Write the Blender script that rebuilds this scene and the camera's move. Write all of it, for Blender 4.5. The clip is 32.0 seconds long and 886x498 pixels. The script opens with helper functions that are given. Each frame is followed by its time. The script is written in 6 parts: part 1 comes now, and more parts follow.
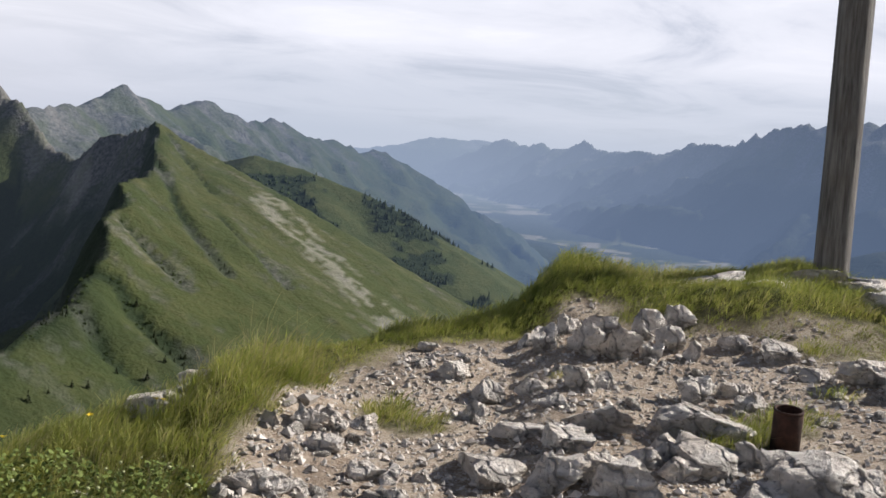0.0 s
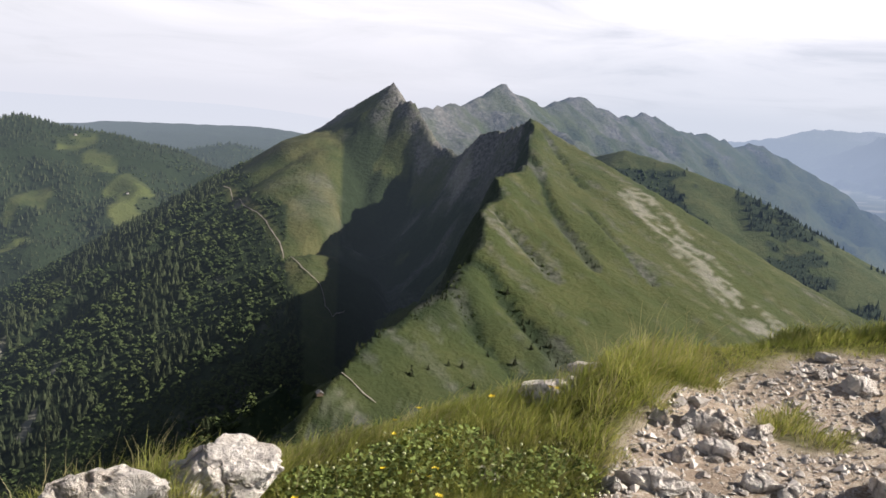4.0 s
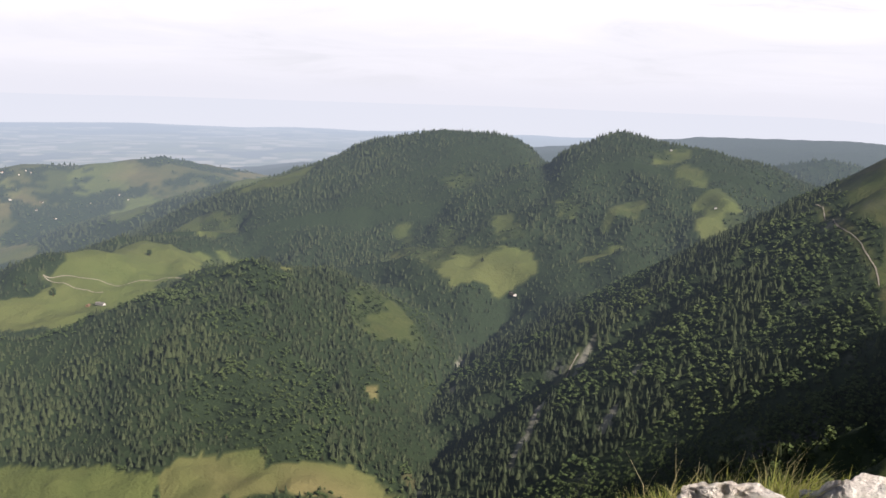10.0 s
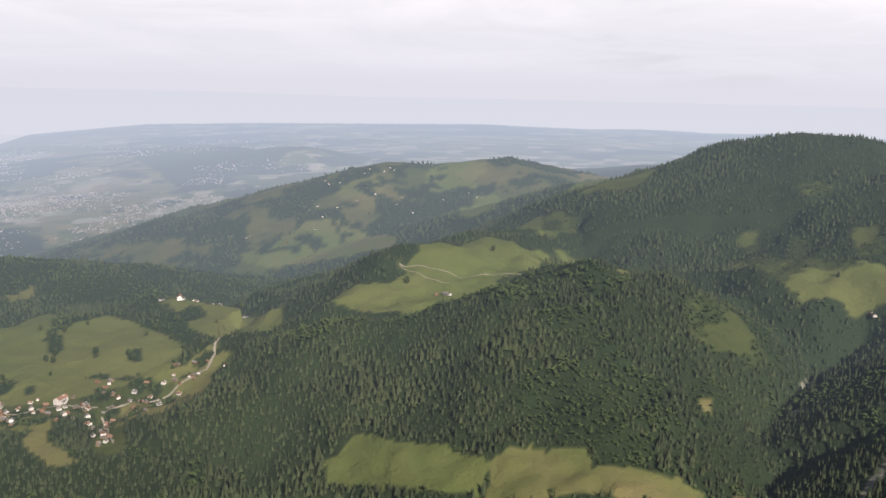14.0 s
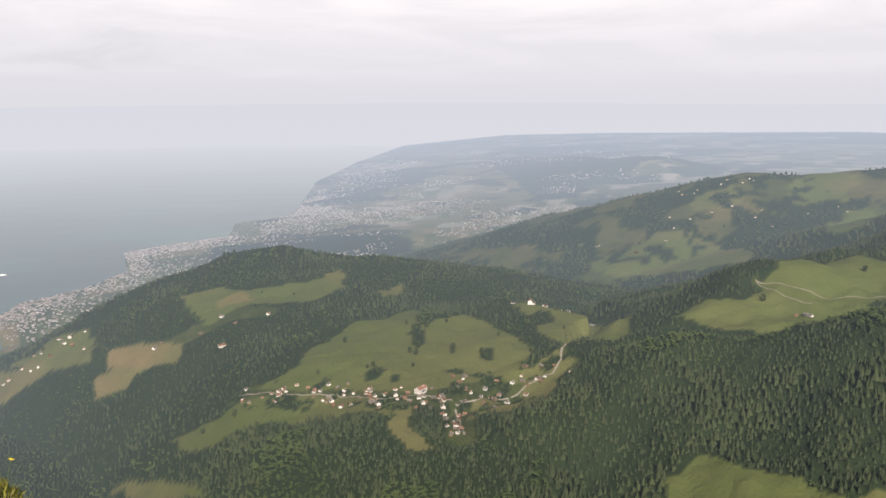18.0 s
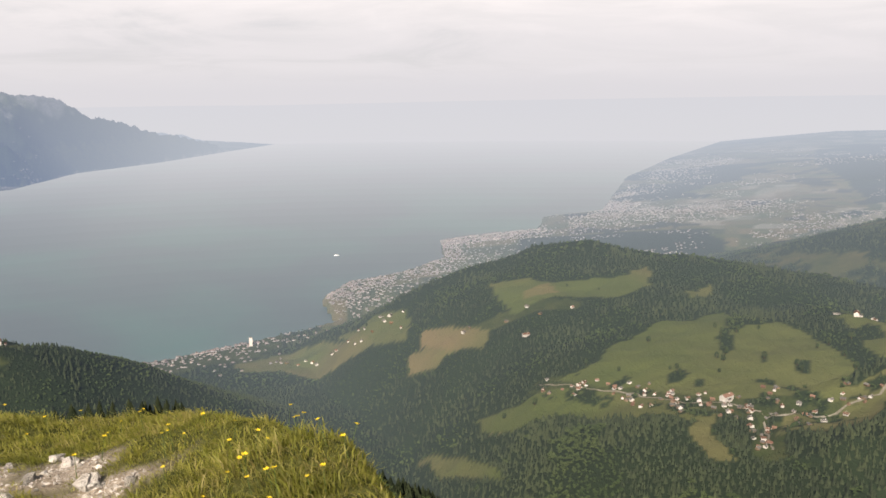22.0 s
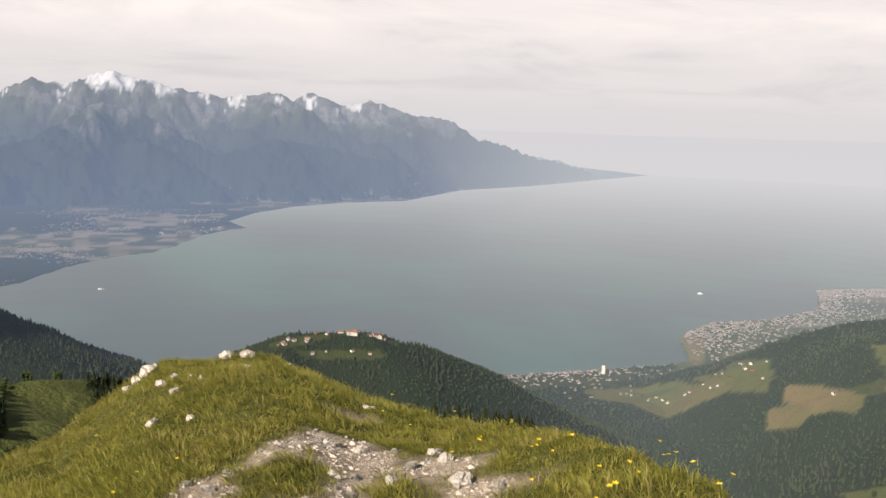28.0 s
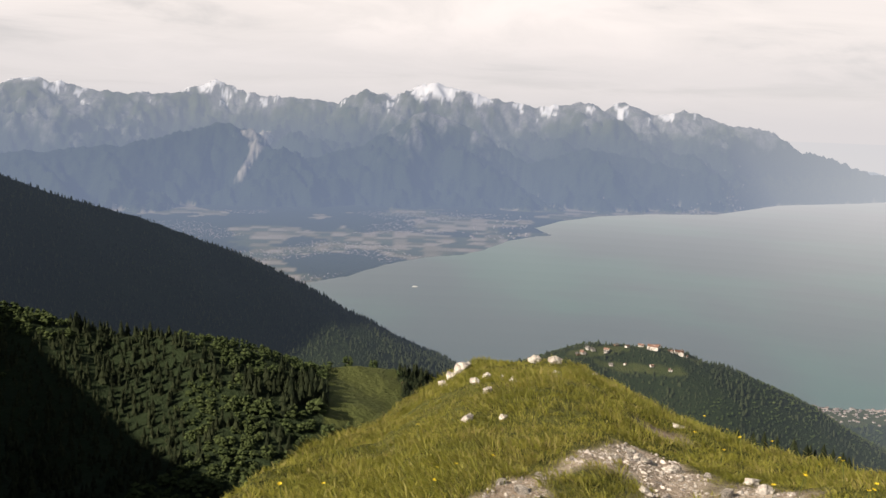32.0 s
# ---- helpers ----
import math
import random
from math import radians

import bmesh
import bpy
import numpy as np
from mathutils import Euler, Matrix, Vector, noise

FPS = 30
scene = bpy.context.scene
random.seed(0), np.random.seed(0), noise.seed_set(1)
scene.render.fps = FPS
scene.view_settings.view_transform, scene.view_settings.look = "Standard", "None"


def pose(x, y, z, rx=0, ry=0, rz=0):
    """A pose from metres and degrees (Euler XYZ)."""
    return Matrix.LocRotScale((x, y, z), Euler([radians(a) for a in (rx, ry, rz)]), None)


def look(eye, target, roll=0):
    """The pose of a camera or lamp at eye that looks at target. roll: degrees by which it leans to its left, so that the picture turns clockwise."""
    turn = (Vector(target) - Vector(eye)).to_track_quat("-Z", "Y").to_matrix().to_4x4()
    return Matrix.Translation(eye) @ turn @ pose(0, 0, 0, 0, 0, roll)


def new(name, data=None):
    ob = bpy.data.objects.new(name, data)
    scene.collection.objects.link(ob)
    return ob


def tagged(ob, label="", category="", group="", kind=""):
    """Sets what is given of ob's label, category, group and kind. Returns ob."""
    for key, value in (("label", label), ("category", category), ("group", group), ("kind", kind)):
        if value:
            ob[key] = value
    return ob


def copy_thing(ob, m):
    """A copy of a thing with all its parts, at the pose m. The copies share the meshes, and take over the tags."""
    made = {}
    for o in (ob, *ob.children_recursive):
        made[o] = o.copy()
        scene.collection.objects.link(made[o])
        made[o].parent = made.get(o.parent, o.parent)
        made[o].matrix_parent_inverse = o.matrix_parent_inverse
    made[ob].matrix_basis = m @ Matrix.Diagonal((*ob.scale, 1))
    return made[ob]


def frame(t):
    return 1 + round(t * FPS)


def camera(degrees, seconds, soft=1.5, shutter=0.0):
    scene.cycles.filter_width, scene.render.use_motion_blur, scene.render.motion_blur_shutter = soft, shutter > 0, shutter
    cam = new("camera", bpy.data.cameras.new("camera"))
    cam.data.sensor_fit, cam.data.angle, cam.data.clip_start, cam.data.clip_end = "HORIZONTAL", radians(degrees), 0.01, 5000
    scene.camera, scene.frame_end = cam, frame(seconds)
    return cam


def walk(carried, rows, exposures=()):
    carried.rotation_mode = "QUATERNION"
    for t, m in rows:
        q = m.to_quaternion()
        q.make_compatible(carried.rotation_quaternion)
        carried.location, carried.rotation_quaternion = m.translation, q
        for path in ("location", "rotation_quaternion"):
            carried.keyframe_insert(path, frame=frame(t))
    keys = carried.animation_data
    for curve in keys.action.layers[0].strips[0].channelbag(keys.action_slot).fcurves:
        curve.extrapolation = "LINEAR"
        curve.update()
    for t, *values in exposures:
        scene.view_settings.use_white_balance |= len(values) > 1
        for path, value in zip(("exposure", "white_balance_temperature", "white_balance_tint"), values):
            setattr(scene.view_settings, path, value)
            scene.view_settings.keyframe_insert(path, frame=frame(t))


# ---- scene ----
cam = camera(52.24, 32.0, soft=1.6)
# seconds, place, pitch, roll and heading of a hand-held turn on the spot
PATH = [
    (0.0, 0.164, 0.309, 1.62, 83.21, -4.37, -28.0),
    (0.5, 0.152, 0.315, 1.62, 82.74, -4.84, -25.77),
    (1.0, 0.135, 0.323, 1.62, 82.46, -4.28, -22.6),
    (1.5, 0.122, 0.328, 1.62, 82.12, -4.28, -20.48),
    (2.0, 0.105, 0.334, 1.62, 81.83, -4.63, -17.4),
    (2.5, 0.084, 0.34, 1.62, 81.78, -5.28, -13.96),
    (3.0, 0.067, 0.344, 1.62, 82.13, -5.7, -11.01),
    (3.5, 0.049, 0.347, 1.62, 81.64, -4.45, -8.01),
    (5.5, -0.025, 0.349, 1.62, 80.94, -2.89, 4.06),
    (6.0, -0.043, 0.347, 1.62, 81.05, -3.05, 7.03),
    (6.5, -0.061, 0.345, 1.62, 81.16, -3.16, 10.04),
    (7.0, -0.079, 0.341, 1.62, 80.91, -3.38, 13.01),
    (7.5, -0.097, 0.336, 1.62, 81.1, -3.14, 16.13),
    (8.0, -0.119, 0.329, 1.62, 80.65, -3.29, 19.86),
    (8.5, -0.132, 0.324, 1.62, 80.5, -3.21, 22.22),
    (9.0, -0.148, 0.317, 1.62, 80.63, -2.66, 25.06),
    (9.5, -0.163, 0.31, 1.62, 80.43, -2.08, 27.67),
    (10.0, -0.181, 0.3, 1.62, 80.61, -1.88, 31.08),
    (10.5, -0.195, 0.291, 1.62, 80.54, -2.03, 33.8),
    (11.0, -0.205, 0.284, 1.62, 80.46, -2.04, 35.86),
    (11.5, -0.216, 0.275, 1.62, 80.11, -2.26, 38.11),
    (12.0, -0.229, 0.265, 1.62, 80.28, -2.28, 40.78),
    (12.5, -0.243, 0.252, 1.62, 80.63, -2.12, 43.92),
    (13.0, -0.254, 0.241, 1.62, 80.29, -1.85, 46.57),
    (13.5, -0.266, 0.227, 1.62, 80.07, -1.44, 49.57),
    (15.5, -0.305, 0.172, 1.62, 80.18, -1.49, 60.5),
    (16.0, -0.313, 0.157, 1.62, 79.88, -0.93, 63.39),
    (16.5, -0.321, 0.14, 1.62, 80.03, -0.65, 66.47),
    (17.0, -0.327, 0.124, 1.62, 80.23, 0.02, 69.27),
    (17.5, -0.333, 0.109, 1.62, 80.57, -0.17, 71.89),
    (18.0, -0.337, 0.094, 1.62, 80.48, 0.01, 74.43),
    (18.5, -0.343, 0.07, 1.62, 81.01, -0.15, 78.39),
    (19.0, -0.346, 0.056, 1.62, 80.82, 0.07, 80.85),
    (19.5, -0.348, 0.041, 1.62, 80.22, 0.55, 83.26),
    (20.0, -0.349, 0.026, 1.62, 79.93, 0.67, 85.69),
    (20.5, -0.35, 0.008, 1.62, 80.02, 0.82, 88.76),
    (21.0, -0.35, -0.004, 1.62, 80.03, 0.39, 90.68),
    (21.5, -0.35, -0.012, 1.62, 80.19, 0.45, 92.02),
    (22.0, -0.349, -0.024, 1.62, 80.24, 0.52, 93.87),
    (22.5, -0.349, -0.027, 1.62, 80.25, -0.37, 94.4),
    (23.0, -0.349, -0.032, 1.62, 80.17, -0.55, 95.29),
    (23.5, -0.348, -0.042, 1.62, 80.3, -1.03, 96.82),
    (24.0, -0.345, -0.058, 1.62, 80.52, -0.91, 99.48),
    (24.5, -0.343, -0.072, 1.62, 80.84, -1.39, 101.87),
    (26.5, -0.329, -0.119, 1.62, 81.4, -1.83, 109.92),
    (27.0, -0.322, -0.137, 1.62, 82.09, -2.0, 113.06),
    (27.5, -0.316, -0.151, 1.62, 81.82, -2.03, 115.53),
    (28.0, -0.311, -0.16, 1.62, 81.83, -1.93, 117.27),
    (28.5, -0.303, -0.175, 1.62, 81.93, -2.2, 119.96),
    (29.0, -0.295, -0.188, 1.62, 81.72, -2.25, 122.55),
    (29.5, -0.287, -0.2, 1.62, 81.67, -1.96, 124.93),
    (30.0, -0.278, -0.213, 1.62, 81.44, -2.28, 127.4),
    (30.5, -0.268, -0.225, 1.62, 81.44, -2.24, 130.01),
    (31.0, -0.258, -0.237, 1.62, 81.63, -2.25, 132.61),
    (31.5, -0.247, -0.248, 1.62, 81.55, -2.93, 135.12),
    (32.0, -0.241, -0.254, 1.62, 81.74, -2.15, 136.59),
]
walk(cam, [(r[0], pose(*r[1:])) for r in PATH],
     exposures=[(0.0, 0.02, 6100, 13), (3.0, 0.17, 6250, 14), (6.0, 0.4, 6450, 15), (9.0, 0.4, 6450, 16), (13.0, 0.2, 6450, 16), (20.0, 0.16, 6750, 14),
                (26.0, 0.08, 7000, 14), (32.0, 0.1, 7100, 14)])

# ---- light: a hazy morning sky under thin high cloud, and the sun ----
SUN_AZ, SUN_EL = -98.0, 33.5


def node(tree, kind, **values):
    n = tree.nodes.new(kind)
    for key, value in values.items():
        n.inputs[key.replace("_", " ")].default_value = value
    return n


def ramp(tree, fac, stops, smooth=True):
    n = tree.nodes.new("ShaderNodeValToRGB")
    n.color_ramp.interpolation = "EASE" if smooth else "LINEAR"
    el = n.color_ramp.elements
    while len(el) < len(stops):
        el.new(0.5)
    for e, (pos, col) in zip(el, stops):
        e.position = pos
        e.color = (*col, 1) if not isinstance(col, (int, float)) else (col, col, col, 1)
    tree.links.new(fac, n.inputs[0])
    return n.outputs[0]


def mixcol(tree, fac, a, b, mode="MIX"):
    n = tree.nodes.new("ShaderNodeMix")
    n.data_type, n.blend_type = "RGBA", mode
    for sock, v in ((n.inputs[0], fac), (n.inputs[6], a), (n.inputs[7], b)):
        if isinstance(v, (int, float)):
            sock.default_value = v
        elif isinstance(v, tuple):
            sock.default_value = (*v, 1)
        else:
            tree.links.new(v, sock)
    return n.outputs[2]


def calc(tree, op, a, b=None, clamp=False):
    n = tree.nodes.new("ShaderNodeMath")
    n.operation, n.use_clamp = op, clamp
    for sock, v in zip(n.inputs, (a, b)):
        if isinstance(v, (int, float)):
            sock.default_value = v
        elif v is not None:
            tree.links.new(v, sock)
    return n.outputs[0]


def noise_tex(tree, vec, scale, detail=4.0, rough=0.55, distort=0.0):
    n = node(tree, "ShaderNodeTexNoise", Scale=scale, Detail=detail, Roughness=rough, Distortion=distort)
    tree.links.new(vec, n.inputs["Vector"])
    return n.outputs[0]


world = bpy.data.worlds.new("sky")
scene.world = world
world.use_nodes = True
wt = world.node_tree
wt.nodes.clear()
out = wt.nodes.new("ShaderNodeOutputWorld")
bg = wt.nodes.new("ShaderNodeBackground")
sky = wt.nodes.new("ShaderNodeTexSky")
sky.sky_type, sky.sun_disc = "NISHITA", False
sky.sun_elevation, sky.sun_rotation = radians(SUN_EL), radians(-SUN_AZ)
sky.altitude, sky.air_density, sky.dust_density = 1800, 1.0, 2.5
dim = wt.nodes.new("ShaderNodeVectorMath")
dim.operation = "SCALE"
dim.inputs[3].default_value = 0.05
wt.links.new(sky.outputs[0], dim.inputs[0])
coord = wt.nodes.new("ShaderNodeTexCoord").outputs["Generated"]
parts = wt.nodes.new("ShaderNodeSeparateXYZ")
wt.links.new(coord, parts.inputs[0])
up = parts.outputs[2]
lift = calc(wt, "ADD", calc(wt, "MAXIMUM", up, 0.0), 0.10)
flat = wt.nodes.new("ShaderNodeCombineXYZ")
wt.links.new(calc(wt, "DIVIDE", parts.outputs[0], lift), flat.inputs[0])
wt.links.new(calc(wt, "DIVIDE", parts.outputs[1], lift), flat.inputs[1])
streaks = noise_tex(wt, flat.outputs[0], 0.75, 7, 0.6, 0.6)
sheet = noise_tex(wt, flat.outputs[0], 0.22, 3, 0.5, 0.3)
cover = calc(wt, "ADD", calc(wt, "MULTIPLY", streaks, 0.55), calc(wt, "MULTIPLY", sheet, 0.5))
cover = ramp(wt, cover, [(0.36, 0.6), (0.50, 0.92), (0.62, 1.0)])
cloud = ramp(wt, streaks, [(0.3, (0.74, 0.75, 0.80)), (0.55, (0.92, 0.91, 0.93)), (0.75, (1.0, 0.98, 0.98))])
layer = ramp(wt, streaks, [(0.3, (0.84, 0.83, 0.84)), (0.7, (0.93, 0.91, 0.92))])
cloud = mixcol(wt, ramp(wt, parts.outputs[0], [(0.0, 1.0), (0.35, 0.0)]), cloud, layer)
high = ramp(wt, up, [(0.16, 1.0), (0.30, 0.22), (0.55, 0.04)])
veil = ramp(wt, up, [(0.0, 1.0), (0.04, 0.7), (0.12, 0.0)])
above = mixcol(wt, calc(wt, "MULTIPLY", cover, high), dim.outputs[0], cloud)
sky_col = mixcol(wt, veil, above, mixcol(wt, ramp(wt, parts.outputs[0], [(0.0, 0.0), (0.35, 1.0)]), (0.645, 0.66, 0.705), (0.56, 0.60, 0.66)))
wt.links.new(sky_col, bg.inputs[0])
bg.inputs[1].default_value = 1.0
wt.links.new(bg.outputs[0], out.inputs[0])

lamp = bpy.data.lights.new("sun", "SUN")
lamp.energy, lamp.angle, lamp.color = 6.5, radians(0.6), (1.0, 0.93, 0.82)
sun = new("sun", lamp)
a, e = radians(SUN_AZ), radians(SUN_EL)
SUN_FROM = Vector((-math.sin(a) * math.cos(e), math.cos(a) * math.cos(e), math.sin(e)))
sun.matrix_world = look(SUN_FROM * 60, (0, 0, 0))

import functools

# ---- materials ----
def material(name):
    m = bpy.data.materials.new(name)
    m.use_nodes = True
    t = m.node_tree
    return m, t, t.nodes["Principled BSDF"]


def position(t):
    return t.nodes.new("ShaderNodeNewGeometry").outputs["Position"]


def attribute(t, name):
    n = t.nodes.new("ShaderNodeAttribute")
    n.attribute_name = name
    return n.outputs["Fac"]


def relief(t, shader, height, strength, distance):
    b = node(t, "ShaderNodeBump", Strength=strength, Distance=distance)
    t.links.new(height, b.inputs["Height"])
    t.links.new(b.outputs[0], shader.inputs["Normal"])


def smooth(t, value, lo, hi):
    n = t.nodes.new("ShaderNodeMapRange")
    n.interpolation_type = "SMOOTHSTEP"
    t.links.new(value, n.inputs[0])
    n.inputs[1].default_value, n.inputs[2].default_value = lo, hi
    return n.outputs[0]


HAZE_DEPTH = 2250.0


def painted_haze(t, sh, thick=1.0):
    """Paints haze onto a surface as emission: it thickens over the land's own miles, thins with height, and is bluest
    up the eastern valley.
    """
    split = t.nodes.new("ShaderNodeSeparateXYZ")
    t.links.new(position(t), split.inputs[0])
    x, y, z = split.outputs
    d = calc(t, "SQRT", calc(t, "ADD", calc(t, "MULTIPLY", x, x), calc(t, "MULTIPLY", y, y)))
    depth = calc(t, "MULTIPLY", calc(t, "MAXIMUM", calc(t, "SUBTRACT", d, 230.0), 0.0), -thick / HAZE_DEPTH)
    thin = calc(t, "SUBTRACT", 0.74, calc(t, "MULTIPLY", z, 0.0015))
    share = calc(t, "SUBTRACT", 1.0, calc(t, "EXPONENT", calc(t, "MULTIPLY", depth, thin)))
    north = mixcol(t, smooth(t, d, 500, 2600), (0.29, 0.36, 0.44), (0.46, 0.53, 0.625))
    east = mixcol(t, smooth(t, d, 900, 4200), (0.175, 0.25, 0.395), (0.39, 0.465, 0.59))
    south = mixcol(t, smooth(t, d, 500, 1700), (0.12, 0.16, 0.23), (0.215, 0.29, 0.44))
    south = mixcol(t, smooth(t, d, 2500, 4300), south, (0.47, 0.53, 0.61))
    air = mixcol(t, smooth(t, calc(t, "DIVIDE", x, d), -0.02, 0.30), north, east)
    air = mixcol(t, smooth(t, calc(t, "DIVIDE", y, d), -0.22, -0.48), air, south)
    # the surface itself glows in the haze colour; no air is modelled
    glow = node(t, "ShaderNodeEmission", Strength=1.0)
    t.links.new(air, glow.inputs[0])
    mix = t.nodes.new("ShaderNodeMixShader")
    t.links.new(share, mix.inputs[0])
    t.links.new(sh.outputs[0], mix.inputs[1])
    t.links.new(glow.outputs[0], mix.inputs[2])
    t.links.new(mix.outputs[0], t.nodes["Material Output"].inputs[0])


def land_material(name, size=1.0, stone=((0.045, 0.045, 0.045), (0.17, 0.165, 0.155)), thick=1.0):
    """Meadow, wood floor, hay, rock and bare tracks by the masks of the land."""
    m, t, sh = material(name)
    p = position(t)
    big, mid, fine = noise_tex(t, p, 0.012 / size, 4), noise_tex(t, p, 0.09 / size, 5, 0.62), noise_tex(t, p, 0.7 / size, 5, 0.65)
    grass = mixcol(t, ramp(t, mid, [(0.35, 0.0), (0.65, 1.0)]), (0.039, 0.053, 0.017), (0.068, 0.075, 0.027))
    grass = mixcol(t, ramp(t, big, [(0.35, 0.0), (0.7, 0.7)]), grass, (0.060, 0.072, 0.023))
    grass = mixcol(t, ramp(t, fine, [(0.3, 0.45), (0.6, 0.0)]), grass, (0.035, 0.055, 0.015))
    wood = mixcol(t, fine, (0.013, 0.022, 0.010), (0.028, 0.042, 0.016))
    rock = mixcol(t, ramp(t, fine, [(0.3, 0.0), (0.7, 1.0)]), *stone)
    rock = mixcol(t, ramp(t, mid, [(0.45, 0.0), (0.6, 0.55)]), rock, (0.060, 0.075, 0.030))
    hay = mixcol(t, mid, (0.15, 0.12, 0.055), (0.22, 0.165, 0.08))
    meadow = mixcol(t, mid, (0.066, 0.090, 0.024), (0.108, 0.120, 0.038))
    col = mixcol(t, attribute(t, "hay"), mixcol(t, attribute(t, "mead"), grass, meadow), hay)
    col = mixcol(t, attribute(t, "wood"), col, wood)
    col = mixcol(t, attribute(t, "rock"), col, rock)
    col = mixcol(t, attribute(t, "pale"), col, mixcol(t, fine, (0.34, 0.31, 0.26), (0.52, 0.49, 0.44)))
    col = mixcol(t, attribute(t, "snow"), col, (0.82, 0.84, 0.88))
    t.links.new(col, sh.inputs["Base Color"])
    sh.inputs["Roughness"].default_value = 0.9
    sh.inputs["Specular IOR Level"].default_value = 0.15
    relief(t, sh, calc(t, "ADD", fine, calc(t, "MULTIPLY", mid, 3.0)), 0.6, 1.2 * size)
    painted_haze(t, sh, thick)
    return m


def plain_material(name, a, b, scale, rough=0.8, bump=0.3, depth=0.01, spec=0.3, metal=0.0, vary=0.0, detail=5.0, hazy=False):
    """Two tones of one surface, mixed by grain at two sizes, with fine relief."""
    m, t, sh = material(name)
    p = t.nodes.new("ShaderNodeTexCoord").outputs["Object"]
    g1, g2 = noise_tex(t, p, scale, detail, 0.65), noise_tex(t, p, scale * 0.17, 3)
    mixed = ramp(t, calc(t, "ADD", calc(t, "MULTIPLY", g1, 0.6), calc(t, "MULTIPLY", g2, 0.4)), [(0.35, a), (0.65, b)])
    if vary:
        rnd = t.nodes.new("ShaderNodeNewGeometry").outputs["Random Per Island"]
        info = t.nodes.new("ShaderNodeObjectInfo").outputs["Random"]
        k = calc(t, "ADD", 1 - vary, calc(t, "MULTIPLY", calc(t, "FRACT", calc(t, "ADD", rnd, info)), 2 * vary))
        tint = t.nodes.new("ShaderNodeCombineColor")
        for i in range(3):
            t.links.new(k, tint.inputs[i])
        mixed = mixcol(t, 1.0, mixed, tint.outputs[0], "MULTIPLY")
    t.links.new(mixed, sh.inputs["Base Color"])
    sh.inputs["Roughness"].default_value, sh.inputs["Specular IOR Level"].default_value = rough, spec
    sh.inputs["Metallic"].default_value = metal
    relief(t, sh, g1, bump, depth)
    if hazy:
        painted_haze(t, sh)
    return m


LAND = land_material("alpine_land")
LAND_WIDE = land_material("land_leagues_off", 2.2)
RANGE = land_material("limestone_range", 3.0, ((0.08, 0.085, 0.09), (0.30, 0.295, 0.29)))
# thick: heavier painted haze than on the rest of the land
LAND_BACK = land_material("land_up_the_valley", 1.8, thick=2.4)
HEADLAND = land_material("headland_haze_glow", 4.0, thick=1.7)


def haze_glow_material(name):
    """Hills so far off that haze is all that shows of them, painted as pure emission, paler towards their foot."""
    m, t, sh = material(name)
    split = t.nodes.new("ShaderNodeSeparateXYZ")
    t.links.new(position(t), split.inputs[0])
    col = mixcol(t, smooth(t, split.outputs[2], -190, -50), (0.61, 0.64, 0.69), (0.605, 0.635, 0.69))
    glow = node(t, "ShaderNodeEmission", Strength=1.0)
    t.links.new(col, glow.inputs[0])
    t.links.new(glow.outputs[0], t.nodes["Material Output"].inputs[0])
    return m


LAST_HILLS = haze_glow_material("hills_haze_glow")


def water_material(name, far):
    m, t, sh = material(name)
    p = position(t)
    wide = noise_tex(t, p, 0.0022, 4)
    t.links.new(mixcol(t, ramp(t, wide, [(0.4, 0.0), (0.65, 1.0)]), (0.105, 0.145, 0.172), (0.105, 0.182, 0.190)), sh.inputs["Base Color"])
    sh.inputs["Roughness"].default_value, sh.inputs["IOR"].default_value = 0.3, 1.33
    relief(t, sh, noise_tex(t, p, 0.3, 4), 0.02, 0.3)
    # haze over the water, painted as emission; far is its share
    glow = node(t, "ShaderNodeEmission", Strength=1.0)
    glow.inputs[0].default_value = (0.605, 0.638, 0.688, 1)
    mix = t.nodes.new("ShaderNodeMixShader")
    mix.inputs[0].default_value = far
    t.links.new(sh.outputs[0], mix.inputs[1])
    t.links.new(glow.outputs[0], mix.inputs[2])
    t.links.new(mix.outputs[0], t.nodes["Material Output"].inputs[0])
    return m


def leaf_material(name, dark, light, fresh, vary):
    """Foliage of a stand: every tree with a tone of its own, and the stands lighter and darker in drifts."""
    m, t, sh = material(name)
    p = position(t)
    rnd = t.nodes.new("ShaderNodeNewGeometry").outputs["Random Per Island"]
    drift, near_by, tuft = noise_tex(t, p, 0.022, 4, 0.6), noise_tex(t, p, 0.11, 3), noise_tex(t, p, 2.2, 3, 0.7)
    tone = calc(t, "ADD", calc(t, "MULTIPLY", rnd, vary), calc(t, "MULTIPLY", near_by, 1.0 - vary))
    col = mixcol(t, ramp(t, tone, [(0.2, 0.0), (0.8, 1.0)]), dark, light)
    col = mixcol(t, ramp(t, drift, [(0.42, 0.0), (0.66, 0.8)]), col, fresh)
    col = mixcol(t, ramp(t, tuft, [(0.35, 0.5), (0.6, 0.0)]), col, tuple(c * 0.45 for c in dark))
    t.links.new(col, sh.inputs["Base Color"])
    sh.inputs["Roughness"].default_value, sh.inputs["Specular IOR Level"].default_value = 0.9, 0.06
    relief(t, sh, tuft, 0.6, 0.3)
    painted_haze(t, sh)
    return m


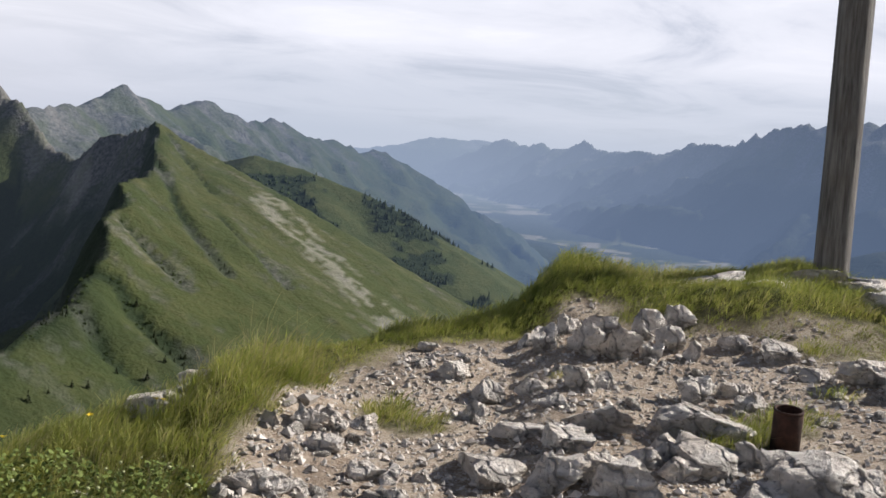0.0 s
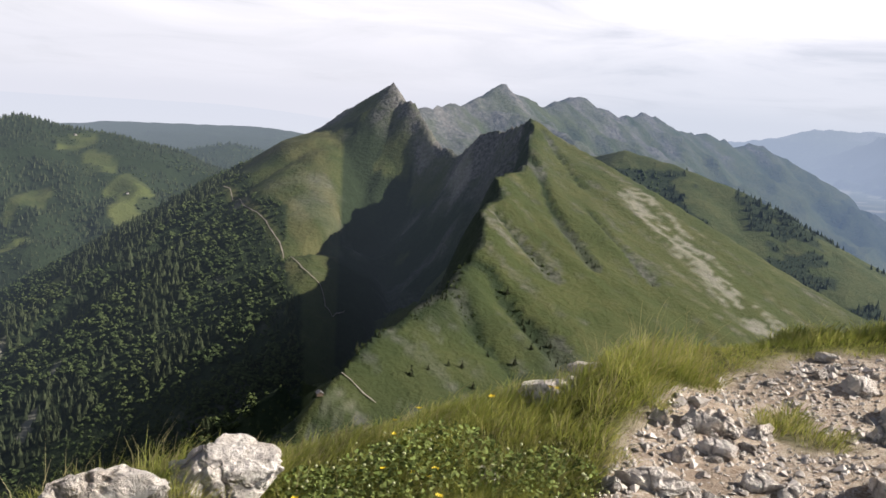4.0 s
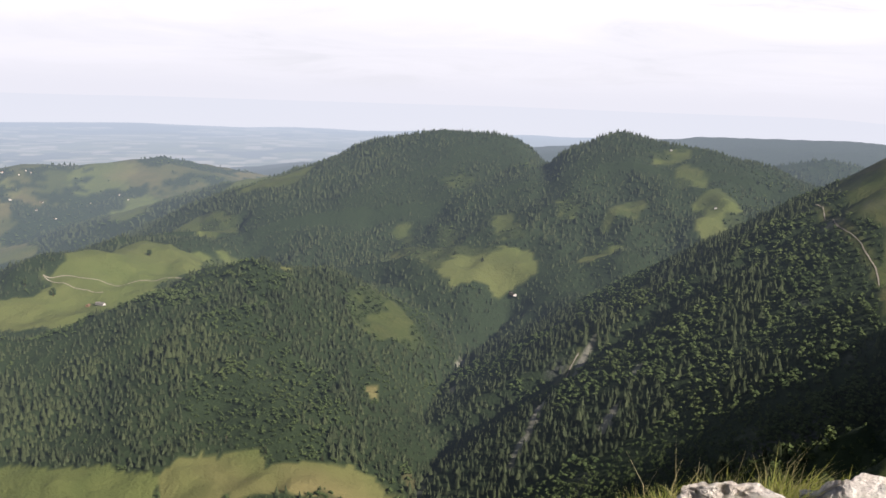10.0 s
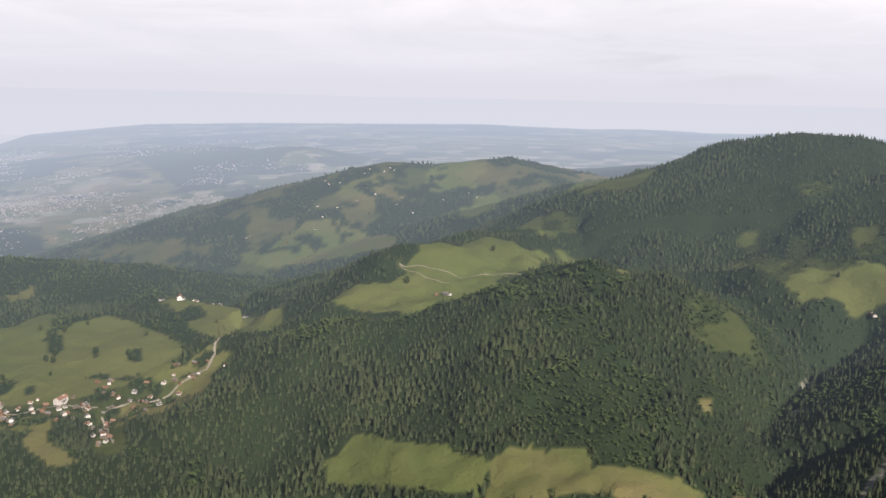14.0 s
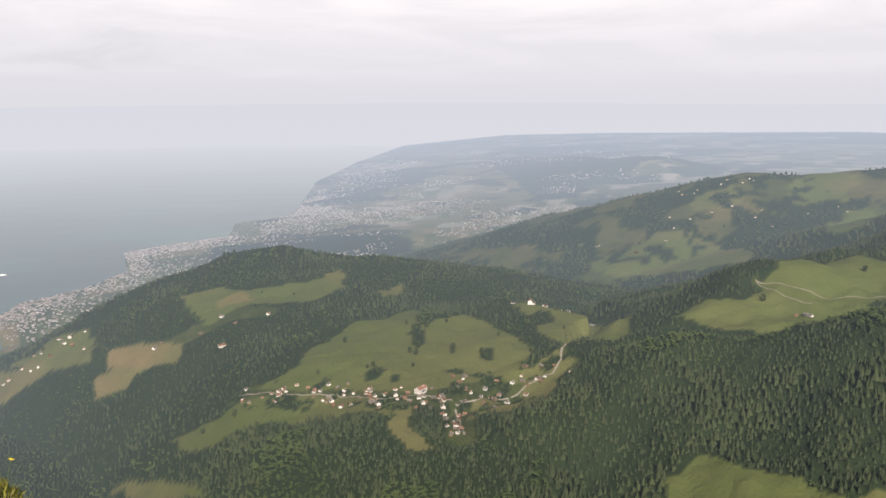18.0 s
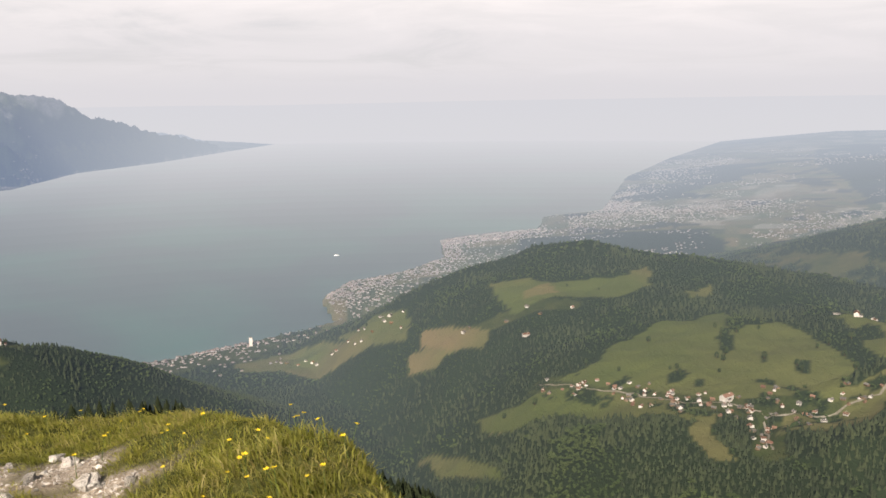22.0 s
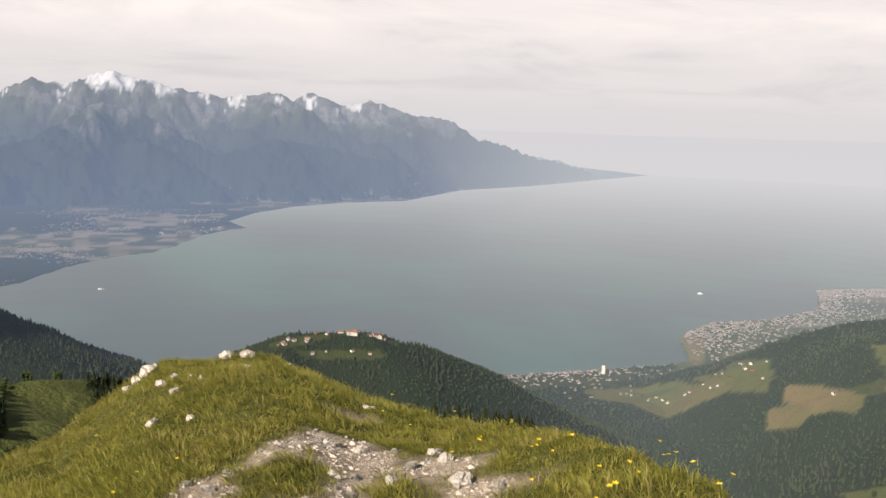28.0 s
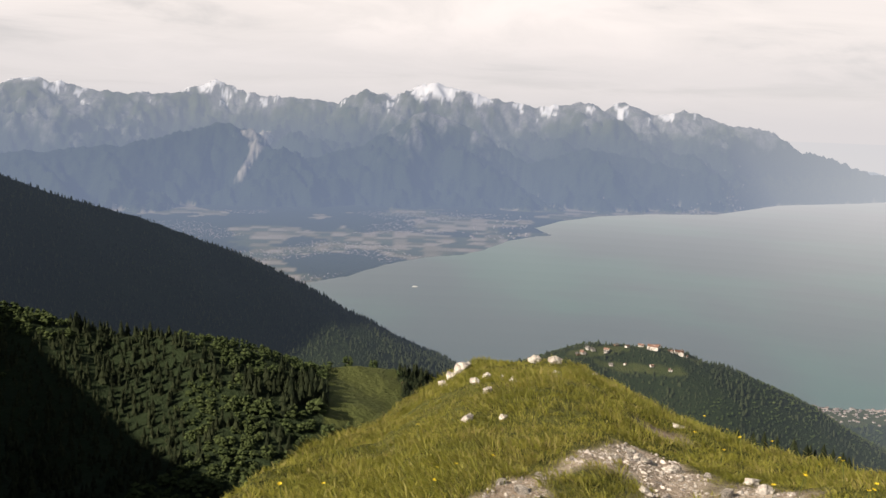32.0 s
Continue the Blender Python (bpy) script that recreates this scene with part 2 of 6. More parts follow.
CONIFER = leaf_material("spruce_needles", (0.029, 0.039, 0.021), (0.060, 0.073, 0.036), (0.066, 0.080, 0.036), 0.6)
# darker copy of the needles, painting shade into the nearest stands
CONIFER_SHADED = leaf_material("shaded_spruce_needles", (0.014, 0.020, 0.011), (0.034, 0.043, 0.021), (0.038, 0.046, 0.022), 0.7)
BROADLEAF = leaf_material("broad_leaves", (0.038, 0.056, 0.022), (0.064, 0.085, 0.032), (0.074, 0.094, 0.034), 0.6)

# ---- the lie of the land ----
# Everything past the summit is a model of the landscape at one sixth of its size, scaled about the eye,
# so that thirty kilometres of view lie within the lens's reach. Azimuths turn to the left from the first ridge.
EYE = 1.6
LAKE = -250.0


def polar(az, d, el=None):
    a = math.radians(az)
    x, y = -math.sin(a) * d, math.cos(a) * d
    return (x, y) if el is None else (x, y, EYE + d * math.tan(math.radians(el)))


def polar_rows(az, r):
    return -np.sin(np.radians(az)) * r, np.cos(np.radians(az)) * r


def lattice(ix, iy, seed):
    h = (ix.astype(np.int64) * 374761393 + iy.astype(np.int64) * 668265263 + seed * 974711) & 0xFFFFFFFF
    h = ((h ^ (h >> 13)) * 1274126177) & 0xFFFFFFFF
    return ((h ^ (h >> 16)) & 0xFFFF) / 65535.0


def vnoise(x, y, seed=0):
    ix, iy = np.floor(x), np.floor(y)
    fx, fy = x - ix, y - iy
    fx, fy = fx * fx * (3 - 2 * fx), fy * fy * (3 - 2 * fy)
    a, b = lattice(ix, iy, seed), lattice(ix + 1, iy, seed)
    c, d = lattice(ix, iy + 1, seed), lattice(ix + 1, iy + 1, seed)
    return (a * (1 - fx) + b * fx) * (1 - fy) + (c * (1 - fx) + d * fx) * fy


def fbm(x, y, size, octaves=4, seed=0, gain=0.5):
    total, amp, norm = 0.0, 1.0, 0.0
    for o in range(octaves):
        k = 2.0 ** o / size
        total = total + amp * (vnoise(x * k, y * k, seed + 17 * o) * 2 - 1)
        norm, amp = norm + amp, amp * gain
    return total / norm


def ridged(x, y, size, octaves=4, seed=0):
    total, amp, norm = 0.0, 1.0, 0.0
    for o in range(octaves):
        k = 2.0 ** o / size
        total = total + amp * (1 - np.abs(vnoise(x * k, y * k, seed + 31 * o) * 2 - 1) * 2)
        norm, amp = norm + amp, amp * 0.5
    return total / norm


def to_line(x, y, pts, near=0.0, far=0.0):
    """Distance to a polyline, the height of its nearest point, and whether the spot lies beyond it as seen from the summit.
    With slopes for its near and its far side it is the stretch whose flank stands highest, so that bends join without a step."""
    best = np.full(x.shape, 1e9)
    dist, height, past = np.zeros(x.shape), np.zeros(x.shape), np.zeros(x.shape)
    r = np.hypot(x, y)
    steep = np.ndim(near) > 0 or near > 0
    for (ax, ay, az), (bx, by, bz) in zip(pts, pts[1:]):
        dx, dy = bx - ax, by - ay
        t = np.clip(((x - ax) * dx + (y - ay) * dy) / (dx * dx + dy * dy), 0, 1)
        cx, cy, h = ax + t * dx, ay + t * dy, az + t * (bz - az)
        d = np.hypot(x - cx, y - cy)
        back = np.clip((r - np.hypot(cx, cy)) / 30 + 0.5, 0, 1)
        rank = d * (near + (far - near) * back) - h if steep else d
        less = rank < best
        best = np.where(less, rank, best)
        dist, height, past = np.where(less, d, dist), np.where(less, h, height), np.where(less, back, past)
    return dist, height, past


def crest(*rows):
    return [polar(az, d, el) for az, el, d in rows]


def inside(x, y, poly):
    odd = np.zeros(x.shape, bool)
    for (ax, ay), (bx, by) in zip(poly, poly[1:] + poly[:1]):
        if ay != by:
            odd ^= ((ay > y) != (by > y)) & (x < (bx - ax) * (y - ay) / (by - ay) + ax)
    return odd


def off_poly(x, y, poly):
    loop = [(px, py, 0.0) for px, py in poly + poly[:1]]
    d = to_line(x, y, loop)[0]
    return np.where(inside(x, y, poly), -d, d)


def plane(p, q, r):
    p, q, r = np.array(p), np.array(q), np.array(r)
    n = np.cross(q - p, r - p)
    return lambda x, y: p[2] - (n[0] * (x - p[0]) + n[1] * (y - p[1])) / n[2]


# the lake's shore, from the near town round to the far one
SHORE = [polar(a, d) for a, d in (
    (107.8, 895), (103.1, 945), (100.8, 987), (101.7, 1098), (100, 1215), (96.7, 1270), (93.9, 1384), (94.2, 1553),
    (91.1, 1625), (87.9, 1683), (87.5, 1861), (83.9, 1964), (82.4, 2765), (79.8, 3598), (76.6, 4990), (103.5, 4995),
    (107.1, 4290), (111.6, 3618), (116, 3264), (119.5, 2768), (123.7, 2643), (126.6, 2503), (128.9, 2334), (130.5, 2150), (129.4, 2019),
    (130.5, 1989), (132.1, 1900), (133.7, 1748), (135.1, 1668), (137.2, 1627), (140, 1530), (142.4, 1407), (145, 1345), (150, 1150), (138, 900), (128, 860), (118, 860))]

SPINE = crest((-10.4, -0.1, 345), (-9.2, -0.7, 362), (-7.5, -1.1, 375), (-6.2, -2.6, 385), (-4.8, -1.9, 400), (-3.1, 0.6, 418),
              (-2.6, 0.4, 422), (-1.8, 1.6, 430), (0.8, 0.0, 450), (2.8, -1.6, 470), (4.1, -3.2, 490), (6.2, -4.9, 520),
              (7.9, -6.5, 545), (11, -7.0, 580))
COL, TIP, SPUR = polar(2.1, 150, -18.2), polar(-10.4, 345, -0.1), polar(-30.5, 310, -10.2)
EAST = plane(COL, TIP, SPUR)
BACK = crest((-2, 0.0, 540), (-4.7, 0.4, 560), (-6.2, 0.5, 590), (-8.6, 2.0, 620), (-11, 0.7, 650), (-13.3, 1.5, 700), (-15.9, 0.3, 740),
             (-17.3, 0.7, 780), (-20.1, -0.4, 840), (-21.4, -0.3, 880), (-22.9, -1.1, 900), (-23.8, -0.6, 930), (-26.6, -1.9, 960),
             (-28.5, -3.6, 990), (-33, -5.2, 1060))
MIDHILL = crest((-10, -1.5, 530), (-14.7, -2.2, 500), (-16.4, -1.7, 490), (-19.5, -2.4, 485), (-23.5, -3.7, 480), (-26.1, -4.9, 470),
                (-29.1, -6.7, 460), (-32.1, -8.6, 450), (-37, -12, 440))
CHAIN = crest((-24, -3.6, 4000), (-27.6, -1.8, 3900), (-30.5, 0.0, 3750), (-31.9, 0.6, 3700), (-33.2, 0.1, 3600), (-34.2, 0.5, 3500), (-35.7, -0.1, 3400), (-36.8, 0.8, 3300), (-38.0, 0.2, 3150),
              (-40.0, 0.4, 2900), (-41.5, 0.2, 2800), (-43.8, 1.3, 2600), (-45.1, 0.9, 2500), (-46.9, 1.9, 2400), (-48.9, 2.5, 2300), (-52.9, 3.0, 2200), (-60, 2.6, 2100), (-75, 2.0, 2000))
FARCHAIN = crest((-14, -2, 4200), (-20, -0.8, 4200), (-23.3, -0.7, 4200), (-27.5, 0.3, 4200), (-31, 0.3, 4200), (-36, -0.2, 4200))
DOMES = crest((10, -5.5, 600), (12, -3.8, 600), (14.5, -2.5, 620), (17.3, -2.2, 630), (19.8, -1.6, 640), (22.2, -2.6, 650), (24.3, -4.2, 660),
              (25.4, -3.7, 670), (28, -2.0, 690), (31, -1.85, 700), (34.3, -2.5, 700), (37, -4.7, 690), (40, -6.7, 660), (44, -8.4, 600),
              (49.3, -8.7, 545), (52.2, -8.9, 520), (55.1, -10.9, 500), (60, -13.6, 480))
NORTHRIDGE = crest((1, -2.4, 1500), (5.3, -1.7, 1500), (7.2, -1.6, 1550), (11, -1.65, 1600), (15.2, -1.7, 1650), (20, -2.2, 1700), (28, -3, 1700))
LOWHILL = crest((5, -3.2, 950), (8, -2.7, 950), (11, -3.2, 950), (14, -4.2, 950))
SADDLE = crest((36, -4.4, 820), (39, -4.6, 850), (43, -5.2, 880), (45, -6, 900))
WOODSPUR = crest((35, -11.6, 440), (38, -10.6, 435), (42, -10.2, 430), (47.4, -12.1, 425), (54.3, -14.3, 415), (62.4, -15.2, 415),
                 (69.2, -19.1, 400), (73.4, -22.3, 380))
HILL = crest((72.8, -11.1, 1000), (69.8, -10.1, 1020), (64.9, -7.7, 1050), (59.9, -5.3, 1100), (55.8, -4.4, 1120), (53, -4.5, 1130),
             (48.2, -3.9, 1150), (44.1, -4.6, 1180), (38, -5.6, 1220))
FARWOOD = crest((76, -4.9, 2500), (74.2, -4.5, 2500), (72.4, -3.9, 2520), (70.3, -3.3, 2540), (68.5, -3.1, 2550), (66.4, -3.4, 2540), (64.7, -4.0, 2520), (63.3, -3.8, 2500),
                (61.9, -3.4, 2500), (60.2, -4.0, 2500), (57, -4.6, 2500))
PLATEAU = crest((81, -2.9, 4700), (74, -2.4, 4700), (63, -2.15, 4700), (50, -1.95, 4700), (40, -2.15, 4700), (20, -2.2, 4700), (0, -2.2, 4700))
CUBLY = crest((101.6, -15.5, 850), (97.1, -13.2, 830), (93.2, -11.4, 800), (87.9, -9.5, 770), (84.6, -9.1, 750), (81.7, -9.8, 740),
              (78.1, -10.0, 720), (75.6, -11.3, 690), (73, -12.3, 640), (69.4, -12.8, 560), (65, -13.6, 520), (60, -13.7, 500))
CAUX = crest((131, -16.5, 500), (127.8, -14.3, 515), (126.4, -13.7, 530), (122.1, -13.6, 540), (119.1, -14.3, 550), (116.9, -15.3, 560),
             (114.2, -16.7, 580), (110.5, -17.8, 600))
NAYE = crest((185, -1, 720), (172, -2.2, 700), (162.5, -4.1, 680), (159.6, -5.3, 670), (154.9, -6.6, 660), (149.9, -8.5, 650), (145, -10.9, 640),
             (142.8, -13.2, 630), (140.6, -15, 620), (137, -18.5, 610))
NEARWOOD = crest((185, -7, 240), (170, -9.5, 225), (162, -12.0, 210), (156.6, -13.6, 205), (152.3, -13.8, 200), (148.2, -14.6, 200), (144.2, -15.9, 205),
                 (141.5, -15.7, 212), (139, -15.9, 220), (136, -16.8, 226), (130, -19, 230))
# unseen ridge behind the view, added to cast shade on the near wood
SHADE_RIDGE = crest((215, -14, 45), (202, -5, 70), (198, 4, 120), (193, 9.5, 210), (189, 10.5, 330), (186, 5, 600))
# unseen peak, added and raised until it shades the wooded flank
SHADE_PEAK = crest((200, 18, 600), (191, 23, 620), (184, 18, 640))
KNOLL = crest((105, -24, 104), (110, -20.6, 107), (113, -19.0, 110), (117.5, -18.9, 112), (121, -20.5, 114), (127, -25, 118))
RAVINES = (((19.1, 376), (20.5, 357), (22.5, 337), (24.6, 302), (25.9, 285)), ((26.4, 461), (28.5, 445), (29.3, 410), (30.0, 359)), ((14.0, 350), (17.5, 320), (21.0, 270)))
EASTSPUR = crest((-66, -1.5, 1400), (-60, -2.5, 1350), (-55, -4.2, 1300), (-51, -6.2, 1250), (-47, -8.5, 1200))
ALPS = crest((175, 1.2, 3300), (162.4, 1.1, 3300), (160.6, 1.5, 3300), (156.4, 0.8, 3250), (151.9, 1.0, 3300), (150.5, 1.8, 3350), (148.6, 1.1, 3300),
             (143.1, 0.8, 3250), (141.4, 1.6, 3200), (139.6, 1.3, 3200), (137.3, 2.2, 3200), (134, 1.5, 3200), (130.8, 0.9, 3250), (127.7, 1.4, 3300),
             (126.6, 0.9, 3300), (125.5, 1.5, 3350), (123.5, 0.6, 3350), (121.7, 1.0, 3400), (118.8, 0.15, 3450), (116.5, 0.1, 3500), (115, -0.75, 3550),
             (111, -1.7, 3800), (108, -2.7, 4200))
FRONTALPS = crest((163, -2.8, 2550), (156, -2.3, 2550), (150.5, -0.7, 2700), (148.5, -1.0, 2700), (146, -3.0, 2600), (142, -2.0, 2750), (137.6, 0.5, 2900),
                  (134.8, -0.5, 2880), (131, -2.6, 2800), (127.5, -1.5, 2900), (124, -2.0, 2950), (120, -2.8, 3000))
CAPE = crest((113, -1.9, 4500), (109.8, -2.3, 4650), (108, -2.9, 4750))


# dark shrubby ledges down the grass face, along and across its edge, with their half width
LEDGES = (((163, 8), (129, 20), (104, 36), 1.5), ((105, 8), (96, 17), (86, 27), 1.5), ((72, 13), (64, 20), (50, 35), 3.0), ((52, 12), (44, 18), (36, 28), 2.2),
          ((196, 6), (180, 14), (160, 26), 0.9), ((140, 30), (125, 42), (112, 52), 0.8))


def land(x, y):
    """Height of the land, and masks of what it carries."""
    r = np.hypot(x, y)
    az = np.degrees(np.arctan2(-x, y))
    az = np.where(az < -100, az + 360, az)
    shore = off_poly(x, y, SHORE)
    # valley floors
    rise = np.interp(az, [-100, 0, 30, 60, 108, 118, 128, 200], [60, 70, 78, 80, 75, 40, 2, 2])
    z = LAKE + 1.2 + rise * (1 - np.exp(-np.maximum(shore, 0) / 750.0)) + fbm(x, y, 260, 3, 3) * np.minimum(8, rise * 0.2)
    z = np.where(shore < 0, LAKE - np.minimum(-shore * 0.2, 14), np.maximum(z, LAKE + 0.6))
    rough = fbm(x, y, 60, 5, 5)
    gully = ridged(x, y, 46, 4, 8)

    form = np.zeros(x.shape, int)

    def raise_to(z, new_z, code):
        form[new_z > z] = code
        return np.maximum(z, new_z)

    def add(z, code, pts, near, far, bump=3.0, bulge=0.0):
        d, h, s = to_line(x, y, pts, near, far)
        drop = d * (near + (far - near) * s)
        if bulge:
            drop = drop * (d / (d + bulge))
        return raise_to(z, h - drop + bump * rough * np.minimum(d / 25.0, 1), code)

    # the summit's own flanks
    flank = np.interp(az, [-100, -60, -30, 0, 40, 90, 110, 125, 145, 165, 260],
                      [0.60, 0.58, 0.55, 0.60, 0.62, 0.60, 0.50, 0.62, 0.66, 0.6, 0.6])
    z = raise_to(z, -2.5 - flank * r * 0.97 + (rough * 5.0 + 10 * (ridged(x, y, 80, 4, 28) - 0.55) * (az < 100)) * np.clip((r - 40) / 120, 0, 1), 1)
    z = raise_to(z, np.where((az > -2) & (az < 83), add(z, 0, PLATEAU, 0.04, 0.04, 2), -999), 2)
    z = add(z, 3, FARWOOD, 0.16, 0.16, 4)
    z = add(z, 4, NORTHRIDGE, 0.12, 0.12, 5)
    z = add(z, 5, LOWHILL, 0.25, 0.25, 4)
    z = add(z, 6, HILL, 0.28, 0.3, 5)
    z = add(z, 7, SADDLE, 0.3, 0.3, 3)
    z = add(z, 8, CUBLY, np.interp(az, [60, 80, 88, 95, 104], [0.12, 0.10, 0.15, 0.30, 0.6]), 0.5, 6)
    z = add(z, 9, DOMES, 0.42, 0.45, 9, bulge=18)
    z = z - 9 * np.exp(-((az - 24.5) / 1.0) ** 2) * (form == 9) * np.clip((r - 540) / 60, 0, 1)
    z = add(z, 10, WOODSPUR, 0.38, 0.42, 8, bulge=12)
    z = z + 13 * (ridged(x, y, 95, 4, 27) - 0.55) * np.where(form == 9, r < 580, form == 10) * np.clip((r - 200) / 80, 0, 1)
    z = add(z, 11, CAUX, 0.55, 0.5, 5, bulge=10)
    z = add(z, 12, NAYE, 0.5, 0.55, 7)
    z = add(z, 12, SHADE_PEAK, 1.5, 1.5, 3)
    z = add(z, 13, NEARWOOD, 0.34, 0.5, 3)
    z = z + 9 * (ridged(x, y, 55, 4, 77) - 0.62) * (form == 13) * np.clip((az - 138) / 6, 0, 1) * np.clip((205 - r) / 60, 0, 1)
    z = add(z, 1, SHADE_RIDGE, 1.4, 1.3, 3)
    z = add(z, 13, KNOLL, 0.6, 0.6, 1.5)
    for pts in RAVINES:
        d = to_line(x + 5 * rough, y, [(*polar(a, q), 0.0) for a, q in pts])[0]
        z = z - 26 * np.exp(-d / 17) * np.isin(form, (0, 1, 9, 10))
    z = add(z, 21, EASTSPUR, 0.4, 0.4, 9)
    z = add(z, 14, MIDHILL, 0.55, 0.5, 4)
    # the crags behind, and the main ridge with its cliff
    d, h, s = to_line(x, y, BACK, 0.62, 0.62)
    back_z = h - d * 0.62 + 20 * (gully - 0.6) * np.clip(d / 60, 0, 1) + 4.0 * (ridged(x, y, 10, 3, 4) - 0.5) * np.exp(-d / 20)
    z = raise_to(z, back_z, 15)
    wall = np.clip((5.0 - az) / 9.0, 0, 1) ** 1.2                     # the rock wall of the bowl, dying out into grass
    d, h, s = to_line(x, y, SPINE, 0.62 + 0.9 * wall, 0.62 + 0.9 * wall)
    spine_d = d
    foot = 14 + 50 * wall
    spine = h - np.minimum(d, foot) * (0.62 + 0.9 * wall) - np.maximum(d - foot, 0) * 0.60
    spine = spine + (2 + 4.5 * wall) * (ridged(x, y, 26, 5, 9) - 0.55) * np.clip(d / 18, 0, 1) * np.clip((170 - d) / 90, 0, 1)
    spine = spine + (0.8 + 0.5 * wall) * (ridged(x, y, 8, 3, 12) - 0.45) * np.exp(-d / 12)
    rib = ridged(az * 7.5 + 0.08 * d, d * 0.22 + 7, 13, 4, 19) - 0.5          # gullies and buttresses down the wall
    spine = spine + 3.0 * wall * rib * np.clip(d / 14, 0, 1) * np.clip((95 - d) / 60, 0, 1)
    z = raise_to(z, spine, 16)
    lx, ly = TIP[0] - COL[0], TIP[1] - COL[1]
    ll = math.hypot(lx, ly)
    along = ((x - COL[0]) * lx + (y - COL[1]) * ly) / ll
    across = ((x - COL[0]) * ly - (y - COL[1]) * lx) / ll      # positive to the east of the edge
    bite = np.interp(along, [0, 23, 40, 53, 69, 79, 91, 100, 108, 114, 127, 140, 155, 175, 203], [0, 1.5, 5, 9, 9.2, 9.7, 8, 3.7, 4.4, 6.5, 2.9, 6.1, 8.4, 4.0, 0.3])
    edge_wave = 2.2 * fbm(along, along * 0 + 3, 12, 3, 21) + 1.6 * fbm(along, across * 0.3, 5, 3, 22)
    edge = across - bite + edge_wave * np.clip(along / 40, 0, 1)
    ledge = np.full(x.shape, 1e9)
    for (a0, c0), (a1, c1), (a2, c2), wide in LEDGES:
        ledge = np.minimum(ledge, to_line(along + 1.2 * rough, across + 2 * rough, [(a0, c0, 0.0), (a1, c1, 0.0), (a2, c2, 0.0)])[0] / wide)
    scree = to_line(along, across + 3 * rough, [(172, 45, 0.0), (145, 64, 0.0), (122, 84, 0.0)])[0]
    fx, fy = (EAST(0.0, 0.0) - EAST(1.0, 0.0)), (EAST(0.0, 0.0) - EAST(0.0, 1.0))
    fl = math.hypot(fx, fy)
    fall_way, level = (x * fx + y * fy) / fl, (y * fx - x * fy) / fl
    bend = level + 5 * fbm(x, y, 40, 3, 13)
    ribs = (1 - 2 * np.abs(2 * vnoise(bend / 11.0, fall_way / 75.0, 14) - 1)) * 0.7 + 0.3 * fbm(bend, fall_way * 0.2, 4.0, 3, 15) - 0.25
    east = EAST(x, y) + 0.8 * ribs + 0.9 * fbm(x, y, 18, 3, 15) + 1.6 * np.exp(-((edge - 3) / 5.0) ** 2) * np.clip(along / 60, 0, 1)
    east = east - 1.6 * np.exp(-ledge * ledge) * np.clip(along / 40, 0, 1)
    line_z = COL[2] + (TIP[2] - COL[2]) * np.clip(along / ll, 0, 1.1)
    fall = np.interp(along, [-30, 20, 60, 200], [0.5, 0.9, 2.0, 2.6])
    deep = np.interp(along, [0, 40, 120, 200], [4, 16, 40, 48])
    drop = -edge * fall
    drop = np.where(drop > deep, deep + (drop - deep) / fall * 0.64, drop)
    west = line_z - np.where(edge < 0, drop, edge * -fall) + 9 * (ridged(x, y, 18, 5, 16) - 0.5) * np.clip(-edge / 12, 0, 1)
    sx, sy = SPUR[0] - TIP[0], SPUR[1] - TIP[1]
    sl = math.hypot(sx, sy)
    t = ((x - TIP[0]) * sx + (y - TIP[1]) * sy) / sl
    beyond = ((y - TIP[1]) * sx - (x - TIP[0]) * sy) / sl
    north = TIP[2] + (SPUR[2] - TIP[2]) * t / sl - beyond * 0.85 + 2 * rough
    pyramid = np.minimum(np.minimum(east, west), north) - np.maximum(-along, 0) * 0.55
    z = raise_to(z, pyramid, 17)
    # far ranges
    for code, pts, k, bump in ((20, FARCHAIN, 0.28, 14), (21, CHAIN, 0.60, 95)):
        d, h, s = to_line(x, y, pts, k, k)
        z = raise_to(z, h - d * k + bump * (ridged(x, y, 260, 4, 30) - 0.55) * np.clip(d / 140, 0, 1) + 16 * (ridged(x, y, 45, 3, 34) - 0.45) * np.exp(-d / 90), code)
    g = ridged(x, y, 300, 5, 33) - 0.5
    jag = ridged(x, y, 42, 4, 35) - 0.45
    cut = ridged(az * 52 + 0.3 * r, r * 0.4, 120, 5, 37) - 0.5
    wet = shore < 0
    for code, pts, k, bump in ((22, ALPS, 0.50, 80), (23, FRONTALPS, 0.55, 90)):
        d, h, s = to_line(x, y, pts, k, k)
        lift = LAKE + 0.6 + 1.25 * shore
        z = raise_to(z, np.where(wet, -999, np.minimum(lift, h - d * k + (bump * g + 22 * cut + 26 * jag) * np.clip(d / 150, 0, 1) + 11 * jag * np.exp(-d / 110))), code)
    d, h, s = to_line(x, y, CAPE)
    z = raise_to(z, h - d * 0.4, 24)
    z = np.where((r > 1300) & (az > 30) & (az < 100) & (form != 24), np.minimum(z, LAKE + 0.6 + 0.10 * np.maximum(shore, 0)), z)
    z = np.where(wet & (form != 24), LAKE - np.minimum(-shore * 0.2, 14), z)
    return z, dict(r=r, az=az, shore=shore, form=form, edge=edge, along=along, ribs=ribs, lush_shade=across - np.interp(along, [-40, 36, 52, 57, 64, 72, 78], [120, 52, 33, 27, 20, 14, 9]), face=drop < deep * 1.05, spine=spine_d, wall=wall, ledge=ledge, scree=scree, streak=fbm(level, fall_way * 0.06, 3.2, 3, 18), fleck=fbm(level, fall_way * 0.35, 2.4, 3, 57))

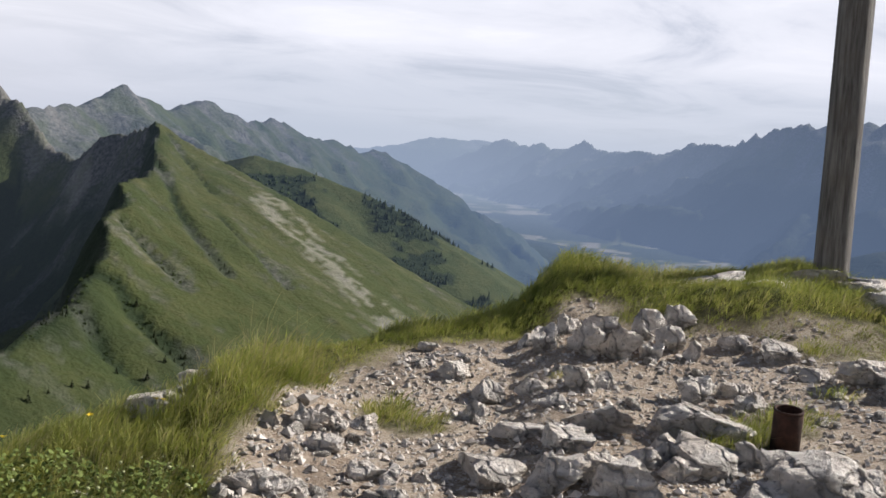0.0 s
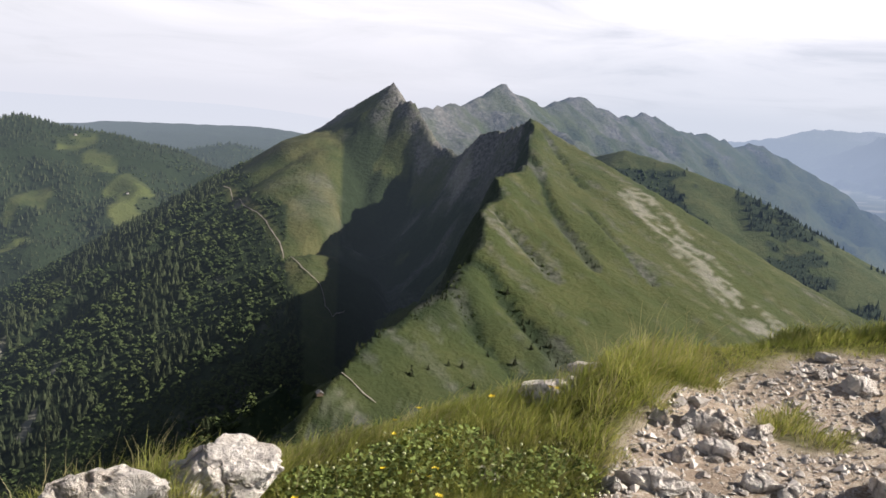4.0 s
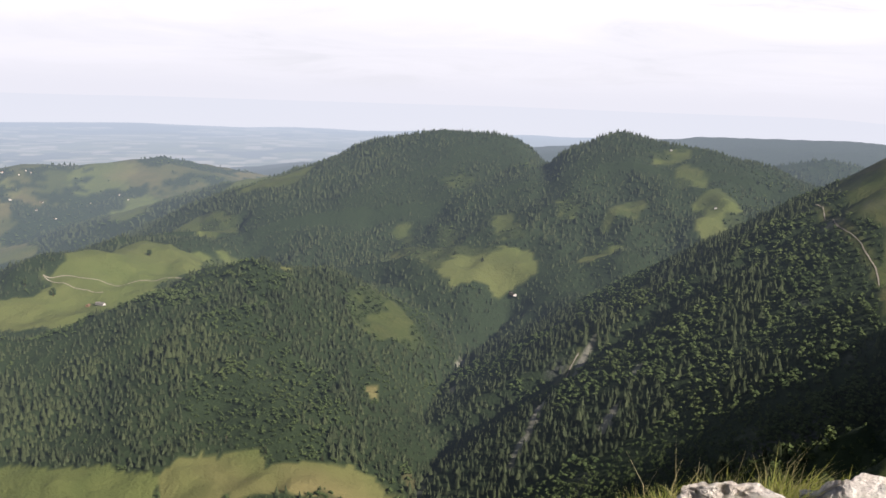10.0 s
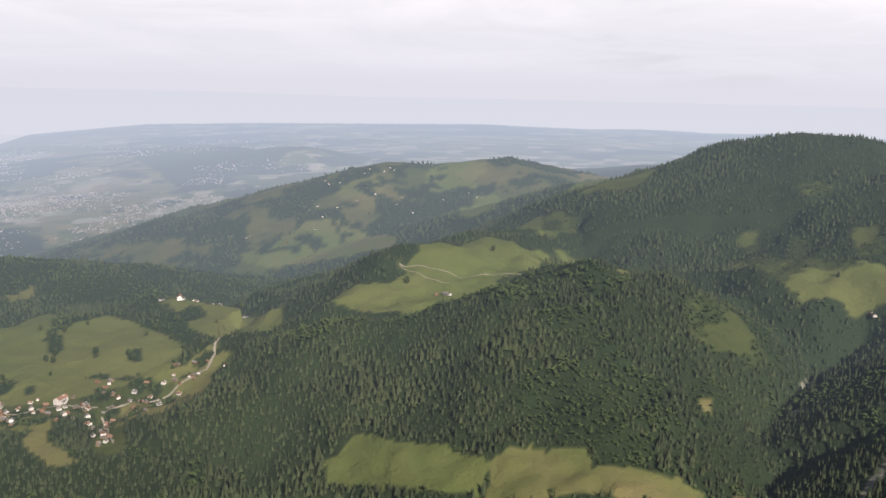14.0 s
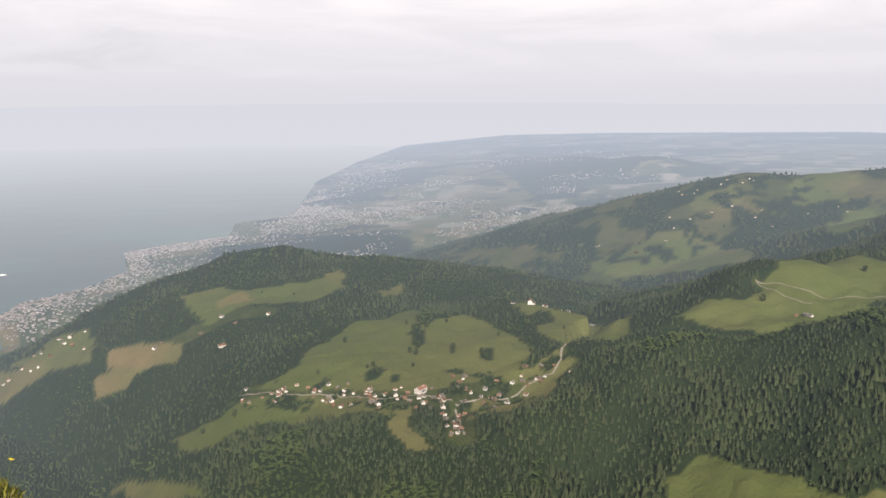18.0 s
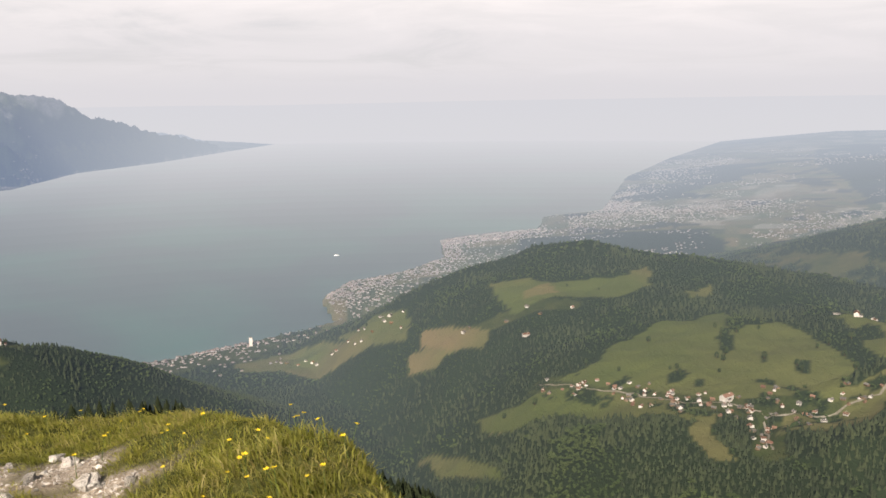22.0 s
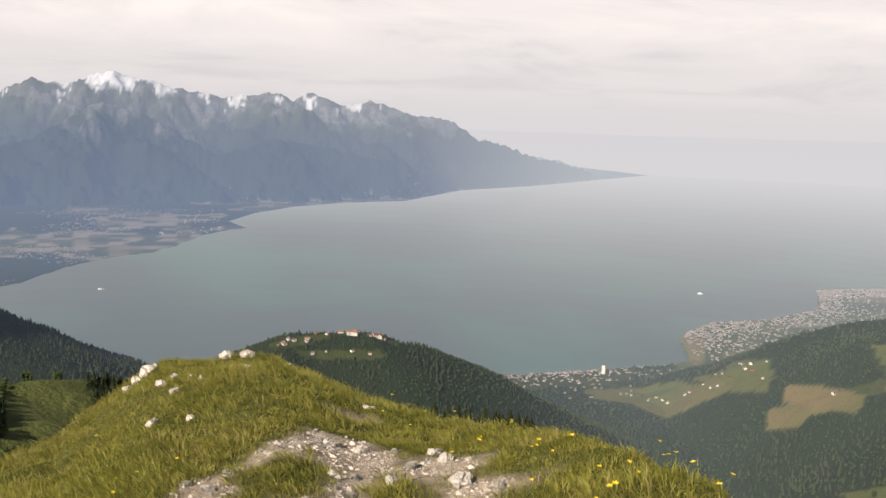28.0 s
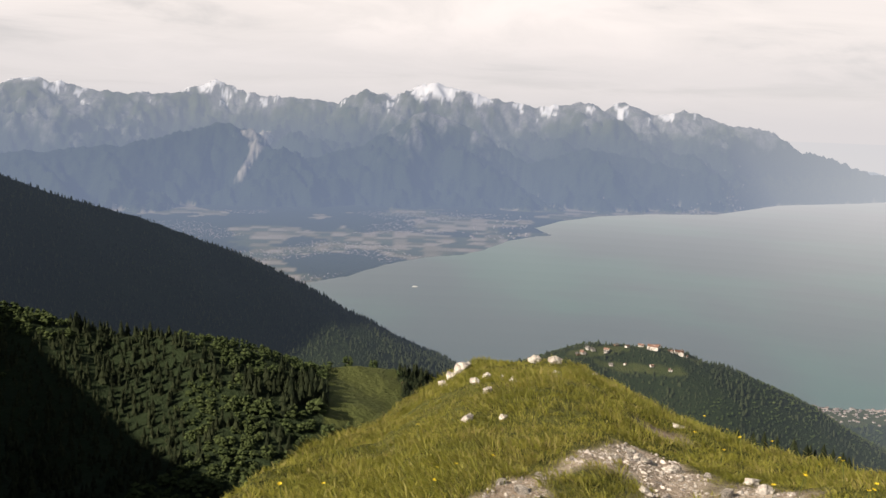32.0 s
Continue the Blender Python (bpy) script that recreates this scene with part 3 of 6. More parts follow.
CLEARINGS, TRACKS, LANES = [], [], []


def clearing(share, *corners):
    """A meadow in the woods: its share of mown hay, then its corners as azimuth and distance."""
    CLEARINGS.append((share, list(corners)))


def track(width, label, *corners):
    TRACKS.append((width, label, list(corners)))


def lane(count, spread, kinds, size, start, end):
    """Loosely strung houses between two ends, given as azimuth and distance."""
    LANES.append((count, spread, kinds, size, start, end))


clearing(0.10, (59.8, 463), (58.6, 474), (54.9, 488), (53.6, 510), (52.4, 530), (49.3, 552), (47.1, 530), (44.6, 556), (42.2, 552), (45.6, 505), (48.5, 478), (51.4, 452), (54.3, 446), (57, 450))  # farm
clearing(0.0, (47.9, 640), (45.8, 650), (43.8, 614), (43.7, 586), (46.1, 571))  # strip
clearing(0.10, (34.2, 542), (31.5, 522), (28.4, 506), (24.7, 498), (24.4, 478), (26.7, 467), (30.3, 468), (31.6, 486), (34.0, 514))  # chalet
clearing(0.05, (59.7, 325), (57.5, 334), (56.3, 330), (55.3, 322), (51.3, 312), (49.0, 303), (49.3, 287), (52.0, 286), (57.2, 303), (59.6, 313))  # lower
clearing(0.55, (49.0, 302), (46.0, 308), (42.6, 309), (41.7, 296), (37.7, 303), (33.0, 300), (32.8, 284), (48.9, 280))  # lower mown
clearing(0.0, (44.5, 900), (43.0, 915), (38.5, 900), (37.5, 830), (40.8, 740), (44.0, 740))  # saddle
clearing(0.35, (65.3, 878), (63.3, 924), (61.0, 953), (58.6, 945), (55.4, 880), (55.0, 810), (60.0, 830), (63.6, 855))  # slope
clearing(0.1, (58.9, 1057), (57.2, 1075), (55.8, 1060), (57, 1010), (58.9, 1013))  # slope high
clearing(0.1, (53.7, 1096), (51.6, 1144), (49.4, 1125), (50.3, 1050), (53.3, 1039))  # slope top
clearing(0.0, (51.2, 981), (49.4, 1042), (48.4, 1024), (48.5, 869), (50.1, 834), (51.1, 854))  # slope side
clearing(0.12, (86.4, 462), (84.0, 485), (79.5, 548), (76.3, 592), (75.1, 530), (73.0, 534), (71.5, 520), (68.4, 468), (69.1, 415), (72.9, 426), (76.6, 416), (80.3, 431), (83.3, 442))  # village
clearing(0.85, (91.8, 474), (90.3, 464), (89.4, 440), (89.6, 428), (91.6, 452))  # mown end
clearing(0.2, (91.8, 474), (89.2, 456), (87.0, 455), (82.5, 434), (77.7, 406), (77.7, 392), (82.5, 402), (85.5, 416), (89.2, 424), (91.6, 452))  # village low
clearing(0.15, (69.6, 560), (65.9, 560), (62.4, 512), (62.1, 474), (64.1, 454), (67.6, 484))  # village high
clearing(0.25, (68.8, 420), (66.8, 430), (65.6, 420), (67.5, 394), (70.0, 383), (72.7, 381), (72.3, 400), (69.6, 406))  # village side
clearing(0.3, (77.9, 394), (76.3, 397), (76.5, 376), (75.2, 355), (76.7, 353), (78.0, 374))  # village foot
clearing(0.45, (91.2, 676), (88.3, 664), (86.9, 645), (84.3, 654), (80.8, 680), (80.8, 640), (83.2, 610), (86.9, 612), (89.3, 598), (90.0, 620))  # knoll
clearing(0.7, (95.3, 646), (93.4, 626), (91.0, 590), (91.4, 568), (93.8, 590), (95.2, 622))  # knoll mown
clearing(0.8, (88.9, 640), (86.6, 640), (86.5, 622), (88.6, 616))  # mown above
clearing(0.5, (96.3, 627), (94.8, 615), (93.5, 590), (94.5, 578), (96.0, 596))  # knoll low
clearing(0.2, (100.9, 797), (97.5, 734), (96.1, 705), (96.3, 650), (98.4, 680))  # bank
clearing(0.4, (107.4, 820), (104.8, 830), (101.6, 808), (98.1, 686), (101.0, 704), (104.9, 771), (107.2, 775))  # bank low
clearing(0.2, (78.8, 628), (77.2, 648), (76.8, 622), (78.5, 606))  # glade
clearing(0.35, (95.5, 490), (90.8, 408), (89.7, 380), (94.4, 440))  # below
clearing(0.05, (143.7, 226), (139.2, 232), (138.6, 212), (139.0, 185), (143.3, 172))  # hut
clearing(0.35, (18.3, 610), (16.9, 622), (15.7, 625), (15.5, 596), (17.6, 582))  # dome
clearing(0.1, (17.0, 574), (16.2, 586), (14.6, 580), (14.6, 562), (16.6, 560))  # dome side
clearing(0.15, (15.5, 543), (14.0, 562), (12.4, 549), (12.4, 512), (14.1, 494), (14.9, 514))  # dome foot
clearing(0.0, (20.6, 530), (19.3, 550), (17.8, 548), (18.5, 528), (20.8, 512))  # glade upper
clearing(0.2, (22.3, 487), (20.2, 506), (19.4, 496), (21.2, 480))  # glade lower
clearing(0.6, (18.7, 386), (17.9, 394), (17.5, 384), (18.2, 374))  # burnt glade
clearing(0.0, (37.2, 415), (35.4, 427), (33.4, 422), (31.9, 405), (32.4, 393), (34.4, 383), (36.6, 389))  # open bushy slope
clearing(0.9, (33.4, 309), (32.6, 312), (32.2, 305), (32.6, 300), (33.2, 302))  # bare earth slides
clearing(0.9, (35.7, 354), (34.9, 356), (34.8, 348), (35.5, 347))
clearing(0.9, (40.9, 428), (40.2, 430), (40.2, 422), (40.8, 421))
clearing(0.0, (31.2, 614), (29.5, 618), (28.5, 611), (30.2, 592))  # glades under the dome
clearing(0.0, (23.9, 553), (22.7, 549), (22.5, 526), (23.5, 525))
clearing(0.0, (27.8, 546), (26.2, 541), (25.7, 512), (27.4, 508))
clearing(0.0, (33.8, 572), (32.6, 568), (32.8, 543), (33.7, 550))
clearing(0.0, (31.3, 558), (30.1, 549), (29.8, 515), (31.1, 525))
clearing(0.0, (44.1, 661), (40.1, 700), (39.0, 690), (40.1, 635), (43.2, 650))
track(0.42, "pale stony mountain path across the slope", (8.3, 394), (7.2, 370), (6.0, 353), (4.8, 335), (3.1, 301), (2.2, 293), (1.9, 283), (1.4, 280), (0.7, 288))
track(0.28, "narrow trodden path over the col meadow", (0.7, 158), (0.1, 157), (-0.8, 155), (-1.6, 154))
track(0.5, "pale forest track on the steep slope", (25.9, 338), (25.0, 336), (24.2, 340), (22.4, 345), (21.7, 352))
track(0.5, "pale farm track along the meadow", (55, 497), (53, 490), (51, 488), (48.5, 490), (46.4, 492))
track(0.4, "pale farm track down to the farm", (55, 497), (54, 488), (52.9, 482), (51.8, 477))
track(1.1, "village road between the houses", (87.5, 466), (84, 443), (81.8, 433), (78.4, 409), (75.8, 411), (73.4, 405), (70, 408), (67.2, 416), (66.2, 455))
track(0.9, "village road down the valley", (73.6, 405), (73.4, 385), (73.2, 364))

lane(22, 11, (0, 1, 2, 3), 0.8, (87.2, 464), (82.0, 434))
lane(28, 11, (0, 1, 2, 3), 0.8, (82.0, 433), (77.6, 409))
lane(28, 11, (0, 1, 2, 3), 0.8, (77.6, 411), (73.6, 406))
lane(24, 8, (0, 1, 2, 3), 0.8, (73.8, 402), (73.0, 362))
lane(26, 11, (0, 1, 2, 3), 0.8, (73.2, 404), (66.8, 420))
lane(9, 8, (0, 1, 2, 3), 0.8, (73.4, 430), (72.0, 408))
lane(8, 4, (0, 1, 5), 1.0, (69.8, 556), (64.5, 542))
lane(14, 12, (0, 1, 2, 3), 1.2, (104, 800), (97, 690))
lane(5, 8, (1, 5), 1.3, (99, 740), (96.8, 705))
lane(6, 14, (0, 1, 2), 1.0, (93, 600), (86, 600))
lane(8, 4, (0, 1, 2), 1.1, (127.6, 514), (124.4, 532))
lane(10, 4, (0, 1, 4), 1.1, (123.8, 538), (120.0, 545))
lane(4, 2, (1, 2, 0), 0.8, (126, 512), (121, 520))
lane(18, 40, (1, 5), 0.85, (66, 930), (50, 1040))
lane(9, 12, (1, 0), 0.85, (60, 1070), (55, 1085))
lane(12, 5, (0, 1, 4), 1.3, (117.5, 640), (111.5, 760))


# copses on the open meadows: azimuth, distance, half widths
WOODLETS = ((76.1, 500, 0.45, 18), (75.5, 540, 0.6, 20), (79.0, 445, 0.7, 6), (73.8, 470, 0.25, 5), (71.5, 465, 0.45, 8), (68.3, 526, 1.2, 14), (65.2, 494, 0.4, 14), (66.5, 545, 0.9, 14), (73.1, 420, 0.3, 4), (77.6, 436, 0.3, 4))


def covers(x, y, z, info):
    """How much wood, rock, hay, bare track and snow each spot of the land carries, from 0 to 1."""
    r, az, form, shore = info["r"], info["az"], info["form"], info["shore"]
    n1, n2, n3 = fbm(x, y, 70, 4, 41), fbm(x, y, 16, 3, 42), fbm(x, y, 200, 4, 43)
    wood, rock, hay = np.zeros(x.shape), np.zeros(x.shape), np.zeros(x.shape)
    pale, snow, mead = np.zeros(x.shape), np.zeros(x.shape), np.zeros(x.shape)
    woody = np.isin(form, (5, 7, 8, 9, 10, 11, 12, 13)) | (np.isin(form, (0, 1)) & (az > 3) & (az < 172) & (r > 55) & (r < 900))
    woody &= ~((form == 1) & (az > 97) & (az < 136) & (r < 60))
    line = np.interp(r, [150, 200, 250, 281, 304, 357, 368, 391, 516, 560], [3.0, 3.2, 3.2, 3.6, 4.6, 4.6, 6.0, 7.2, 7.9, 9])
    woody |= np.isin(form, (16, 17)) & (az > line + n2 * 0.8)
    woody &= ~((form == 1) & (az < line) & (az < 12))
    woody |= np.isin(form, (14,)) & (n1 + n2 * 0.4 > 0.26) & (z < -22)
    woody |= (form == 4) | ((form == 6) & (fbm(x, y, 48, 4, 59) + 0.2 * n2 > -0.06)) | (form == 3)
    wood[woody] = 1
    wx, wy = az + n2 * 0.6, r * (1 + n2 * 0.016)
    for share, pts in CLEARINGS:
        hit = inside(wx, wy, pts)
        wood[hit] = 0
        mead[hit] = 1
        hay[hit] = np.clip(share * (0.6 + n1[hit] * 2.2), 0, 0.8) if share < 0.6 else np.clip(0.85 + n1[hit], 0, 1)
    pasture = (mead == 1) & (hay == 0) & (az < 46) & (r < 720) & (r > 370)
    mead[pasture] = np.clip(0.25 + n2[pasture], 0, 0.7)
    # far country: woods, mown fields
    farland = ((form == 0) & (r > 880) & (az > 30)) | (form == 2) | ((form == 0) & (az < 0) & (r > 600)) | ((form == 3) & (fbm(x, y, 130, 3, 54) > 0.1))
    side = np.radians(az) * 1400
    wood[farland & (form == 3)] = 0
    wood[farland & (fbm(side, r * 0.5, 150, 4, 51) > np.where(az > 118, -0.02, np.where(form == 3, -0.12, np.where(r > 1700, 0.12, 0.03))))] = 0.9
    bushy = (wood == 0) & ((mead == 1) | pasture) & (r < 640) & (az < 46) & (n2 + 0.5 * n1 > np.where((az > 29) & (r < 430) & (r > 380), -0.4, np.where(r > 500, -0.02, 0.3)))
    wood[bushy] = 0.7
    cells = lattice(np.floor(side / 24 + 0.25 * n2), np.floor(r / np.where(az > 118, 34, 60) + 0.25 * n1), 52)
    field = farland & (wood == 0)
    hay[field] = np.where(az[field] > 118, np.clip((cells[field] - 0.3) * 1.8, 0, 0.95), np.clip((cells[field] - 0.45) * 1.6, 0, 0.75))
    mead[field] = np.clip(cells[field] * 1.6, 0, 1)
    ripe = field & (cells > 0.55) & ((az > 118) | (r > 1500))
    pale[ripe] = np.clip((cells[ripe] - 0.5) * 1.2, 0, 0.5)
    hay[(form == 6) & (wood == 0)] = np.clip(0.10 + 0.6 * n1, 0, 0.4)[(form == 6) & (wood == 0)]
    vines = farland & (shore < 520) & (az < 90) & (az > 60) & (r > 1500)
    wood[vines & (n1 < 0.2)] = 0
    mead[vines] = 0.8
    hay[vines] = np.clip(0.45 + n1[vines], 0, 0.8)
    wood[(form == 6) & (wood == 0) & (fbm(x, y, 20, 3, 60) > 0.20)] = 1
    hedge = (form == 6) & (az > 54) & (r < 960) & (np.abs(az - 58.6 - (r - 900) * 0.012) < 0.14)
    wood[hedge] = 1
    # rock: the cliff, the peaks and the bands across the grass slope
    spine = info["spine"]
    on_cliff = (form == 17) & (info["edge"] < 0.6) & (info["along"] > 22) & info["face"]
    rock[on_cliff] = np.clip(0.05 + n2[on_cliff] * 1.2, 0, 0.45)
    # dark scrub tone, laid over the whole cliff to paint its shade
    scrub_shade = np.zeros(x.shape)
    scrub_shade[on_cliff] = 1
    on_spine = form == 16
    bare = np.exp(-spine / (9 + 9 * info["wall"]))
    rock[on_spine] = np.clip(bare[on_spine] * 1.9 - 0.45 + n2[on_spine] * 1.5, 0, 1)
    # shrubs of the bowl wall, spread wider to paint its shade too
    shrub_shade = on_spine & (info["wall"] > 0.35) & (n2 + n1 * 0.6 > -0.55 + bare)
    scrub_shade[shrub_shade] = 1
    flank = on_spine & (info["wall"] < 0.75) & (spine > 10)
    hay[flank] = np.clip(0.0 + 0.8 * fbm(x * 0.9 + y * 0.45, (y * 0.9 - x * 0.45) * 0.2, 6, 3, 62)[flank], 0, 0.3) * np.clip((0.75 - info["wall"][flank]) * 2.5, 0, 0.6)
    # sunlight on the eastern facets, painted as paler rock
    sunny = on_spine & (az < -2.2) & (az > -7) & (spine < 24)
    pale[sunny] = np.clip(n2[sunny] * 0.9 - 0.1, 0, 0.25)
    worn = on_spine & (az > 1) & (az < 6) & (n1 + n2 > 0.12) & (spine > 60)
    pale[worn] = np.clip((n1[worn] + n2[worn]) * 0.3 - 0.05, 0, 0.06)
    grassy = (form == 17) & (info["edge"] >= 0.6)
    rock[grassy] = np.clip((info["ribs"][grassy] - 0.58) * 3 + n2[grassy] * 0.4, 0, 0.3) + np.clip((info["fleck"][grassy] + 0.6 * info["streak"][grassy] - 0.3) * 1.3, 0, 0.4)
    hay[grassy] = np.clip(info["streak"][grassy] * 0.2, 0, 0.12)
    # greener col meadow, also darkened in colour for its grazing light
    lush_shade = grassy & (info["along"] < 78) & (info["lush_shade"] < 0)
    hay[lush_shade] = 0
    scrub_shade[lush_shade] = np.clip(0.6 + n2[lush_shade] * 0.9, 0.1, 0.9)
    dark = grassy & (info["ledge"] < 1.25 + n2 * 1.4)
    scrub_shade[dark] = np.clip(1.3 - info["ledge"][dark] * 0.5, 0, 1)
    wood[dark & (info["along"] < 112) & (info["ledge"] < 0.8)] = 1
    wood[(form == 17) & (info["edge"] < 1.5) & (info["edge"] > -5) & (info["along"] > 2) & (info["along"] < 75) & (n2 > -0.1)] = 1
    rock[dark] = np.clip(0.08 + n2[dark] * 1.2, 0, 0.5)
    pale[grassy] = np.clip(np.clip(1.15 - info["scree"][grassy] / 8.0, 0, 1) * (info["streak"][grassy] - 0.05 + 1.6 * info["fleck"][grassy]) * 2.2, 0, 0.34)
    pale[grassy] = np.maximum(pale[grassy], np.clip((info["streak"][grassy] - 0.5) * 0.9, 0, 0.1))
    on_back = form == 15
    scrub_shade[on_back & (z < -60) & (n1 > -0.1)] = 0.8
    slab = fbm(x * 0.8 + y * 0.6, (y * 0.8 - x * 0.6) * 0.12 - z * 0.05, 9, 3, 46)
    rock[on_back] = np.clip(0.62 + n1[on_back] * 1.8 + z[on_back] / 50 + slab[on_back] * 1.4, 0, 0.9)
    pale[on_back] = np.clip((slab[on_back] - 0.34) * 2.2 * np.clip(z[on_back] / 25 + 0.6, 0, 1) * (az[on_back] > -12), 0, 0.3)
    alps = (form == 22) | (form == 23) | (form == 21) | (form == 20)
    big, grain = fbm(x, y, 300, 5, 44), fbm(az * 52, z * 0.5 + r * 0.25, 46, 5, 45, 0.66)
    rock[alps] = np.clip((grain[alps] * 1.3 + big[alps] * 1.1 + (z[alps] + 12) / 130) * 1.8 + 0.1, 0, 1)
    wood[alps] = np.clip(1 - rock[alps] - np.clip((z[alps] + 60) / 60, 0, 1), 0, 1)
    high = (form == 22) & (az > 119)
    snow[high] = np.clip(((z[high] - 44) / 50 + grain[high] * 2.6 + big[high] * 1.0 - 0.65) * 16, 0, 1)
    el = np.degrees(np.arctan2(z - EYE, r))
    slide = np.abs(az - np.interp(el, [-4.4, -2.5, -1.0], [149.3, 148.2, 147.8])) < np.interp(el, [-4.5, -4.3, -2.5, -1.6, -0.9], [0.0, 0.16, 0.34, 0.9, 0.7]) * (1 + n1)
    slide &= alps & (el < -0.9) & (el > -4.5) & (r < 3100)
    pale[slide] = np.clip(0.5 + fbm(az * 60, el * 20, 9, 3, 55)[slide] * 1.2, 0, 0.9)
    wood[(shore < 70 + 30 * n2) & (az > 104.5) & (az < 119) & (r > 700)] = 0
    for width, _, pts in TRACKS:
        wood[to_line(x, y, [(*polar(a, q), 0.0) for a, q in pts])[0] < width + 1.5] = 0
    for _, spread, _, _, start, end in LANES[:13] + LANES[15:]:
        wood[to_line(x, y, [(*polar(*start), 0.0), (*polar(*end), 0.0)])[0] < spread * 0.6 + 2.5 + 2 * n2] = 0
    for _, spread, _, _, start, end in LANES[:6]:
        off = to_line(x, y, [(*polar(*start), 0.0), (*polar(*end), 0.0)])[0]
        wood[(off > 1.5) & (off < 15) & (fbm(x, y, 7, 2, 58) > 0.30)] = 1
    for pts in RAVINES:                     # pale rock and rubble in the beds of the ravines
        off = to_line(x + 4 * n2, y + 3 * n2, [(*polar(a, q), 0.0) for a, q in pts])[0]
        bed = (off < 1.3) & (n2 > 0.12) & (r > 260)
        wood[bed] = 0
        pale[bed] = np.clip(0.1 + n2[bed], 0, 0.4)
    for a_, q_, wa, wr in WOODLETS:
        hit = ((az - a_) / wa) ** 2 + ((r - q_) / wr) ** 2 < 1 + 1.2 * n2
        wood[hit] = 1
    return dict(scrub_shade=np.maximum(wood, scrub_shade), wood=wood, rock=rock, hay=hay, pale=pale, snow=snow, mead=mead)



# ---- the ground as one sheet, cut into its landforms ----
def mesh_object(name, verts, faces, mat, smooth=True, parent=None):
    me = bpy.data.meshes.new(name)
    verts = np.ascontiguousarray(verts, dtype=np.float32)
    faces = np.asarray(faces, dtype=np.int32)
    n, k = faces.shape
    me.vertices.add(len(verts))
    me.vertices.foreach_set("co", verts.ravel())
    me.loops.add(n * k)
    me.loops.foreach_set("vertex_index", faces.ravel())
    me.polygons.add(n)
    me.polygons.foreach_set("loop_start", np.arange(0, n * k, k, dtype=np.int32))
    me.polygons.foreach_set("loop_total", np.full(n, k, dtype=np.int32))
    me.polygons.foreach_set("use_smooth", np.full(n, smooth, dtype=bool))
    me.update(calc_edges=True)
    if mat:
        me.materials.append(mat)
    ob = new(name, me)
    ob.parent = parent
    return ob


ZONES = (
    (0, "ground", LAND, "alpine meadows and woods falling away below the summit", "ground", "structure"),
    (1, "mountain_ridge", LAND, "steep grass ridge with a shaded rock cliff and jagged peaks", "mountain", ""),
    (2, "rocky_mountain", LAND_BACK, "grassy rock mountain with bare crags behind the ridge", "mountain", ""),
    (3, "mountain_chain", LAND_WIDE, "blue hazy mountain chain beyond the valley", "mountain", ""),
    (4, "mountain_chain", LAND_WIDE, "pale distant mountains at the end of the valley", "mountain", ""),
    (5, "wooded_ridge", LAND_WIDE, "long low wooded ridge in haze", "hill", ""),
    (6, "shore_land", LAND_WIDE, "hazy shore land with fields and built-up slopes", "ground", "structure"),
    (7, "meadow_hill", LAND, "broad hill with meadows, hedges and woods", "hill", ""),
    (8, "hinterland", LAND_WIDE, "hazy patchwork of fields behind the lake shore", "ground", "structure"),
    (9, "far_plateau", LAND_WIDE, "pale plateau at the hazy horizon", "backdrop", "structure"),
    (10, "delta_plain", LAND_WIDE, "flat river plain with fields beside the lake", "ground", "structure"),
    (11, "mountain_range", RANGE, "steep blue mountain range with snow patches beyond the lake", "mountain", ""),
    (21, "foothill_range", RANGE, "dark wooded foothills at the foot of the snowy range", "mountain", ""),
    (12, "wooded_flank", LAND, "dark forested mountain flank falling to the lake", "hill", ""),
    (13, "lake_hill", LAND, "wooded hill with clearings above the lake", "hill", ""),
    (14, "headland", HEADLAND, "pale headland fading into haze over the lake", "hill", ""),
    (15, "domed_hill", LAND, "two domed hills under dark spruce forest", "hill", ""),
    (16, "grass_shoulder", LAND, "green mountain shoulder with dark wood patches", "hill", ""),
    (17, "village_hill", LAND, "wooded hill with houses on its top above the lake", "hill", ""),
    (18, "low_hill", LAND, "low dark wooded hill in light haze", "hill", ""),
    (20, "rocky_mountain", LAND_BACK, "rock and grass mountain in blue haze up the valley", "mountain", ""),
    (19, "valley_floor", LAND_WIDE, "hazy valley floor with fields and woods", "ground", "structure"),
)
WHOLES = {}


def land_piece(name, pick, allv, cover, mat, parent=None):
    used, inv = np.unique(pick, return_inverse=True)
    ob = mesh_object(name, allv[used], inv.reshape(-1, 4), mat, True, parent)
    for key in ("wood", "rock", "hay", "pale", "snow", "mead"):
        at = ob.data.attributes.new(key, "FLOAT", "POINT")
        at.data.foreach_set("value", cover["scrub_shade" if key == "wood" else key][used].astype(np.float32))
    return ob


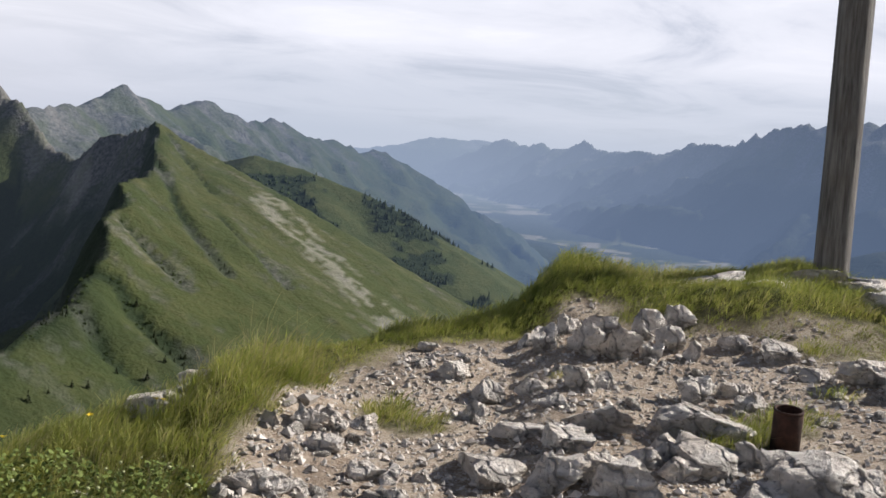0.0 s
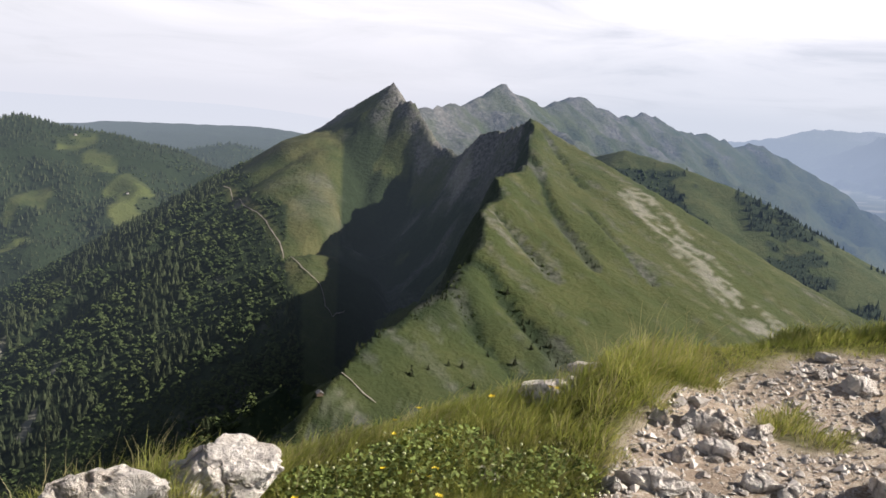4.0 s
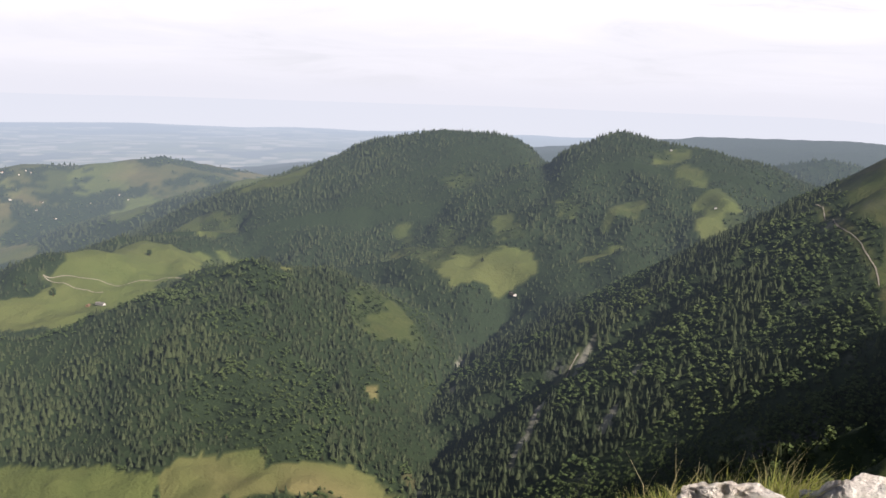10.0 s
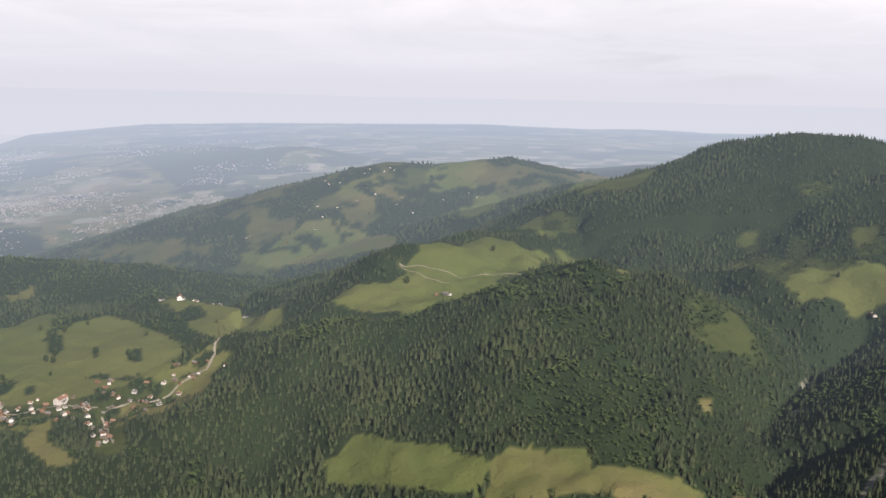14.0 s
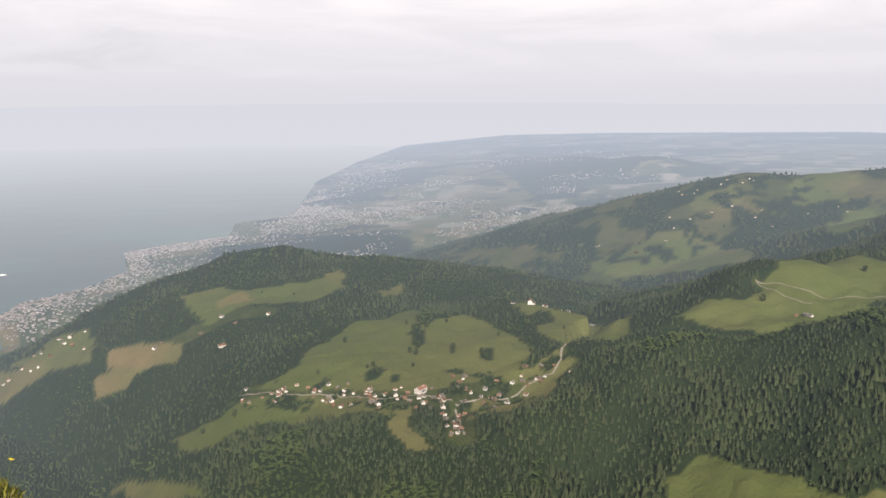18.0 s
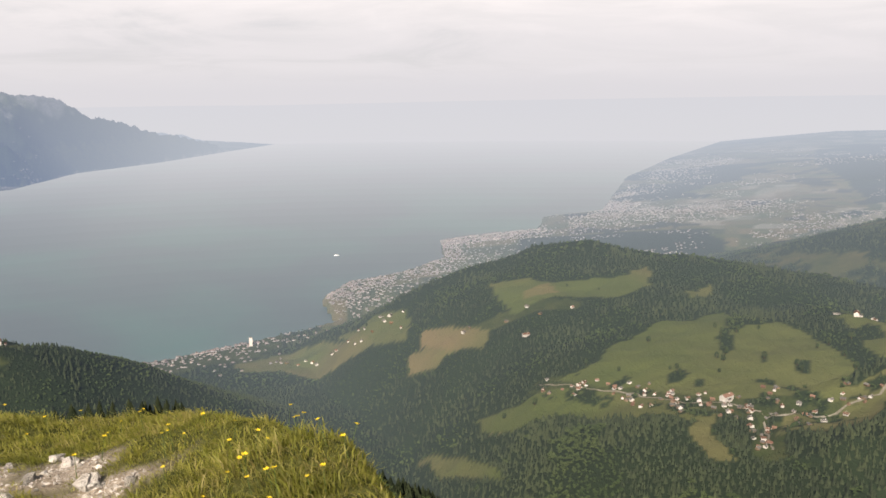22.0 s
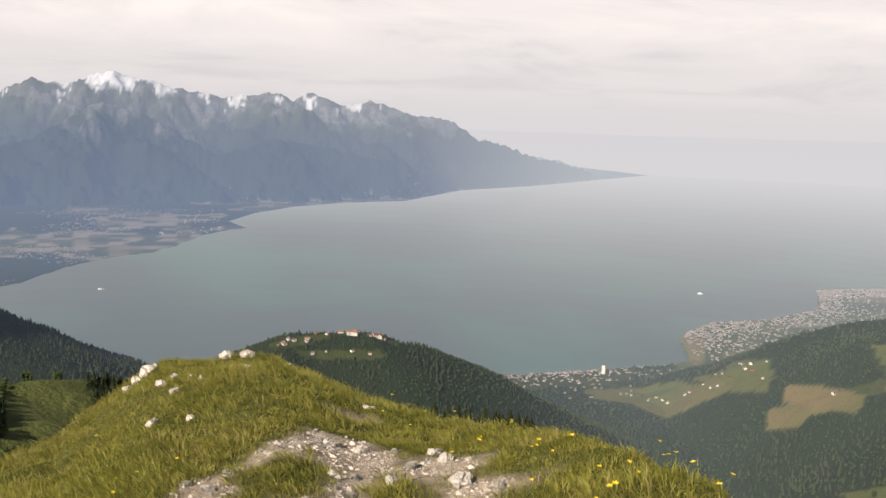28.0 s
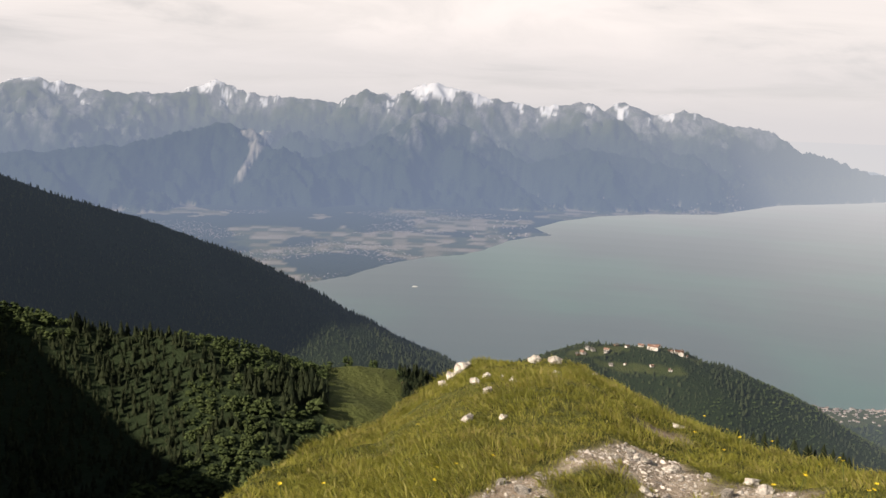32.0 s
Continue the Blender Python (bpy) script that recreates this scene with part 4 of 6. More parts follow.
def sheet(turns, rings):
    """One polar stretch of the ground, cut into its landforms."""
    ga, gr = np.meshgrid(np.radians(turns), rings)
    gx, gy = -np.sin(ga) * gr, np.cos(ga) * gr
    gz, info = land(gx.ravel(), gy.ravel())
    cover = covers(gx.ravel(), gy.ravel(), gz, info)
    nr, na = gx.shape
    ii, jj = np.meshgrid(np.arange(nr - 1), np.arange(na), indexing="ij")
    j2 = (jj + 1) % na
    quads = np.stack([ii * na + jj, (ii + 1) * na + jj, (ii + 1) * na + j2, ii * na + j2], -1).reshape(-1, 4)[:, ::-1]
    allv = np.stack([gx.ravel(), gy.ravel(), gz], -1)
    mid = allv[quads].mean(1)
    qr = np.hypot(mid[:, 0], mid[:, 1])
    qa = np.degrees(np.arctan2(-mid[:, 0], mid[:, 1]))
    qa = np.where(qa < -100, qa + 360, qa)
    qs = info["shore"][quads].mean(1)
    qf = info["form"][quads].max(1)
    zone = np.zeros(len(quads), int)                       # 0: the near country
    for form_code, zone_code in ((17, 1), (16, 1), (15, 2), (21, 3), (20, 4), (4, 5), (6, 7), (22, 11), (23, 21), (24, 14), (12, 12), (8, 13), (9, 15), (7, 15), (14, 16), (11, 17), (5, 18)):
        zone[qf == form_code] = zone_code
    zone[(qf == 15) & (qr + 30 * qa / 10 > 700)] = 20
    floor = (qf == 0) | (qf == 2) | (qf == 3)
    zone[floor & (qa < 4) & (qr > 520)] = 19
    zone[floor & (qa >= 4) & (qa < 112) & (qr > 880)] = 6
    zone[floor & (zone == 6) & (qr > 1750)] = 8
    zone[floor & (zone == 8) & (qr > 3000)] = 9
    zone[floor & (qa > 112) & (qr > 900)] = 10
    keep = (qs > -70) | (qf == 24)
    cliffy = (info["edge"][quads].mean(1) < 0.6) & (qf == 17)
    splits = {
        1: (("cliff", LAND, cliffy), ("peak", LAND, qf == 16), ("grass_slope", LAND, (qf == 17) & ~cliffy)),
    }
    for code, name, mat, label, category, kind in ZONES:
        ours = (zone == code) & keep
        if not ours.any():
            continue
        if code not in splits:
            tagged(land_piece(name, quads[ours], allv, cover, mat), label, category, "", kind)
            continue
        if code not in WHOLES:
            WHOLES[code] = tagged(new(name), label, category, "", kind)
        for piece, mat_, which in splits[code]:
            if (ours & which).any():
                land_piece(piece, quads[ours & which], allv, cover, mat_, WHOLES[code])
    return gr, gz.reshape(gx.shape)


BEHIND = np.arange(172, 298, 6.0)
AZ = np.concatenate([np.arange(-62, 172, 0.28), BEHIND])
R = np.concatenate([np.geomspace(14, 120, 34)[:-1], np.arange(120, 520, 2.2), np.arange(520, 800, 3.2), np.arange(800, 1300, 9), np.geomspace(1300, 2150, 45)])
gr, gz = sheet(AZ, R)
sheet(np.concatenate([np.arange(-62, 104, 0.24), np.arange(104, 166, 0.095), np.arange(166, 172, 1.0), BEHIND]),
      np.concatenate([np.geomspace(2146, 3700, 128)[:-1], np.geomspace(3700, 4990, 26)]))

# the last hills beyond the lake and the plateau, a pale band glowing as haze under the sky
ha = np.arange(-16, 116, 0.25)
rows_ = []
for el_, r_ in ((-3.2, 4800), (-2.0, 4870), (-1.2, 4920), (0.0, 4960), (-0.6, 4985)):
    top_ = -0.36 + 0.10 * fbm(ha, ha * 0 + 2, 14, 3, 95) - 0.25 * np.clip((ha - 84) / 20, 0, 1) - 2.2 * np.clip((9 - ha) / 18, 0, 1) ** 1.5
    rows_.append(np.stack([*polar_rows(ha, r_), EYE + r_ * np.tan(np.radians(np.where(el_ == 0.0, top_, np.minimum(el_, top_))))], -1))
nh = len(ha)
hv = np.concatenate(rows_)
hf = [(i * nh + j, i * nh + j + 1, (i + 1) * nh + j + 1, (i + 1) * nh + j) for i in range(4) for j in range(nh - 1)]
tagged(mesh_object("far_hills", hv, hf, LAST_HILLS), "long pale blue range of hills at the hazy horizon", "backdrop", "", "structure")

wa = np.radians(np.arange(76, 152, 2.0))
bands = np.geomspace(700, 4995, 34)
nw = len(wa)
for r0, r1 in zip(bands, bands[1:]):                   # rings glow with ever more painted haze, from clear near bays to the far end
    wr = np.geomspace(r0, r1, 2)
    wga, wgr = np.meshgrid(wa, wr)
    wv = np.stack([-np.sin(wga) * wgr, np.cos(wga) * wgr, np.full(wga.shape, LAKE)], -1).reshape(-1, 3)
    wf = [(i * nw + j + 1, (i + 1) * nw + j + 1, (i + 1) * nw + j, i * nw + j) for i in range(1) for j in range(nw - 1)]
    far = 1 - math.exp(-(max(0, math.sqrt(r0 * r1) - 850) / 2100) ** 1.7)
    tagged(mesh_object("lake", wv, wf, water_material("lake_water_haze_glow", far)), "wide calm blue-green lake under haze", "lake", "", "structure")


def ribbon(width, label, pts):
    """A worn track laid over the land."""
    pts = [polar(a, d) for a, d in pts]
    line = []
    for (ax, ay), (bx, by) in zip(pts, pts[1:]):
        n = max(2, int(math.hypot(bx - ax, by - ay) / 1.2))
        line += [(ax + (bx - ax) * k / n, ay + (by - ay) * k / n) for k in range(n)]
    line = np.array(line + [pts[-1]])
    line = line + np.stack([fbm(line[:, 0], line[:, 1], 14, 3, 91), fbm(line[:, 0], line[:, 1], 14, 3, 92)], -1) * 3.0 * width
    way = np.gradient(line, axis=0)
    way /= np.hypot(way[:, 0], way[:, 1])[:, None]
    half = width * (0.35 + 0.3 * vnoise(line[:, 0] / 3, line[:, 1] / 3, 93))[:, None]
    side = np.stack([-way[:, 1], way[:, 0]], -1) * half
    rows = np.stack([line - side, line, line + side], 1).reshape(-1, 2)
    z = land(rows[:, 0], rows[:, 1])[0] + 0.25
    f = [(3 * i + k, 3 * i + k + 1, 3 * i + k + 4, 3 * i + k + 3) for i in range(len(line) - 1) for k in (0, 1)]
    tagged(mesh_object("track", np.column_stack([rows, z]), np.array(f)[:, ::-1], TRACK), label, "path", "", "structure")


TRACK = plain_material("bare_track_gravel", (0.17, 0.155, 0.12), (0.30, 0.275, 0.23), 1.0, 0.95)
for row in TRACKS:
    ribbon(*row)

# ---- woods: trees too many to count, one mesh for each stand ----
rng = np.random.default_rng(5)


def spruce_shape(tiers, sides):
    v, f = [], []
    for k in range(tiers):
        low, top = k / tiers * 0.9, min(1.0, (k + 1.55) / tiers)
        if k == tiers - 1:
            top = 1.0
        rad = 0.30 * (1 - 0.62 * k / max(tiers - 1, 1)) if tiers > 1 else 0.27
        base = len(v)
        for j in range(sides):
            a = 2 * math.pi * (j + 0.5 * k) / sides
            w = rad * (1.0 if j % 2 else 0.78)
            v.append((math.cos(a) * w, math.sin(a) * w, low + (0.03 if j % 2 else 0.08)))
        v.append((0, 0, top))
        f += [(base + j, base + (j + 1) % sides, base + sides) for j in range(sides)]
    return np.array(v), np.array(f)


def broad_shape(sides):
    """A rounded crown seen from miles off."""
    v = [(0, 0, 0.02), (0.03, 0, 1.0)]
    v += [(math.cos(2 * math.pi * j / sides) * (0.40 if j % 2 else 0.33), math.sin(2 * math.pi * j / sides) * 0.38, 0.56 if j % 2 else 0.44) for j in range(sides)]
    f = []
    for j in range(sides):
        k = (j + 1) % sides
        f += [(0, 2 + k, 2 + j), (1, 2 + j, 2 + k)]
    return np.array(v), np.array(f)


def crown_shape(clumps, seed, size):
    """A broad crown as a heap of leafy clumps."""
    g = np.random.default_rng(seed)
    ball = np.array([(1, 0, 0), (0, 1, 0), (-1, 0, 0), (0, -1, 0), (0, 0, 1), (0, 0, -1)], float)
    tri = np.array([(0, 1, 4), (1, 2, 4), (2, 3, 4), (3, 0, 4), (1, 0, 5), (2, 1, 5), (3, 2, 5), (0, 3, 5)])
    v, f = [], []
    for k in range(clumps):
        a, up = 2.4 * k + g.uniform(-0.4, 0.4), (k + 0.5) / clumps
        out = (0.44 - 0.75 * size) * math.sqrt(max(0.0, 1 - (2 * up - 0.8) ** 2 / 1.9))
        c = np.array((math.cos(a) * out, math.sin(a) * out, 0.22 + 0.66 * up))
        v.append(ball * np.array((size, size, size * 0.85)) * g.uniform(0.75, 1.2) + g.uniform(-0.04, 0.04, (6, 3)) + c)
        f.append(tri + 6 * k)
    return np.concatenate(v), np.concatenate(f)


def stand(name, label, spots, heights, widths, shape, mat, rough=0.12):
    """One mesh of many trees, each turned, leaning and ragged in its own way."""
    v, f = shape
    n = len(spots)
    turn = rng.uniform(0, 2 * math.pi, n)
    c, s = np.cos(turn)[:, None], np.sin(turn)[:, None]
    jit = 1 + rng.uniform(-rough, rough, (n, len(v))) * 2.0
    x = (v[None, :, 0] * c - v[None, :, 1] * s) * widths[:, None] * jit
    y = (v[None, :, 0] * s + v[None, :, 1] * c) * widths[:, None] * jit
    z = v[None, :, 2] * heights[:, None] * (1 + rng.uniform(-0.05, 0.05, (n, len(v)))) - 0.2
    x = x + z * rng.uniform(-0.05, 0.05, (n, 1))
    allp = np.stack([x, y, z], -1) + spots[:, None, :]
    faces = (f[None] + (np.arange(n) * len(v))[:, None, None]).reshape(-1, 3)
    ob = mesh_object(name, allp.reshape(-1, 3), faces, mat, smooth=False)
    return tagged(ob, label, "forest", "", "stuff")


rise_el = np.maximum.accumulate(np.arctan2(gz - EYE, gr), axis=0)


def slope_open(x, y, top):
    r = np.hypot(x, y)
    az = np.degrees(np.arctan2(-x, y))
    az = np.where(az < -62, az + 360, az)
    i = np.clip(np.searchsorted(R, r * 0.97) - 1, 0, len(R) - 1)
    j = np.clip(((az + 62) / 0.28).astype(int), 0, len(AZ) - 1)
    return np.arctan2(top - EYE, r) > rise_el[i, j]


def sow(r0, r1, step, a0=-50, a1=172):
    """Spots on a shaken grid between two distances."""
    g = np.arange(-r1, r1, step)
    x, y = np.meshgrid(g, g)
    x, y = x.ravel(), y.ravel()
    x, y = x + rng.uniform(-0.8, 0.8, x.shape) * step, y + rng.uniform(-0.8, 0.8, x.shape) * step
    r = np.hypot(x, y)
    az = np.degrees(np.arctan2(-x, y))
    az = np.where(az < -100, az + 360, az)
    ok = (r >= r0) & (r < r1) & (az > a0) & (az < a1)
    x, y = x[ok], y[ok]
    z, inf = land(x, y)
    cov = covers(x, y, z, inf)
    keep = (cov["wood"] > 0.5) & (z > LAKE + 2)
    keep &= np.arctan2(z + 6 - EYE, np.hypot(x, y)) > math.radians(-28)      # the rim hides what lies deeper
    # slopes that turn away from the summit carry a thinner stand
    keep &= (slope_open(x, y, z + 6.0) | (rng.random(x.shape) < 0.03))
    return np.stack([x, y, z], -1)[keep], {k: v[keep] for k, v in inf.items()}


for near, (r0, r1, step) in enumerate(((60, 260, 1.65), (260, 430, 2.15), (430, 720, 2.75), (720, 1200, 5.0))):
    spots, inf = sow(r0, r1, step)
    x, y, az, r, form = spots[:, 0], spots[:, 1], inf["az"], inf["r"], inf["form"]
    leafy = fbm(x, y, 34, 4, 71) + 0.25 * fbm(x, y, 7, 2, 72)
    bias = np.where((az < 22) & np.isin(form, (1, 16, 17)), -0.25, 0.0)
    bias = np.where(np.isin(form, (9, 12)), 0.35, bias)
    bias = np.where(form == 13, 0.2, bias)
    bias = np.where(np.isin(form, (8, 0, 6)), -0.12, bias)
    bias = np.where(form == 10, 0.12, bias)
    open_ = np.zeros(x.shape, bool)
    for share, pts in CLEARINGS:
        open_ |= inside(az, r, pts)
    broad = (leafy > 0.10 + bias) | open_
    thin = rng.random(len(spots)) < np.where(broad, 0.9, 1.0)
    tall = np.clip(rng.normal(0.88, 0.24, len(spots)), 0.4, 1.5) * (3.2, 3.4, 2.8, 3.4)[near] * (0.9 + 0.5 * fbm(x, y, 25, 2, 74))
    tall = np.where(open_, tall * 0.9, tall) * np.where((form == 17) & (az < 6), 0.42, 1.0)
    b, s_ = broad & thin, ~broad & thin
    wide = rng.uniform(0.8, 1.2, len(spots)) * (1.0 if near < 3 else 1.45)
    if s_.any():
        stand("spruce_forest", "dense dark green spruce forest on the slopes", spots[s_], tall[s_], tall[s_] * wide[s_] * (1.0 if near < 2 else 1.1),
              spruce_shape(3 if near == 0 else 2 if near == 1 else 1, 6 if near < 2 else 5), CONIFER if near else CONIFER_SHADED)
    if b.any():
        stand("broadleaf_wood", "lighter green broadleaf wood among the spruces", spots[b], tall[b] * 0.62, tall[b] * wide[b] * 0.72,
              crown_shape(6, 3, 0.23) if near == 0 else crown_shape(3, 4, 0.31) if near == 1 else broad_shape(5 if near == 2 else 4), BROADLEAF, 0.2 if near > 1 else 0.06)

# ---- houses, towns, single trees, boats ----
def part(name, bm, mat, parent=None, label=""):
    me = bpy.data.meshes.new(name)
    bm.to_mesh(me)
    bm.free()
    if mat:
        me.materials.append(mat)
    ob = new(name, me)
    ob.parent = parent
    return tagged(ob, label) if label else ob


def box(bm, x0, x1, y0, y1, z0, z1):
    m = Matrix.Translation(((x0 + x1) / 2, (y0 + y1) / 2, (z0 + z1) / 2)) @ Matrix.Diagonal((x1 - x0, y1 - y0, z1 - z0, 1))
    bmesh.ops.create_cube(bm, size=1.0, matrix=m)


def prism(bm, w, l, h, rise):
    """Walls with two gables, ridge along y."""
    pts = [(-w, 0), (w, 0), (w, h), (0, h + rise), (-w, h)]
    a = [bm.verts.new((x, -l, z)) for x, z in pts]
    b = [bm.verts.new((x, l, z)) for x, z in pts]
    bm.faces.new(a)
    bm.faces.new(b[::-1])
    for i in range(5):
        k = (i + 1) % 5
        bm.faces.new((a[k], a[i], b[i], b[k]))


WALL_WHITE = plain_material("white_render", (0.42, 0.395, 0.36), (0.62, 0.59, 0.55), 2.0, vary=0.25)
WALL_WOOD = plain_material("weathered_timber", (0.10, 0.07, 0.045), (0.22, 0.16, 0.11), 2.0, vary=0.25)
ROOF_RED = plain_material("clay_tile_roof", (0.15, 0.085, 0.062), (0.25, 0.155, 0.12), 2.0, vary=0.35)
ROOF_GREY = plain_material("grey_slate_roof", (0.10, 0.095, 0.09), (0.20, 0.19, 0.18), 2.0, vary=0.3)
PANE = plain_material("dark_window_pane", (0.03, 0.035, 0.04), (0.05, 0.06, 0.07), 1.0, 0.15, 0.0, 0.01, 0.5)
BARK = plain_material("grey_brown_bark", (0.06, 0.045, 0.03), (0.13, 0.10, 0.075), 3.0)


def make_house(w, l, h, wall_mat, roof_mat, label):
    house = tagged(new("house"), label, "house", "houses in the valley")
    bm = bmesh.new()
    rise = w * 0.62
    prism(bm, w, l, h, rise)
    wall = part("wall", bm, wall_mat, house)
    for side in (-1, 1):
        bm = bmesh.new()
        over, thick = 0.16, 0.07
        x_out, z_out = side * (w + over), h - over * rise / w
        quad = [(0, h + rise), (x_out, z_out)]
        vs = [bm.verts.new((x, y, z + dz)) for dz in (0.01, thick) for x, z in quad for y in (-l - over, l + over)]
        for f in ((0, 1, 3, 2), (4, 6, 7, 5), (0, 4, 5, 1), (2, 3, 7, 6), (0, 2, 6, 4), (1, 5, 7, 3)):
            bm.faces.new([vs[i] for i in f])
        bmesh.ops.recalc_face_normals(bm, faces=bm.faces)
        part("roof", bm, roof_mat, house)
    for side in (-1, 1):
        for y in (-l * 0.5, l * 0.5):
            bm = bmesh.new()
            box(bm, side * w - 0.02, side * w + 0.02, y - 0.16, y + 0.16, h * 0.5, h * 0.5 + 0.34)
            part("window", bm, PANE, wall)
    bm = bmesh.new()
    box(bm, w * 0.3, w * 0.3 + 0.22, l * 0.3, l * 0.3 + 0.22, h + rise * 0.5, h + rise * 1.2)
    part("chimney", bm, wall_mat, house)
    return house


def ground_z(x, y):
    return float(land(np.array([x]), np.array([y]))[0][0])


HOUSES = [make_house(0.9, 1.2, 1.0, WALL_WHITE, ROOF_RED, "white rendered house with a clay tile roof"),
          make_house(1.0, 1.1, 1.2, WALL_WHITE, ROOF_GREY, "white rendered house with a grey roof"),
          make_house(0.95, 1.25, 0.9, WALL_WOOD, ROOF_GREY, "brown timber chalet with a grey roof"),
          make_house(0.9, 1.1, 0.9, WALL_WOOD, ROOF_RED, "brown timber chalet with a clay tile roof"),
          make_house(1.3, 2.6, 1.9, WALL_WHITE, ROOF_RED, "large pale hotel building with a red roof"),
          make_house(0.8, 2.0, 0.7, WALL_WHITE, ROOF_GREY, "long low white farmhouse on a meadow")]
pick = random.Random(11)


def put(ob, x, y, turn, size=1.0, used=set()):
    z = ground_z(x, y)
    m = pose(x, y, z - 0.12, 0, 0, turn)
    target = ob if ob.name not in used else copy_thing(ob, m)
    used.add(ob.name)
    target.matrix_basis = m @ Matrix.Diagonal((size, size, size, 1))
    return target


def row_of_houses(a0, d0, a1, d1, count, wide, kinds=(0, 1, 2, 3), size=1.0):
    """Houses strung loosely along a lane."""
    for i in range(count):
        k = (i + pick.uniform(0.1, 0.9)) / count
        d = d0 + (d1 - d0) * k
        x, y = polar(a0 + (a1 - a0) * k + math.degrees(pick.uniform(-wide, wide) / d) * 0.8, d + pick.gauss(0, wide * 0.6))
        put(HOUSES[pick.choice(kinds)], x, y, pick.uniform(0, 180), size * pick.uniform(0.8, 1.2))


for count_, wide_, kinds_, size_, a_, b_ in LANES:
    row_of_houses(*a_, *b_, count_, wide_, kinds_, size_)
put(HOUSES[4], *polar(75.9, 415), 40, 1.2)           # hotel in the village
put(HOUSES[4], *polar(68.8, 556), 70, 1.1)           # white hotel on the saddle
put(HOUSES[4], *polar(88.6, 560), 20, 0.9)
put(HOUSES[5], *polar(26.2, 471), 60, 1.3)           # chalet by the clearing
put(HOUSES[5], *polar(20.1, 410), 20, 0.8)
put(HOUSES[5], *polar(14.0, 537), 20, 0.9)
put(HOUSES[5], *polar(16.9, 612), 30, 0.9)
put(HOUSES[5], *polar(51.9, 468), 100, 1.2)          # farm on its meadow
put(HOUSES[3], *polar(52.6, 471), 30, 0.9)
put(HOUSES[2], *polar(2.0, 151), 15, 0.55)           # hut at the col
put(HOUSES[3], *polar(138.5, 212), 30, 0.55)
put(HOUSES[2], *polar(62.2, 905), 30, 1.2)

block = tagged(new("tower_block"), "pale high-rise block at the lake shore", "building")
bm = bmesh.new()
box(bm, -2.2, 2.2, -1.6, 1.6, 0, 8.5)
wall = part("wall", bm, WALL_WHITE, block)
for k in range(8):
    bm = bmesh.new()
    box(bm, -2.1, 2.1, -1.64, 1.64, 0.7 + k, 1.05 + k)
    part("window_band", bm, PANE, wall)
bm = bmesh.new()
box(bm, -1.0, 1.0, -0.8, 0.8, 8.5, 9.2)
part("roof_house", bm, ROOF_GREY, block)
x, y = polar(106.4, 884)
block.matrix_basis = pose(x, y, max(ground_z(x, y), LAKE + 0.8) - 0.2, 0, 0, 20)


def town(name, label, spots, size, wall_mat, roof_mat):
    """Far houses past counting: small gabled blocks, walls and roofs in two meshes."""
    n = len(spots)
    w, l = rng.uniform(0.7, 1.3, n) * size, rng.uniform(0.8, 2.0, n) * size
    h = rng.uniform(0.7, 1.5, n) * size
    a = rng.uniform(0, math.pi, n)
    base = np.array([(-1, -1, 0), (1, -1, 0), (1, 1, 0), (-1, 1, 0), (-1, -1, 1), (1, -1, 1), (1, 1, 1), (-1, 1, 1)], float)
    roof = np.array([(-1.1, -1.05, 1), (1.1, -1.05, 1), (1.1, 1.05, 1), (-1.1, 1.05, 1), (0, -1.05, 1.55), (0, 1.05, 1.55)], float)
    for kind, shape, faces, mat in (("walls", base, [(0, 1, 5, 4), (1, 2, 6, 5), (2, 3, 7, 6), (3, 0, 4, 7)], wall_mat),
                                    ("roofs", roof, [(1, 2, 5, 4), (3, 0, 4, 5), (0, 1, 4, 4), (2, 3, 5, 5)], roof_mat)):
        px, py, pz = shape[None, :, 0] * w[:, None], shape[None, :, 1] * l[:, None], shape[None, :, 2] * h[:, None] - 0.3
        c, s = np.cos(a)[:, None], np.sin(a)[:, None]
        v = np.stack([px * c - py * s, px * s + py * c, pz], -1) + spots[:, None, :]
        tri = [(f[0], f[1], f[2]) for f in faces] + [(f[0], f[2], f[3]) for f in faces if f[2] != f[3]]
        f = (np.array(tri)[None] + (np.arange(n) * len(shape))[:, None, None]).reshape(-1, 3)
        tagged(mesh_object(name + "_" + kind, v.reshape(-1, 3), f, mat, smooth=False), label + (", pale walls" if kind == "walls" else ", red and grey roofs"), "town", "", "stuff")


def far_paint(name, a, b):
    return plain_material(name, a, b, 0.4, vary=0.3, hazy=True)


def town_spots(count, a0, a1, r0, r1, density, seed):
    g = np.random.default_rng(seed)
    az, r = g.uniform(a0, a1, count * 6), np.sqrt(g.uniform(r0 * r0, r1 * r1, count * 6))
    x, y = -np.sin(np.radians(az)) * r, np.cos(np.radians(az)) * r
    z, inf = land(x, y)
    p = density(x, y, inf) * (inf["shore"] > 2) * np.isin(inf["form"], (0, 1, 2, 3, 8, 11, 22, 23))
    ok = g.random(len(x)) < p
    return np.stack([x, y, z], -1)[ok][:count]


